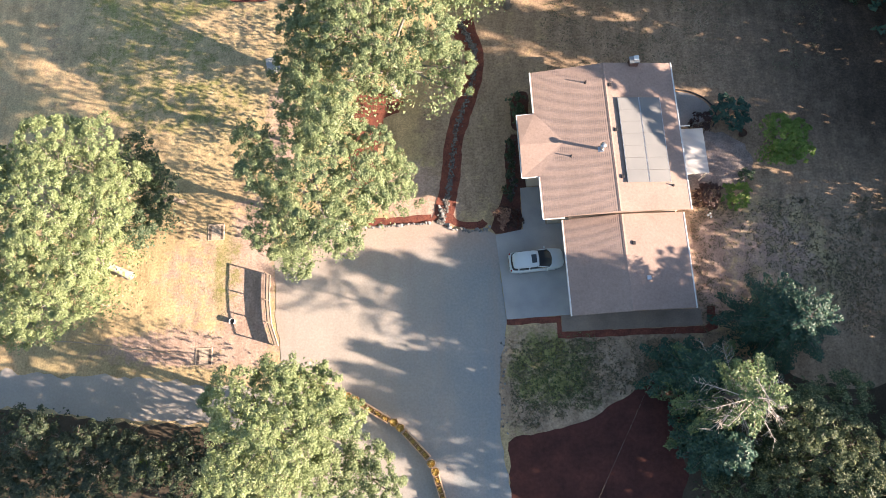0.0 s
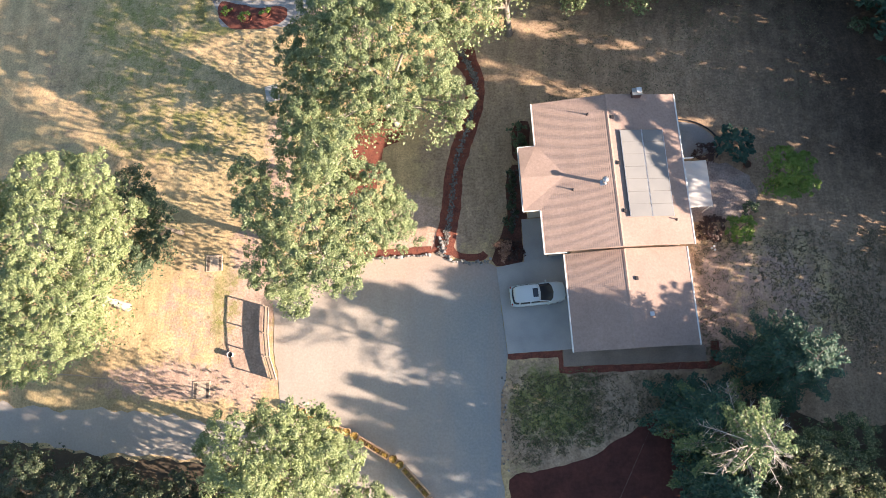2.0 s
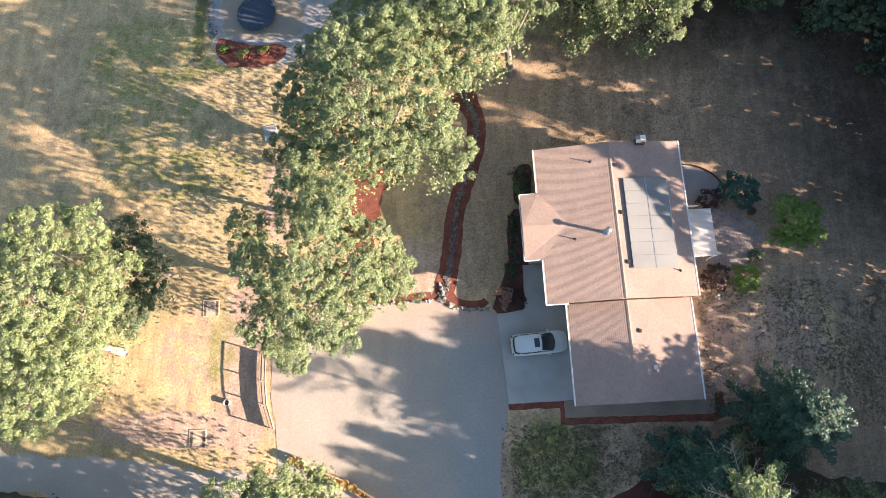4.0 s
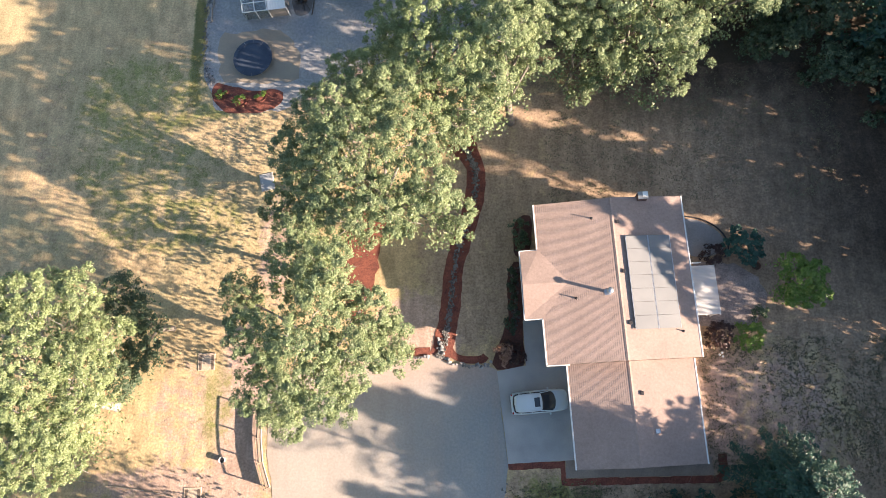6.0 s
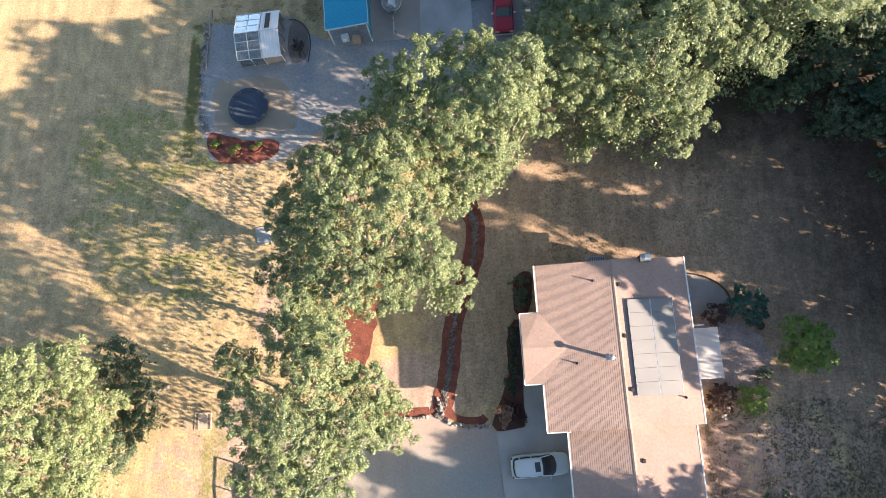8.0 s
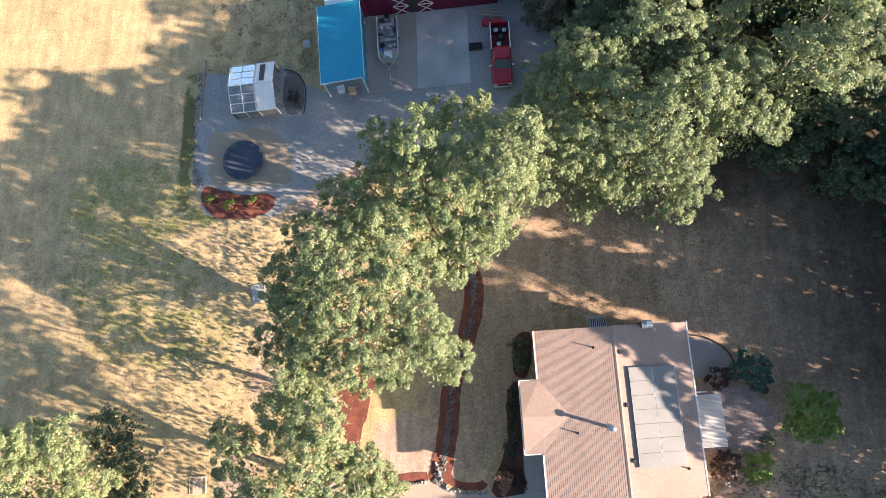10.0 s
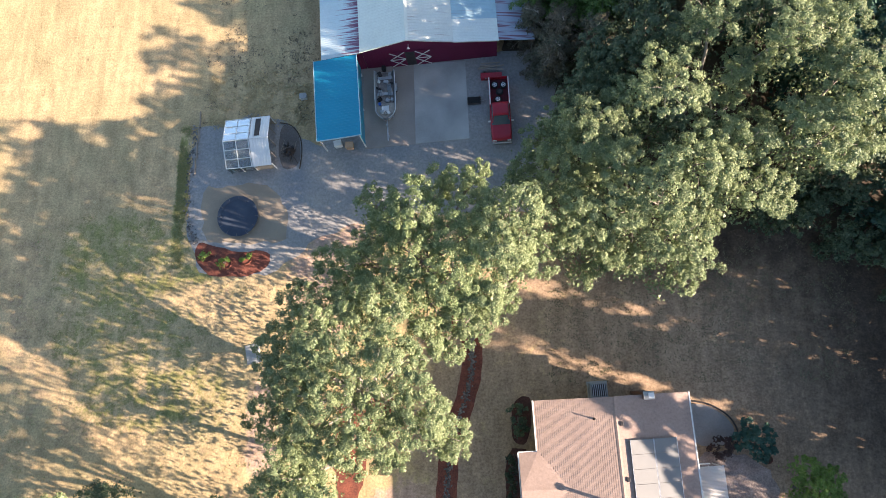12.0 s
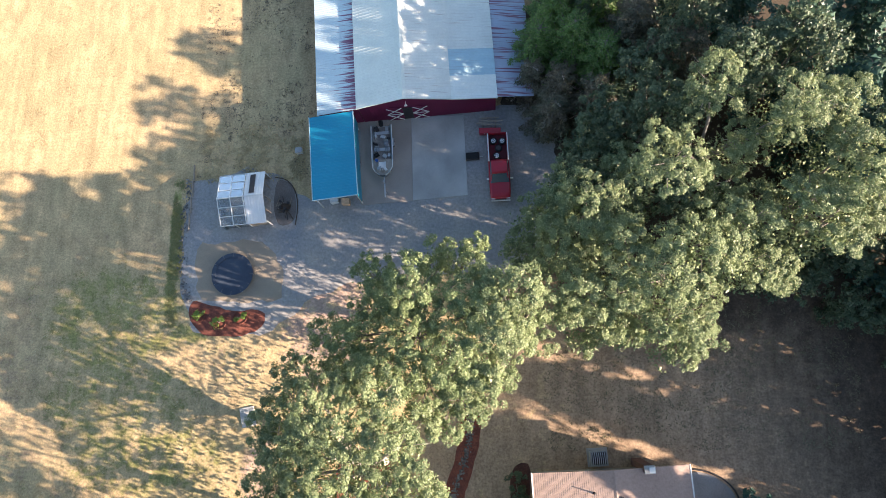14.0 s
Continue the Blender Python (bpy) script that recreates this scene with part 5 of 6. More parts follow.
tufts("weed_tufts", "brown dry weeds beside the barn", 1700, (-27, -15.3, 40.6, 62), 0.1, 0.05, leaf_mat("brown_weed", (0.2, 0.155, 0.1), (0.15, 0.125, 0.08), (0.26, 0.2, 0.13), 0.15), 14, 0.1)
tufts("dry_grass", "clumps of tall dry grass by the yard's corner", 1500, (-26.5, -16.5, 40.2, 46), 0.12, 0.08, STRAW, 15, 0.1)
bush((0.9, 2.5), [(-0.3, 0.1, 1.25, 0.5), (0.1, -0.25, 1.15, 0.45), (0.2, 0.3, 1.2, 0.5), (-0.1, -0.6, 0.9, 0.4)], "pinkish-tan shrub in dark mulch", 71, leaf_mat("pinkish_leaf", (0.3, 0.17, 0.11), (0.24, 0.13, 0.09), (0.38, 0.24, 0.17), 0.2))
bush((1.75, 2.6), [(0, 0, 0.7, 0.8), (-0.5, 0.5, 0.6, 0.6), (0.4, -0.5, 0.6, 0.6)], "low dark shrub beside the front walk", 72, BROWNLEAF)
bush((2.5, 12.9), [(0, 0.5, 1.3, 0.8), (0.1, -0.6, 1.2, 0.75)], "dark shrub by the house corner", 73, LEAFDARK)
for i, (x, y) in enumerate(((1.75, 9.3), (1.8, 7.9), (1.85, 6.4), (1.55, 4.9))):
    bush((x, y), [(0, 0.2, 0.5, 0.4), (0.15, -0.3, 0.4, 0.35), (-0.15, 0.5, 0.35, 0.3)], "low dark shrub in the bed before the house", 90 + i, LEAFDEEP)
bush((18.7, 10.7), [(0, 0, 1.5, 0.85), (0.5, 0.3, 1.2, 0.6), (-0.4, -0.3, 1.2, 0.6)], "round dark maroon shrub behind the house", 74, BROWNLEAF)
bush((18.5, 4.0), [(0, 0, 1.7, 1.0), (0.7, 0.3, 1.3, 0.7), (-0.5, -0.4, 1.3, 0.7), (0.4, -0.7, 1.2, 0.6)], "large dark maroon shrub behind the house", 75, BROWNLEAF)
bush((21.0, 3.9), [(0, 0, 1.9, 1.0), (0.5, 0.4, 1.5, 0.75), (-0.4, -0.5, 1.5, 0.75), (0.4, -0.5, 1.5, 0.7), (-0.4, 0.5, 1.5, 0.7)], "rounded bright green shrub by the patio", 76, LEAFYOUNG)
bush((21.1, 11.3), [(0, 0.3, 2.3, 1.0), (0.9, 0.5, 1.9, 0.8), (-1.0, 0.1, 1.8, 0.8), (0.3, -0.9, 1.8, 0.8), (1.0, -0.6, 1.6, 0.6), (-0.4, 1.2, 1.6, 0.6)], "loose blue-green shrub by the patio", 77, leaf_mat("bluegreen_leaf", (0.045, 0.105, 0.075), (0.035, 0.085, 0.06), (0.09, 0.17, 0.12), 0.15), 0.2)
bush((22.1, 5.6), [(0, 0, 1.0, 0.6), (0.4, 0.3, 0.8, 0.45)], "small dark green shrub by the patio", 78, LEAFDARK)
oak((24.2, 7.6), [(24.8, 8.0, 4.2, 1.3), (25.5, 8.8, 3.8, 1.0), (24.0, 9.0, 3.9, 1.1), (25.7, 7.2, 3.7, 1.0), (24.2, 7.0, 3.7, 1.0), (25.0, 6.6, 3.3, 0.8)], "small bright yellow-green tree by the patio", 79, LEAFYOUNG, girth=0.12, density=34, per=48, size=0.15, clump=0.24, sub=7, name="young_tree")
for i, (x, y) in enumerate(((-25.9, 27.6), (-23.9, 26.9), (-22.0, 27.3))):
    b = bush((x, y), [(0, 0, 0.55, 0.4), (0.25, 0.2, 0.4, 0.3), (-0.2, 0.1, 0.45, 0.3)], "yellow-green grass clump in red mulch", 110 + i, LEAFYOUNG, name="grass_clump", category="ornamental grass")
    ring = part("dirt_ring", Shape().tube([(0.62 * math.cos(a), 0.55 * math.sin(a), 0.05) for a in [k * 0.4 for k in range(17)]], [0.06] * 17, 5), MULCH, b)
bush((-33.5, -18.0), [(0, 0, 2.4, 0.9), (1.0, 0.4, 2.1, 0.8), (-0.9, -0.2, 2.0, 0.8)], "pale grey twiggy shrub below the lane", 121, leaf_mat("grey_leaf", (0.25, 0.26, 0.23), (0.2, 0.21, 0.19), (0.34, 0.35, 0.32), 0.1))
bush((-28.9, -18.4), [(0, 0, 2.2, 0.9), (0.9, 0.1, 1.9, 0.7), (-0.7, 0.5, 1.9, 0.7)], "sunlit yellow-green shrub below the lane", 122, LEAFYOUNG)
for i, (x, y) in enumerate(((33.5, 22.5), (28.5, 26.6), (36.5, 15))):
    bush((x, y), [(0, 0, 0.9, 0.6), (0.6, 0.4, 0.8, 0.5), (-0.5, 0.3, 0.8, 0.5)], "low dark shrub at the edge of the woods", 132 + i, LEAFDARK)

# ---- planters along the drive ----
PLANK = mat("orange_brown_wood", (0.58, 0.4, 0.27), (0.46, 0.3, 0.19), 1.5, 14, 0.8, 0.3, grain=0.25, rand=0.15)
GREYWOOD = mat("weathered_grey_wood", (0.38, 0.32, 0.26), (0.28, 0.235, 0.19), 1.0, 14, 0.9, 0.3, grain=0.25)
FENCEWOOD = mat("dark_fence_wood", (0.19, 0.145, 0.11), (0.13, 0.1, 0.08), 1.0, 14, 0.9, 0.3, grain=0.25)
SOIL = mat("potting_soil", (0.11, 0.075, 0.05), (0.08, 0.055, 0.04), 2, 16, 0.95, 0.5, grain=0.3)
DRYSOIL = mat("dry_straw_soil", (0.34, 0.22, 0.09), (0.2, 0.12, 0.06), 5, 16, 0.95, 0.8, grain=0.45)
HOOP = mat("rusty_hoop", (0.12, 0.07, 0.05), (0.09, 0.05, 0.04), 2, 12, 0.6, 0.1, 0.5, 0.2)


def blades(seed, spots, height, spread):
    rng = np.random.default_rng(seed)
    v = []
    for x, y, z in spots:
        for _ in range(44):
            a = rng.uniform(0, 6.28)
            w = np.array([math.cos(a + 1.57), math.sin(a + 1.57), 0]) * 0.03
            p = np.array([x, y, z]) + rng.normal(size=3) * np.array([0.05, 0.05, 0])
            t = p + np.array([math.cos(a) * spread, math.sin(a) * spread, height]) * rng.uniform(0.5, 1.1)
            v += [p - w, p + w, t + w * 0.3, t - w * 0.3]
    return np.array(v)


def planter_box(a, b, seed):
    """A raised wooden trough in four compartments."""
    a, b = Vector(a), Vector(b)
    m = (a + b) / 2
    ang = math.degrees(math.atan2(b.y - a.y, b.x - a.x))
    ln = (b - a).length - 0.06
    box = thing("planter_box", pose(m.x, m.y, 0.02, 0, 0, ang), "orange-brown wooden trough planter in four compartments", "planter", "planters along the drive")
    for sy in (-0.22, 0.22):
        for k, z in enumerate((0.2, 0.38, 0.56)):
            part("board", Shape().box((0, sy, z), (ln, 0.04, 0.165), 0, 0.008), PLANK, box)
    for k in range(5):
        x = -ln / 2 + 0.03 + (ln - 0.06) * k / 4
        part("divider", Shape().box((x, 0, 0.38), (0.045, 0.4, 0.53), 0, 0.008), PLANK, box)
    for sx in (-ln / 2 + 0.1, ln / 2 - 0.1):
        for sy in (-0.2, 0.2):
            part("leg", Shape().box((sx, sy * 0.85, 0.06), (0.08, 0.06, 0.14)), PLANK, box)
    part("soil", Shape().box((0, 0, 0.53), (ln - 0.05, 0.39, 0.1)), DRYSOIL, box)
    part("rim", Shape().box((0, 0.225, 0.655), (ln + 0.02, 0.09, 0.025)), PLANK, box)
    part("rim", Shape().box((0, -0.225, 0.655), (ln + 0.02, 0.09, 0.025)), PLANK, box)
    spots = [(-ln / 2 + ln * (k + 0.5) / 4, 0, 0.57) for k in range(4)]
    gold = leaf_mat("golden_blade", (0.45, 0.3, 0.08), (0.35, 0.25, 0.07), (0.55, 0.42, 0.15), 0.3) if seed == 1 else bpy.data.materials["golden_blade"]
    for k, spot in enumerate(spots):
        bulk("plant", blades(seed * 10 + k, [spot], 0.34, 0.16), 4, gold, box)
    return box


def barrel(p, seed):
    ob = thing("barrel_planter", pose(p[0], p[1], 0.02), "half wine barrel planter with dark hoops and yellowed plants", "planter", "planters along the drive")
    n = 16
    for k in range(n):
        a0, a1 = 2 * math.pi * k / n + 0.01, 2 * math.pi * (k + 1) / n - 0.01
        rings = []
        for z, r in ((0, 0.28), (0.3, 0.33), (0.6, 0.35)):
            rings.append([(r * math.cos(a0), r * math.sin(a0), z), (r * math.cos(a1), r * math.sin(a1), z), ((r - 0.035) * math.cos(a1), (r - 0.035) * math.sin(a1), z), ((r - 0.035) * math.cos(a0), (r - 0.035) * math.sin(a0), z)])
        part("stave", Shape().loft(rings), PLANK, ob)
    for z, r in ((0.12, 0.308), (0.42, 0.343)):
        part("hoop", Shape().tube([(0, 0, z - 0.025), (0, 0, z + 0.025)], [r, r + 0.004], 24, False), HOOP, ob)
    part("soil", Shape().tube([(0, 0, 0.4), (0, 0, 0.5)], [0.3, 0.3], 16), DRYSOIL, ob)
    bulk("plant", blades(seed, [(0.1, 0.1, 0.5), (-0.12, 0.05, 0.5), (0.02, -0.12, 0.5)], 0.25, 0.2), 4, bpy.data.materials["golden_blade"], ob)
    return ob


planter_box((-11.6, -13.25), (-9.0, -14.75), 1)
planter_box((-7.8, -15.6), (-5.7, -17.8), 2)
planter_box((-5.1, -19.1), (-4.25, -21.9), 3)
planter_box((-16.2, -11.4), (-12.75, -12.7), 4)
for i, (x, y, a) in enumerate(((-16.76, -10.98, -20), (-12.25, -12.9, -25), (-8.35, -15.12, -38), (-5.33, -18.5, -62), (-4.1, -22.4, -75))):
    for k in (-1, 1):  # the half barrels stand in pairs
        barrel((x + k * 0.36 * math.cos(radians(a)), y + k * 0.36 * math.sin(radians(a))), 20 + 2 * i + k)

# ---- fence west of the drive ----
fence = thing("fence", pose(0, 0, 0), "weathered wooden post-and-rail fence beside the driveway", "fence")
posts = [(-20.0, -2.05), (-19.95, -4.4), (-19.68, -6.4), (-18.95, -8.4)]
for x, y in posts:
    part("post", Shape().box((x - 0.08, y, 0.66), (0.1, 0.1, 1.38), 5, 0.015), FENCEWOOD, fence)
for (x0, y0), (x1, y1) in zip(posts, posts[1:]):
    ln, ang = math.hypot(x1 - x0, y1 - y0), math.degrees(math.atan2(y1 - y0, x1 - x0))
    for z, h in ((1.3, 0.1), (0.64, 0.27), (0.38, 0.255)):
        part("rail", Shape().box(((x0 + x1) / 2 - 0.09, (y0 + y1) / 2, z), (ln, 0.03, h), ang, 0.005), FENCEWOOD, fence)
curb = thing("timber_curb", pose(0, 0, 0), "pale timber curb along the gravel edge", "curb")
for (x0, y0), (x1, y1) in zip(posts, posts[1:]):
    ln, ang = math.hypot(x1 - x0, y1 - y0), math.degrees(math.atan2(y1 - y0, x1 - x0))
    part("timber", Shape().box(((x0 + x1) / 2 - 0.02, (y0 + y1) / 2, 0.08), (ln, 0.1, 0.12), ang, 0.02), mat("pale_timber", (0.44, 0.38, 0.31), (0.36, 0.31, 0.26), 1, 12, 0.9, 0.2) if y0 > -3 else bpy.data.materials["pale_timber"], curb)


def horseshoe_pit(x, y, far):
    """A sand pit between two dark strips painted as shadows, with a backboard."""
    ob = thing("horseshoe_pit", pose(x, y, 0.0, 0, 0, 2), "sandy horseshoe pit with wooden backboard", "game pit", "horseshoe pits on the lawn")
    part("pad", Shape().box((0, 0, 0.02), (1.55, 1.5, 0.06), 0, 0.02), mat("pit_sand", (0.55, 0.42, 0.31), (0.48, 0.365, 0.27), 1, 12, 0.95, 0.2) if far > 0 else bpy.data.materials["pit_sand"], ob)
    # dark boards imitate the shadows of low side walls
    for sx in (-0.55, 0.55):
        part("shadow_strip", Shape().box((sx, -0.05, 0.045), (0.24, 1.3, 0.02), 0, 0.006), FENCEWOOD, ob, "dark strip painted as the shadow of a low wall")
    part("backboard", Shape().box((0, 0.74 * far, 0.08), (1.5, 0.06, 0.1), 0, 0.01), GREYWOOD, ob)
    part("stake", Shape().tube([(0, 0, 0.1), (0.02, 0.03 * far, 0.45)], [0.015, 0.015], 6), HOOP, ob)
    return ob


horseshoe_pit(-25.3, 2.05, 1)
horseshoe_pit(-25.65, -9.2, -1)
bucket = thing("bucket", pose(-23.15, -6.2, 0), "white plastic bucket on bare earth", "bucket")
part("shell", Shape().tube([(0, 0, 0.0), (0, 0, 0.42), (0, 0, 0.45)], [0.2, 0.25, 0.26], 16, False), WHITE, bucket, smooth=True)
part("base", Shape().tube([(0, 0, 0.0), (0, 0, 0.02)], [0.2, 0.2], 16), WHITE, bucket)
part("contents", Shape().tube([(0, 0, 0.3), (0, 0, 0.33)], [0.225, 0.225], 16), DARK, bucket)
part("handle", Shape().tube([(-0.26, 0, 0.42), (-0.15, 0.2, 0.44), (0.15, 0.2, 0.44), (0.26, 0, 0.42)], [0.01] * 4, 5), STEEL, bucket)
for i, (a, b) in enumerate((((-39.8, -7.7), (-34.3, -8.2)), ((-33.2, -8.4), (-27.3, -9.2)))):
    lg = thing("pole", pose(0, 0, 0), "thin weathered pole lying on the ground", "pole")
    part("stem", Shape().tube([(*a, 0.07), ((a[0] + b[0]) / 2, (a[1] + b[1]) / 2 + 0.1, 0.08), (*b, 0.06)], [0.06, 0.05, 0.035], 7), GREYWOOD, lg)
lg = thing("log", pose(0, 0, 0), "pale barkless log lying under the broad oak", "log")
part("stem", Shape().tube([(-36.2, -0.2, 0.35), (-35.0, -0.95, 0.3), (-33.5, -1.85, 0.22)], [0.2, 0.26, 0.3], 10), PALEBARK, lg, smooth=True)
wire = thing("overhead_wire", pose(0, 0, 0), "pale overhead service wire to the house", "wire")
part("cable", Shape().tube([(15.4, -5.6, 3.4), (11.2, -13.0, 3.9), (7.2, -20.2, 4.9), (2.0, -29.5, 6.6), (-4, -40, 8.0)], [0.005] * 5, 5), GREYWOOD, wire)
upole = thing("utility_pole", pose(-4, -40, 0), "wooden utility pole carrying the service wire", "utility pole")
part("mast", Shape().tube([(0, 0, -0.1), (0, 0, 8.6)], [0.16, 0.11], 10), GREYWOOD, upole)

# ---- vehicles ----
SILVER = mat("silver_car_paint", (0.54, 0.6, 0.61), (0.5, 0.56, 0.575), 0.8, 30, 0.4, 0.0, 0.0, 0.03, spec=0.6)
RED = mat("red_truck_paint", (0.42, 0.012, 0.03), (0.36, 0.01, 0.025), 0.8, 20, 0.3, 0.0, 0.0, 0.06, spec=0.6)
RUBBER = mat("black_rubber", (0.025, 0.025, 0.025), (0.018, 0.018, 0.018), 2, 20, 0.8, 0.1)
ALLOY = mat("alloy_rim", (0.6, 0.6, 0.6), (0.52, 0.52, 0.53), 3, 20, 0.3, 0, 0.8, 0.05)
LAMPRED = glass_mat("red_lamp_glass", (0.3, 0.01, 0.01), 0.15)
LAMPCLEAR = glass_mat("clear_lamp_glass", (0.6, 0.6, 0.6), 0.1)


def wheel(parent, x, y, r=0.36, w=0.24, name="wheel"):
    tyre = part(name, Shape().tube([(x, y - w / 2, r), (x, y - w / 2 + 0.04, r), (x, y + w / 2 - 0.04, r), (x, y + w / 2, r)], [r * 0.86, r, r, r * 0.86], 20), RUBBER, parent, smooth=True)
    part("rim", Shape().tube([(x, y - w / 2 - 0.012, r), (x, y + w / 2 + 0.012, r)], [r * 0.62, r * 0.62], 16), ALLOY, tyre)
    return tyre


def ring(x, w, zb, zt, tuck=0.93, low=0.9):
    """A body section: half width w, sill zb, shoulder zt."""
    zm = zb + 0.55 * (zt - zb)
    return [(x, -w * low, zb), (x, -w, zb + 0.12), (x, -w, zm), (x, -w * tuck, zt - 0.03), (x, -w * (tuck - 0.12), zt), (x, 0, zt + 0.015),
            (x, w * (tuck - 0.12), zt), (x, w * tuck, zt - 0.03), (x, w, zm), (x, w, zb + 0.12), (x, w * low, zb)]


car = thing("parked_car", pose(3.72, -1.4, 0.07, 0, 0, 5.3), "silver estate car with roof rails and sunroof", "car")
part("body", Shape().loft([ring(x, w, zb, zt) for x, w, zb, zt in ((-2.34, 0.62, 0.42, 0.9), (-2.27, 0.78, 0.32, 0.99), (-2.1, 0.87, 0.26, 1.03), (-1.7, 0.92, 0.24, 1.04), (-0.6, 0.93, 0.22, 1.03), (0.7, 0.93, 0.22, 1.02), (1.3, 0.92, 0.24, 0.99), (1.75, 0.89, 0.26, 0.93), (2.0, 0.83, 0.27, 0.87), (2.2, 0.71, 0.3, 0.79), (2.3, 0.56, 0.34, 0.72), (2.36, 0.36, 0.4, 0.64))]), SILVER, car, smooth=True)


def cab(x, w, z0, z1, bow=0.0):
    """A cabin section whose middle may lie further along than its sides."""
    half = [(x - bow, w, z0), (x - bow, w * 0.97, z0 + 0.6 * (z1 - z0)), (x - 0.7 * bow, w * 0.84, z1 - 0.02), (x - 0.3 * bow, w * 0.6, z1 + 0.02), (x, 0.0, z1 + 0.035)]
    return [(px, -py, pz) for px, py, pz in half] + half[-2::-1]


part("cabin_glass", Shape().loft([cab(*c) for c in ((-2.22, 0.7, 0.98, 1.02, -0.12), (-2.0, 0.78, 0.99, 1.42, -0.1), (-1.2, 0.83, 1.0, 1.58), (0.22, 0.82, 0.99, 1.58, 0.12), (0.85, 0.84, 0.98, 1.27, 0.2), (1.34, 0.82, 0.96, 1.0, 0.3))]), GLASS, car)
part("roof", Shape().loft([[(x - b, -w, z - 0.03), (x - 0.5 * b, -w * 0.86, z + 0.025), (x, 0, z + 0.05), (x - 0.5 * b, w * 0.86, z + 0.025), (x - b, w, z - 0.03), (x - b, w, z - 0.06), (x - b, -w, z - 0.06)] for x, w, z, b in ((-2.08, 0.6, 1.44, -0.1), (-1.9, 0.67, 1.52, -0.08), (-1.5, 0.715, 1.58, 0), (-0.8, 0.735, 1.605, 0), (-0.2, 0.725, 1.605, 0.06), (0.2, 0.68, 1.585, 0.12))]), SILVER, car, smooth=True)
part("tailgate", Shape().loft([cab(*c) for c in ((-2.31, 0.7, 0.84, 0.9, -0.1), (-2.2, 0.76, 0.9, 1.06, -0.1))]), SILVER, car, smooth=True)
part("sunroof", Shape().box((-0.22, 0, 1.648), (0.44, 0.74, 0.02), 0, 0.006), GLASS, car)
for sy in (-1, 1):
    part("pillar", Shape().loft([[(1.2, sy * 0.84, 0.99), (1.2, sy * 0.79, 1.02), (1.1, sy * 0.79, 1.07), (1.1, sy * 0.85, 1.03)], [(0.1, sy * 0.72, 1.585), (0.12, sy * 0.67, 1.6), (0.0, sy * 0.67, 1.61), (0.0, sy * 0.73, 1.585)]]), SILVER, car)
    for x in (-0.7, -1.62):
        part("pillar", Shape().box((x, sy * 0.775, 1.28), (0.09, 0.07, 0.6), 0, 0.01, tilt=Euler((sy * 0.2, 0, 0)).to_matrix().to_4x4()), SILVER, car)
    part("roof_rail", Shape().tube([(-1.8, sy * 0.66, 1.55), (-1.65, sy * 0.67, 1.65), (-0.1, sy * 0.66, 1.66), (0.06, sy * 0.65, 1.59)], [0.017] * 4, 6), STEEL, car)
    part("mirror", Shape().box((0.78, sy * 1.0, 1.05), (0.14, 0.2, 0.13), 0, 0.04), SILVER, car)
    part("headlight", Shape().box((2.1, sy * 0.66, 0.72), (0.26, 0.24, 0.14), -18 * sy, 0.03), LAMPCLEAR, car)
    part("taillight", Shape().box((-2.24, sy * 0.72, 0.92), (0.12, 0.16, 0.3), 0, 0.03), LAMPRED, car)
    for x in (-1.4, 1.38):
        wheel(car, x, sy * 0.8, 0.34, 0.22)
part("bumper", Shape().box((2.24, 0, 0.42), (0.16, 1.2, 0.2), 0, 0.04), DARK, car)
part("bumper", Shape().box((-2.3, 0, 0.5), (0.12, 1.4, 0.22), 0, 0.04), DARK, car)

truck = thing("pickup_truck", pose(1.75, 40.6, 0.02, 0, 0, -88.2), "red pickup truck with loose wheels in its bed", "truck")
part("front_body", Shape().loft([ring(x, w, zb, zt) for x, w, zb, zt in ((-0.35, 0.95, 0.4, 1.08), (0.6, 0.96, 0.38, 1.08), (1.5, 0.96, 0.38, 1.1), (2.4, 0.93, 0.4, 1.06), (2.85, 0.9, 0.42, 1.0), (3.05, 0.8, 0.48, 0.85))]), RED, truck, smooth=True)
# blue-grey reflection of the sky is put into the tint of the cab glass
part("cab_glass", Shape().loft([cab(x, w, z0, z1) for x, w, z0, z1 in ((-0.38, 0.84, 1.04, 1.1), (-0.25, 0.84, 1.04, 1.72), (0.8, 0.84, 1.06, 1.72), (1.6, 0.84, 1.08, 1.12))]), glass_mat("sky_tinted_glass", (0.09, 0.12, 0.13), 0.12), truck)
part("cab_roof", Shape().loft([[(x, -w, z), (x, -w * 0.9, z + 0.03), (x, 0, z + 0.05), (x, w * 0.9, z + 0.03), (x, w, z), (x, w, z - 0.04), (x, -w, z - 0.04)] for x, w, z in ((-0.34, 0.7, 1.7), (-0.1, 0.72, 1.74), (0.6, 0.72, 1.74), (0.95, 0.7, 1.7))]), RED, truck, smooth=True)
part("rear_wall", Shape().box((-0.33, 0, 1.25), (0.08, 1.6, 0.5), 0, 0.02), RED, truck)
part("bed_floor", Shape().box((-1.75, 0, 0.72), (2.7, 1.6, 0.06)), mat("dark_red_bed", (0.1, 0.012, 0.02), (0.07, 0.01, 0.015), 2, 14, 0.7, 0.1), truck)
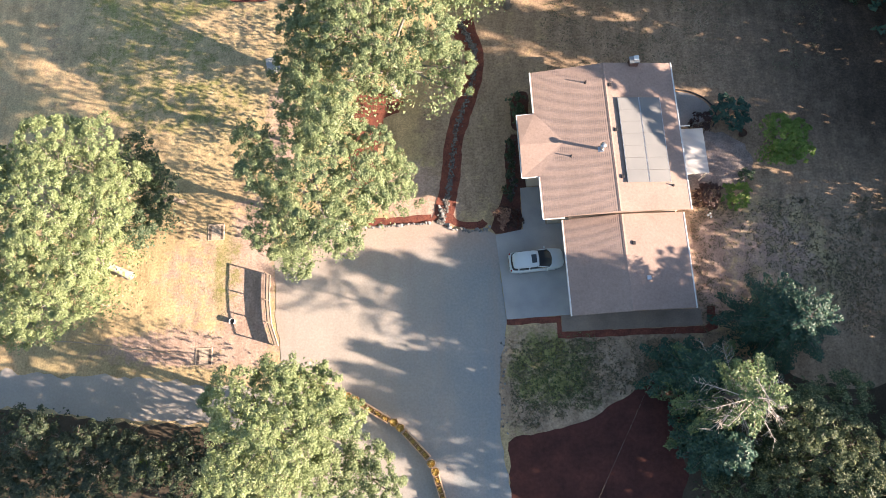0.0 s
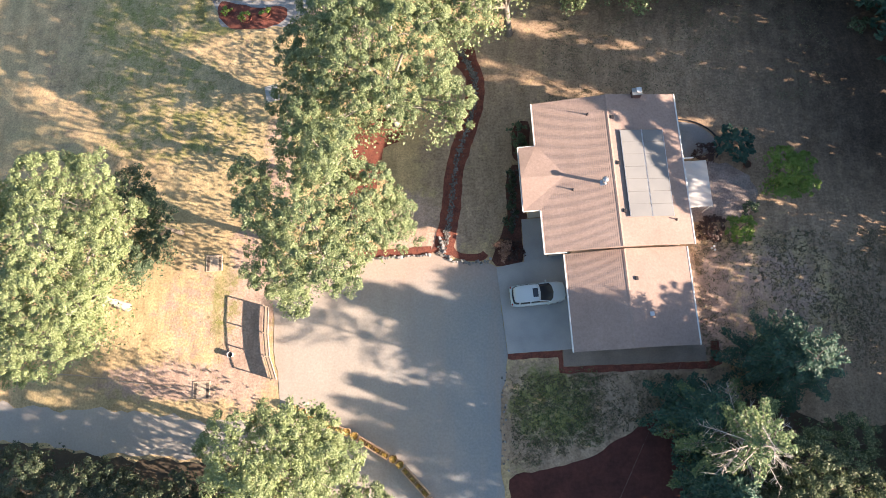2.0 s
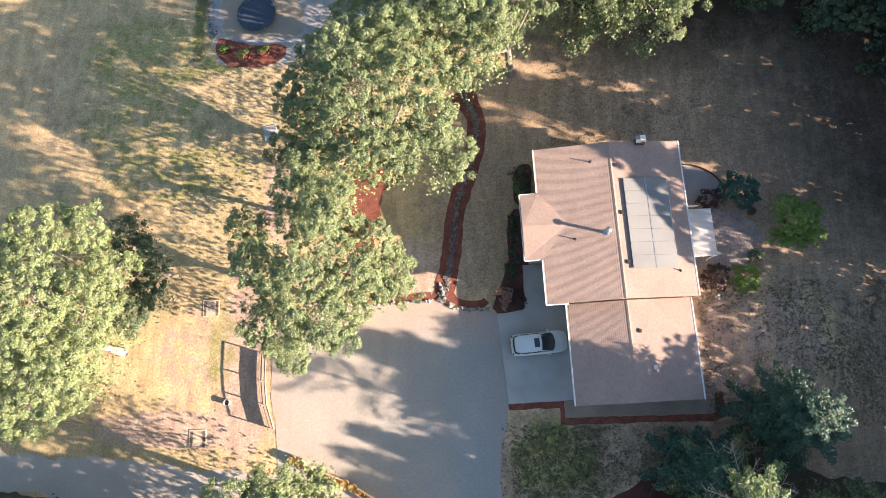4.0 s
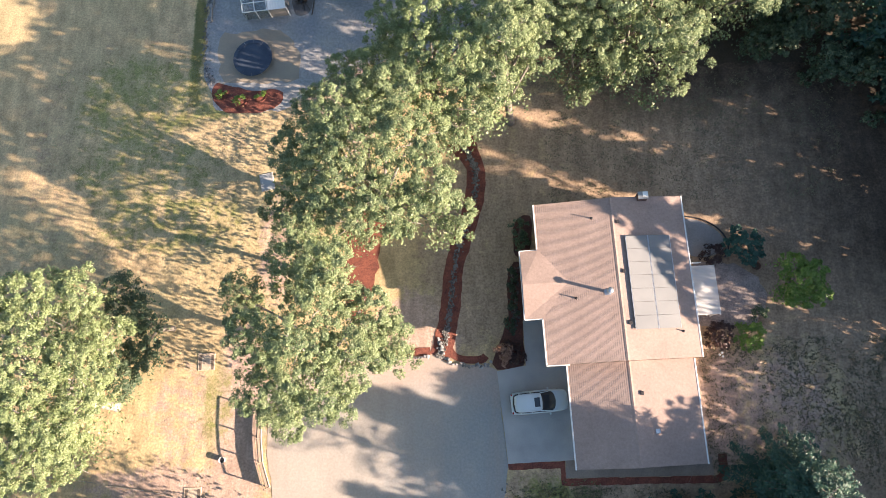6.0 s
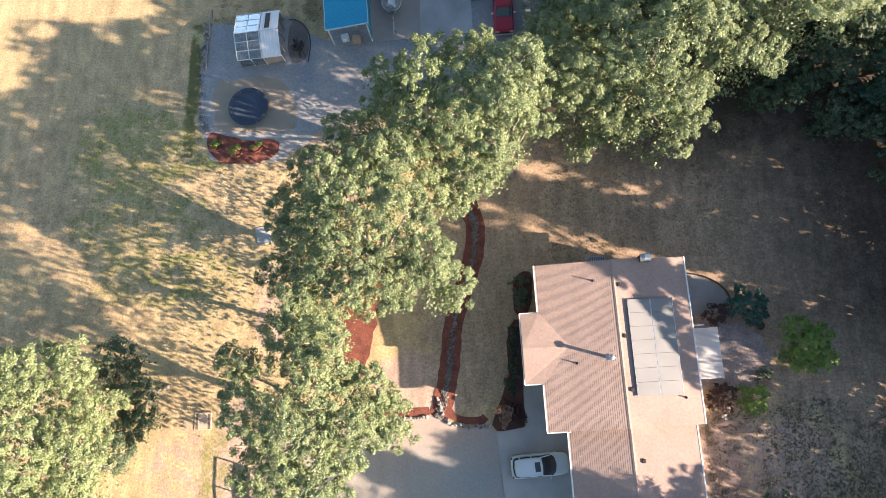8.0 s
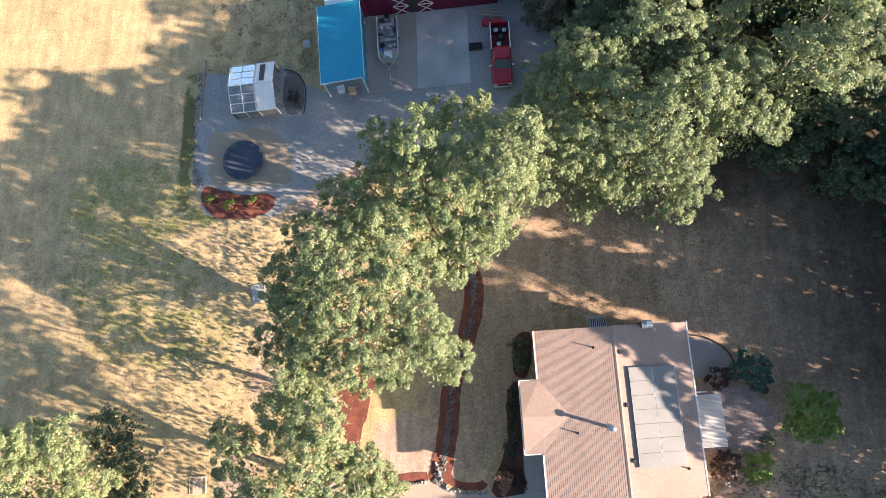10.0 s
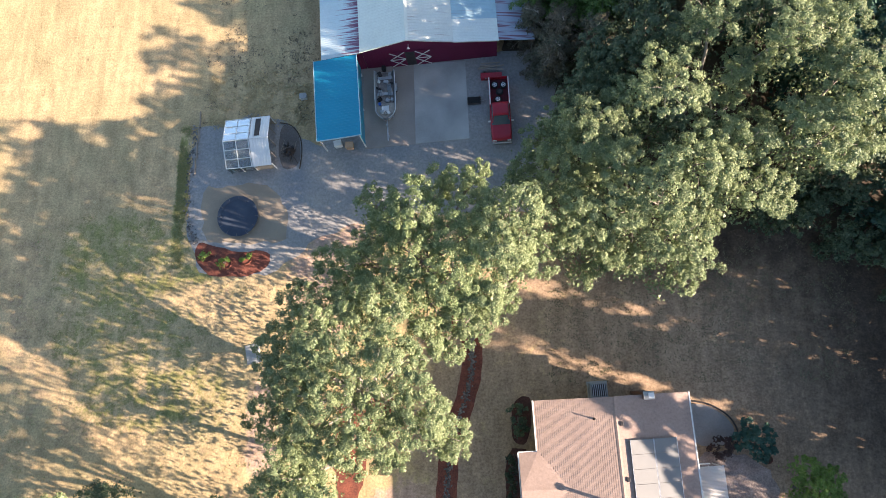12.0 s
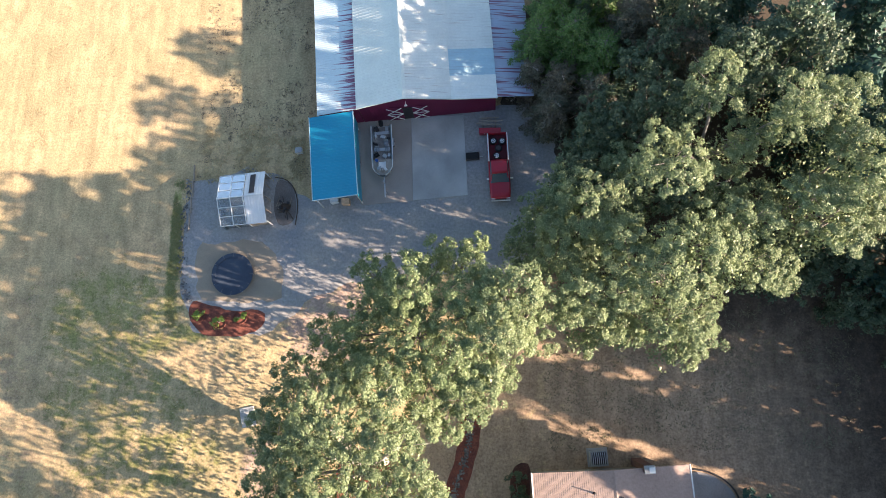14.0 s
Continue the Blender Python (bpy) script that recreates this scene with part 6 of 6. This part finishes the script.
for sy in (-1, 1):
    part("bed_side", Shape().box((-1.75, sy * 0.88, 0.82), (2.75, 0.14, 0.78), 0, 0.04), RED, truck)
    part("bed_rail", Shape().box((-1.75, sy * 0.88, 1.225), (2.7, 0.1, 0.035), 0, 0.01), WHITE, truck, "white bed rail cap")
    part("pillar", Shape().loft([[(1.5, sy * 0.82, 1.1), (1.5, sy * 0.75, 1.1), (1.4, sy * 0.75, 1.14), (1.4, sy * 0.82, 1.14)], [(0.92, sy * 0.71, 1.72), (0.92, sy * 0.64, 1.72), (0.8, sy * 0.64, 1.74), (0.8, sy * 0.71, 1.74)]]), RED, truck)
    part("mirror", Shape().box((1.25, sy * 1.06, 1.15), (0.12, 0.24, 0.2), 0, 0.03), WHITE, truck)
    part("headlight", Shape().box((3.0, sy * 0.66, 0.8), (0.12, 0.36, 0.18), 0, 0.03), LAMPCLEAR, truck)
    for x in (-2.0, 2.05):
        wheel(truck, x, sy * 0.82, 0.38, 0.26)
part("tailgate", Shape().box((-3.12, 0, 0.86), (0.08, 1.62, 0.62), 0, 0.03), RED, truck)
part("grille", Shape().box((3.06, 0, 0.74), (0.06, 1.0, 0.2), 0, 0.02), DARK, truck)
part("bumper", Shape().box((3.1, 0, 0.5), (0.14, 1.75, 0.2), 0, 0.04), STEEL, truck)
part("bumper", Shape().box((-3.2, 0, 0.55), (0.1, 1.6, 0.16), 0, 0.03), STEEL, truck)
for i, (a, b, rim) in enumerate(((-2.45, -0.38, 1), (-2.4, 0.42, 1), (-1.75, 0.05, 0), (-1.0, -0.15, 1))):
    p = truck.matrix_world @ Vector((a, b, 0.76))
    lw = thing("loose_wheel", pose(p.x, p.y, p.z), "loose tyre with pale spoked rim in a truck bed" if rim else "loose black tyre in a truck bed", "wheel", "loose wheels in the truck")
    part("tyre", Shape().tube([(0, 0, 0), (0, 0, 0.05), (0, 0, 0.18), (0, 0, 0.23)], [0.29, 0.34, 0.34, 0.29], 20), RUBBER, lw, smooth=True)
    part("rim", Shape().tube([(0, 0, 0.1), (0, 0, 0.236)], [0.21, 0.21], 18), ALLOY if rim else DARK, lw)
    for k in range(5):
        an = 2 * math.pi * k / 5
        part("spoke_gap", Shape().box((0.12 * math.cos(an), 0.12 * math.sin(an), 0.238), (0.1, 0.07, 0.012), math.degrees(an)), DARK, lw)
tb = thing("tool_box", pose(1.0, 44.2, 0.02, 0, 0, -1), "long red metal tool chest behind a truck", "tool box")
part("chest", Shape().box((0, 0, 0.3), (1.95, 0.5, 0.55), 0, 0.03), RED, tb)
part("lid", Shape().box((0, 0, 0.6), (2.0, 0.54, 0.06), 0, 0.02), RED, tb)
part("latch", Shape().box((0.5, -0.27, 0.5), (0.12, 0.03, 0.1)), STEEL, tb)
part("latch", Shape().box((-0.5, -0.27, 0.5), (0.12, 0.03, 0.1)), STEEL, tb)
lr = thing("lumber_rack", pose(0.95, 45.15, 0.02, 0, 0, -1), "low trestles stacked with pale boards", "lumber")
for k, (y, z) in enumerate(((-0.32, 0.62), (0.02, 0.62), (0.3, 0.6), (-0.1, 0.66))):
    part("board", Shape().box((0.1 * (k % 2), y, z), (2.4 - 0.3 * (k % 3), 0.12, 0.04), 3 * (k - 1)), GREYWOOD, lr)
for sx in (-0.6, 0.6):
    for sy in (-0.35, 0.35):
        part("leg", Shape().box((sx, sy, 0.28), (0.06, 0.06, 0.6), tilt=Euler((0.25 * (1 if sy > 0 else -1), 0, 0)).to_matrix().to_4x4()), GREYWOOD, lr)
    part("crossbar", Shape().box((sx, 0, 0.56), (0.06, 0.8, 0.07)), GREYWOOD, lr)
cg = thing("cargo_carrier", pose(-0.65, 41.9, 0.02, 0, 0, 2), "dark flat cargo carrier beside the apron", "cargo carrier")
part("tray", Shape().box((0, 0, 0.16), (1.25, 0.72, 0.28), 0, 0.06), DARK, cg)
part("lid", Shape().box((0, 0, 0.32), (1.15, 0.62, 0.06), 0, 0.03), RUBBER, cg)
part("tongue", Shape().tube([(0.6, 0, 0.15), (0.95, -0.05, 0.12)], [0.03, 0.03], 6), STEEL, cg)

# boat on its trailer
boat = thing("boat", pose(-8.95, 42.4, 0.09, 0, 0, -87), "open aluminium fishing boat full of gear", "boat")
ALU = mat("worn_aluminium", (0.5, 0.52, 0.53), (0.4, 0.42, 0.43), 1.5, 14, 0.45, 0.05, 0.6, 0.12)
st = ((-2.5, 0.95, 0.62), (-1.0, 0.98, 0.6), (0.7, 0.97, 0.6), (1.65, 0.93, 0.62), (2.1, 0.7, 0.7), (2.45, 0.24, 0.8))
part("hull", Shape().loft([[(x, -w, 1.15 + 0.1 * (x > 1)), (x, -w * 0.86, 0.75), (x, -w * 0.4, zk), (x, w * 0.4, zk), (x, w * 0.86, 0.75), (x, w, 1.15 + 0.1 * (x > 1)), (x, w * 0.92, 1.15 + 0.1 * (x > 1)), (x, w * 0.75, zk + 0.12), (x, -w * 0.75, zk + 0.12), (x, -w * 0.92, 1.15 + 0.1 * (x > 1))] for x, w, zk in st]), ALU, boat)
for sy in (-1, 1):
    part("gunwale", Shape().tube([(x, sy * w, 1.18 + 0.1 * (x > 1)) for x, w, _ in st], [0.035] * 6, 6), WHITE, boat)
part("bow_deck", Shape().add([(0.9, -0.86, 1.1), (0.9, 0.86, 1.1), (1.7, 0.84, 1.16), (2.38, 0.2, 1.22), (2.38, -0.2, 1.22), (1.7, -0.84, 1.16), (0.9, -0.86, 1.03), (0.9, 0.86, 1.03)], [(0, 1, 2, 3, 4, 5), (0, 6, 7, 1)]), mat("tan_boat_carpet", (0.42, 0.37, 0.31), (0.34, 0.3, 0.25), 2, 16, 0.95, 0.2), boat, "tan carpeted bow deck")
for x in (-1.75, -0.15):
    part("thwart", Shape().box((x, 0, 0.98), (0.3, 1.5, 0.06), 0, 0.01), ALU, boat)
for x, y in ((-0.7, 0.42), (-0.15, -0.45), (-0.1, 0.5)):
    sfx = part("seat", Shape().box((x, y, 1.06), (0.42, 0.42, 0.1), 0, 0.04), mat("grey_vinyl", (0.3, 0.32, 0.34), (0.25, 0.27, 0.29), 2, 14, 0.6, 0.1) if x == -0.7 else bpy.data.materials["grey_vinyl"], boat)
    part("seat_back", Shape().box((x - 0.2, y, 1.24), (0.08, 0.42, 0.32), 0, 0.03), bpy.data.materials["grey_vinyl"], sfx)
mo = part("outboard_motor", Shape().box((-2.62, 0, 1.2), (0.5, 0.4, 0.5), 0, 0.09), RUBBER, boat, "black outboard motor")
part("shaft", Shape().box((-2.75, 0, 0.7), (0.16, 0.1, 0.7)), RUBBER, mo)
part("tarp", Shape().loft([[(1.15 + dx, 0.35 * math.cos(a) + 0.1 * math.sin(3 * a), 1.2 + h + 0.05 * math.cos(2 * a)) for a in (0, 0.8, 1.6, 2.4, 3.1, 3.9, 4.7, 5.5)] for dx, h in ((0.0, 0.0), (0.2, 0.12), (0.5, 0.14), (0.8, 0.02))]), WHITE, boat, "crumpled white tarpaulin")
part("bucket", Shape().tube([(1.0, -0.5, 1.1), (1.0, -0.5, 1.4)], [0.12, 0.15], 12), mat("blue_plastic", (0.03, 0.12, 0.4), (0.03, 0.1, 0.35), 2, 10, 0.4, 0), boat, "blue plastic pail")
part("deck_floor", Shape().box((-0.75, 0, 0.78), (3.3, 1.5, 0.04)), mat("grey_brown_boat_floor", (0.32, 0.28, 0.25), (0.2, 0.18, 0.17), 2, 12, 0.9, 0.3, grain=0.4), boat)
for k, (x, y, w, d) in enumerate(((-2.15, 0.5, 0.42, 0.3), (-2.2, -0.45, 0.5, 0.34), (-1.5, -0.6, 0.3, 0.24), (-1.4, 0.1, 0.46, 0.3), (-1.2, 0.62, 0.3, 0.2), (0.35, -0.55, 0.44, 0.34), (0.5, 0.2, 0.34, 0.4), (0.45, 0.62, 0.3, 0.26), (1.75, -0.3, 0.3, 0.4), (1.85, 0.25, 0.36, 0.24), (-0.75, -0.62, 0.5, 0.16))):
    part("gear_box", Shape().box((x, y, (1.24 if x > 1 else 0.92)), (w, d, 0.2 + 0.03 * (k % 3)), 24 * k, 0.03), (ALU, DARK, WHITE, STEEL, DARK, RUBBER, ALU, STEEL, ALU, WHITE, DARK)[k], boat)
for y0, y1 in ((0.75, 0.6), (-0.72, -0.55)):
    part("fishing_rod", Shape().tube([(-2.3, y0, 1.0), (-0.4, y1, 1.2), (0.8, y1 * 0.8, 1.32)], [0.02, 0.014, 0.006], 5), DARK, boat)
part("rope", Shape().tube([(2.0 + 0.22 * math.cos(a), 0.12 * math.sin(a), 1.26 + 0.004 * k) for k, a in enumerate([j * 0.7 for j in range(26)])], [0.02] * 26, 5), GREYWOOD, boat)
trailer = thing("boat_trailer", pose(-8.95, 42.4, 0.09, 0, 0, -87), "galvanised trailer under a boat", "trailer")
for sy in (-0.6, 0.6):
    part("beam", Shape().box((-0.3, sy, 0.42), (4.6, 0.08, 0.1)), STEEL, trailer)
    wheel(trailer, -0.9, sy * 1.62, 0.28, 0.18)
    part("fender", Shape().box((-0.9, sy * 1.62, 0.62), (0.8, 0.24, 0.04), 0, 0.015), STEEL, trailer)
part("axle", Shape().box((-0.9, 0, 0.3), (0.08, 1.95, 0.08)), STEEL, trailer)
part("tongue", Shape().loft([[(1.9, -0.05, 0.38), (1.9, 0.05, 0.38), (1.9, 0.05, 0.48), (1.9, -0.05, 0.48)], [(4.3, -0.05, 0.36), (4.3, 0.05, 0.36), (4.3, 0.05, 0.46), (4.3, -0.05, 0.46)]]), STEEL, trailer)
part("jack", Shape().tube([(3.9, 0.12, 0.0), (3.9, 0.12, 0.7)], [0.04, 0.04], 8), STEEL, trailer)
part("winch_post", Shape().box((2.95, 0, 0.75), (0.1, 0.12, 0.7)), STEEL, trailer)

# ---- greenhouse, trampoline, yard things ----
gh = thing("greenhouse", pose(-21.75, 38.05, 0.02, 0, 0, 4.5), "white-framed greenhouse half glazed, half white sheeting", "greenhouse")
PANE = bpy.data.materials.new("greenhouse_pane")
PANE.use_nodes = True
pb = PANE.node_tree.nodes["Principled BSDF"]
pb.inputs["Base Color"].default_value = (0.6, 0.66, 0.68, 1)
pb.inputs["Roughness"].default_value = 0.25
pb.inputs["Transmission Weight"].default_value = 0.8
GX, GY, GE, GR = 2.15, 2.4, 1.45, 2.25
for sy in (-1, 1):
    def at_roof(x, f):
        return (x, sy * (0.02 + (GY - 0.02) * f), GR + (GE - GR) * f)
    for i in range(2):
        for j in range(3):
            x0, x1 = -GX + 0.06 + i * 1.2, -GX + 0.06 + (i + 1) * 1.2 - 0.08
            a, b, c, d = at_roof(x0, j / 3 + 0.02), at_roof(x1, j / 3 + 0.02), at_roof(x1, (j + 1) / 3 - 0.02), at_roof(x0, (j + 1) / 3 - 0.02)
            up = [(p[0], p[1], p[2] + 0.012) for p in (a, b, c, d)]
            part("pane", Shape().add([a, b, c, d] + up, [(0, 1, 2, 3), (7, 6, 5, 4), (0, 4, 5, 1), (1, 5, 6, 2), (2, 6, 7, 3), (3, 7, 4, 0)]), PANE, gh)
    for i in range(3):
        x = -GX + 0.02 + i * 1.2
        a, b = at_roof(x, 0), at_roof(x, 1)
        part("bar", Shape().tube([(a[0], a[1], a[2] + 0.02), (b[0], b[1], b[2] + 0.02)], [0.045, 0.045], 4), WHITE, gh)
    for j in range(4):
        a, b = at_roof(-GX, j / 3), at_roof(0.36, j / 3)
        part("bar", Shape().tube([(a[0], a[1], a[2] + 0.02), (b[0], b[1], b[2] + 0.02)], [0.04, 0.04], 4), WHITE, gh)
    n = 14
    v = []
    for k in range(n + 1):
        x = 0.36 + (GX - 0.36) * k / n
        h = 0.02 * (k % 2)
        a, b = at_roof(x, 0), at_roof(x, 1.02)
        v += [(a[0], a[1], a[2] + 0.02 + h), (b[0], b[1], b[2] + 0.02 + h)]
    part("roof_sheet", Shape().add(v, [(2 * k, 2 * k + 2, 2 * k + 3, 2 * k + 1) if sy < 0 else (2 * k + 1, 2 * k + 3, 2 * k + 2, 2 * k) for k in range(n)]), WHITE, gh)
part("roof_vent", Shape().loft([[(0.82, 0.25, GR - 0.03), (1.3, 0.25, GR - 0.03), (1.3, 0.25, GR), (0.82, 0.25, GR)], [(0.82, 2.2, GE + 0.13), (1.3, 2.2, GE + 0.13), (1.3, 2.2, GE + 0.16), (0.82, 2.2, GE + 0.16)]]), DARK, gh, "dark open roof vent")
part("ridge_bar", Shape().tube([(-GX, 0, GR + 0.03), (GX, 0, GR + 0.03)], [0.05, 0.05], 6), WHITE, gh)
part("end_wall", Shape().slab([(-GX, -GY), (-GX + 0.04, -GY), (-GX + 0.04, GY), (-GX, GY)], 0, GE), PANE, gh)
for y in (-1.2, 0, 1.2):
    part("stud", Shape().box((GX - 0.04, y, 0.9), (0.07, 0.07, 1.8)), GREYWOOD, gh)
for sy in (-1, 1):
    part("side_wall", Shape().box((-0.9, sy * (GY - 0.16), 0.72), (2.4, 0.05, 1.44)), PANE, gh)
    part("side_wall", Shape().box((1.22, sy * (GY - 0.16), 0.72), (1.78, 0.05, 1.44)), GREYWOOD, gh)
    for x in (-GX, -0.9, 0.33, GX):
        part("post", Shape().box((x, sy * (GY - 0.1), 0.72), (0.08, 0.08, 1.44)), WHITE, gh)
part("floor", Shape().box((0, 0, 0.02), (4.1, 4.6, 0.04)), YARD, gh)
for y in (-1.7, 1.7):
    part("bench", Shape().box((-0.9, y, 0.75), (2.2, 0.9, 0.06)), GREYWOOD, gh)
heap = thing("compost_heap", pose(-18.2, 37.6, 0), "dark heap of compost and old pots", "compost heap")
rs = np.random.default_rng(5)
part("mound", Shape().hull([Vector(((0.5 + 0.08 * math.sin(3 * a)) * math.cos(a) * r, (0.42 + 0.07 * math.cos(2 * a)) * math.sin(a) * r, 0.3 * (1.1 - r))) for a in np.arange(0, 6.28, 0.5) for r in (0.35, 0.7, 1.0)]), SOIL, heap)
for k in range(5):
    x, y = rs.uniform(-0.5, 0.5, 2)
    part("pot", Shape().tube([(x, y, 0.1), (x, y, 0.38)], [0.09, 0.13], 10), DARK, heap)
for k in range(16):
    x, y, a = rs.uniform(-0.8, 0.7), rs.uniform(-0.9, 0.8), rs.uniform(0, 3.1)
    ln = rs.uniform(0.25, 0.6)
    part("stick", Shape().tube([(x - ln * math.cos(a), y - ln * math.sin(a), 0.12), (x, y, 0.24), (x + ln * math.cos(a + 0.3), y + ln * math.sin(a + 0.3), 0.1)], [0.035, 0.03, 0.02], 5), (SOIL, GREYWOOD, DARK)[k % 3], heap)
bd = thing("garden_border", pose(0, 0, 0), "dark curved timber border of a garden bed", "edging")
part("strip", Shape().tube([(x, y, 0.1) for x, y in smooth_line([(-19.3, 40.5), (-18.2, 40.3), (-17.3, 39.2), (-17.0, 37.6), (-17.2, 35.8)])], [0.05] * 18, 6), SOIL, bd)
patch("garden_soil", smooth_ring([(-19.4, 40.4), (-18.2, 40.2), (-17.3, 39.1), (-17.1, 36), (-19.2, 35.6)]), 0.032, mat("old_garden_soil", (0.2, 0.17, 0.15), (0.14, 0.12, 0.105), 0.6, 8, 0.95, 0.4), "dark garden soil beside the greenhouse", "planting bed", 0.1, 31, 0.4)
wf = thing("edging_fence", pose(0, 0, 0), "low pale edging boards along the yard", "edging")
for k in range(4):
    part("board", Shape().box((-27.25 - 0.06 * k, 41.2 - 1.6 * k, 0.12), (0.07, 1.55, 0.24), 3), GREYWOOD, wf)

tr = thing("trampoline", pose(-22.82, 31.27, 0.03), "round trampoline with dark blue mat on sand", "trampoline")
part("frame", Shape().tube([(1.88 * math.cos(a), 1.88 * math.sin(a), 0.32) for a in [k * 2 * math.pi / 32 for k in range(33)]], [0.035] * 33, 6), STEEL, tr)
NAVY = mat("dark_navy_mat", (0.062, 0.078, 0.105), (0.042, 0.054, 0.08), 1.2, 20, 0.7, 0.1, grain=0.2)
part("mat", Shape().tube([(0, 0, 0.315), (0, 0, 0.325)], [1.62, 1.62], 40), NAVY, tr)
for k in range(12):
    a0, a1 = 2 * math.pi * k / 12 + 0.01, 2 * math.pi * (k + 1) / 12 - 0.01
    m_ = (a0 + a1) / 2
    o = [(r * math.cos(a), r * math.sin(a)) for r, aa in ((1.58, (a0, m_, a1)), (1.95, (a1, m_, a0))) for a in aa]
    part("pad", Shape().slab(o, 0.34, 0.37), NAVY, tr)
for k in range(6):
    a = 2 * math.pi * k / 6
    part("leg", Shape().tube([(1.85 * math.cos(a), 1.85 * math.sin(a), 0.0), (1.88 * math.cos(a), 1.88 * math.sin(a), 0.32)], [0.03, 0.03], 6), STEEL, tr)
ac = thing("heat_pump", pose(9.25, 15.25, 0, 0, 0, 3), "grey outdoor heat pump unit on a slab", "heat pump")
part("slab", Shape().box((0, 0, 0.05), (1.7, 1.5, 0.1), 0, 0.02), CONCRETE, ac)
part("case", Shape().box((0, 0, 0.5), (1.4, 1.2, 0.8), 0, 0.04), mat("grey_enamel", (0.33, 0.34, 0.34), (0.28, 0.29, 0.29), 1, 12, 0.5, 0.05), ac)
part("grille", Shape().box((0, 0, 0.91), (1.15, 0.95, 0.03), 0, 0.01), DARK, ac)
for k in range(7):
    part("slat", Shape().box((-0.48 + 0.16 * k, 0, 0.935), (0.05, 0.9, 0.025)), STEEL, ac)
for k, (x, y) in enumerate(((-12.2, 37.9), (-13.3, 38.1))):
    bx = thing("storage_bin", pose(x - 0.2, y - 0.1, 0.02, 0, 0, 12 * k), "white lidded bin under the carport" if k else "brown wooden crate under the carport", "bin")
    part("shell", Shape().box((0, 0, 0.3), (0.7, 0.55, 0.6), 0, 0.04), WHITE if k else PLANK, bx)
    part("lid", Shape().box((0, 0, 0.62), (0.74, 0.6, 0.05), 0, 0.02), WHITE if k else PLANK, bx)
wb = thing("utility_box", pose(-17.05, 43.0, 0, 0, 0, 6), "pale grey utility box in dry grass", "utility box")
part("case", Shape().box((0, 0, 0.25), (0.62, 0.5, 0.5), 0, 0.03), WHITE, wb)
part("lid", Shape().box((0, 0, 0.52), (0.68, 0.56, 0.05), 0, 0.02), CONCRETE, wb)
pot = thing("planter_pot", pose(22.4, 9.75, 0), "dark round clay pot with a rim by the patio", "pot")
part("shell", Shape().tube([(0, 0, 0.0), (0, 0, 0.4), (0, 0, 0.46)], [0.22, 0.32, 0.36], 16, False), mat("dark_clay", (0.16, 0.07, 0.05), (0.12, 0.05, 0.04), 2, 12, 0.8, 0.1), pot, smooth=True)
part("soil", Shape().tube([(0, 0, 0.02), (0, 0, 0.36)], [0.21, 0.31], 14), SOIL, pot)
for x, y in ((18.75, 2.35), (19.0, 2.2), (18.95, 2.5)):
    ln = thing("garden_light", pose(x, y, 0), "small white garden light on bare soil", "garden light", "garden lights")
    part("cap", Shape().tube([(0, 0, 0.22), (0, 0, 0.26), (0, 0, 0.3)], [0.1, 0.1, 0.02], 10), WHITE, ln)
    part("stake", Shape().tube([(0, 0, 0), (0, 0, 0.23)], [0.02, 0.02], 6), STEEL, ln)
slab = thing("stone_slab", pose(-20.75, 18.6, 0, 0, 0, 12), "flat grey concrete slab in the grass under an oak", "slab")
part("top", Shape().box((0, 0, 0.04), (1.3, 1.7, 0.12), 0, 0.04), OLDCON, slab)
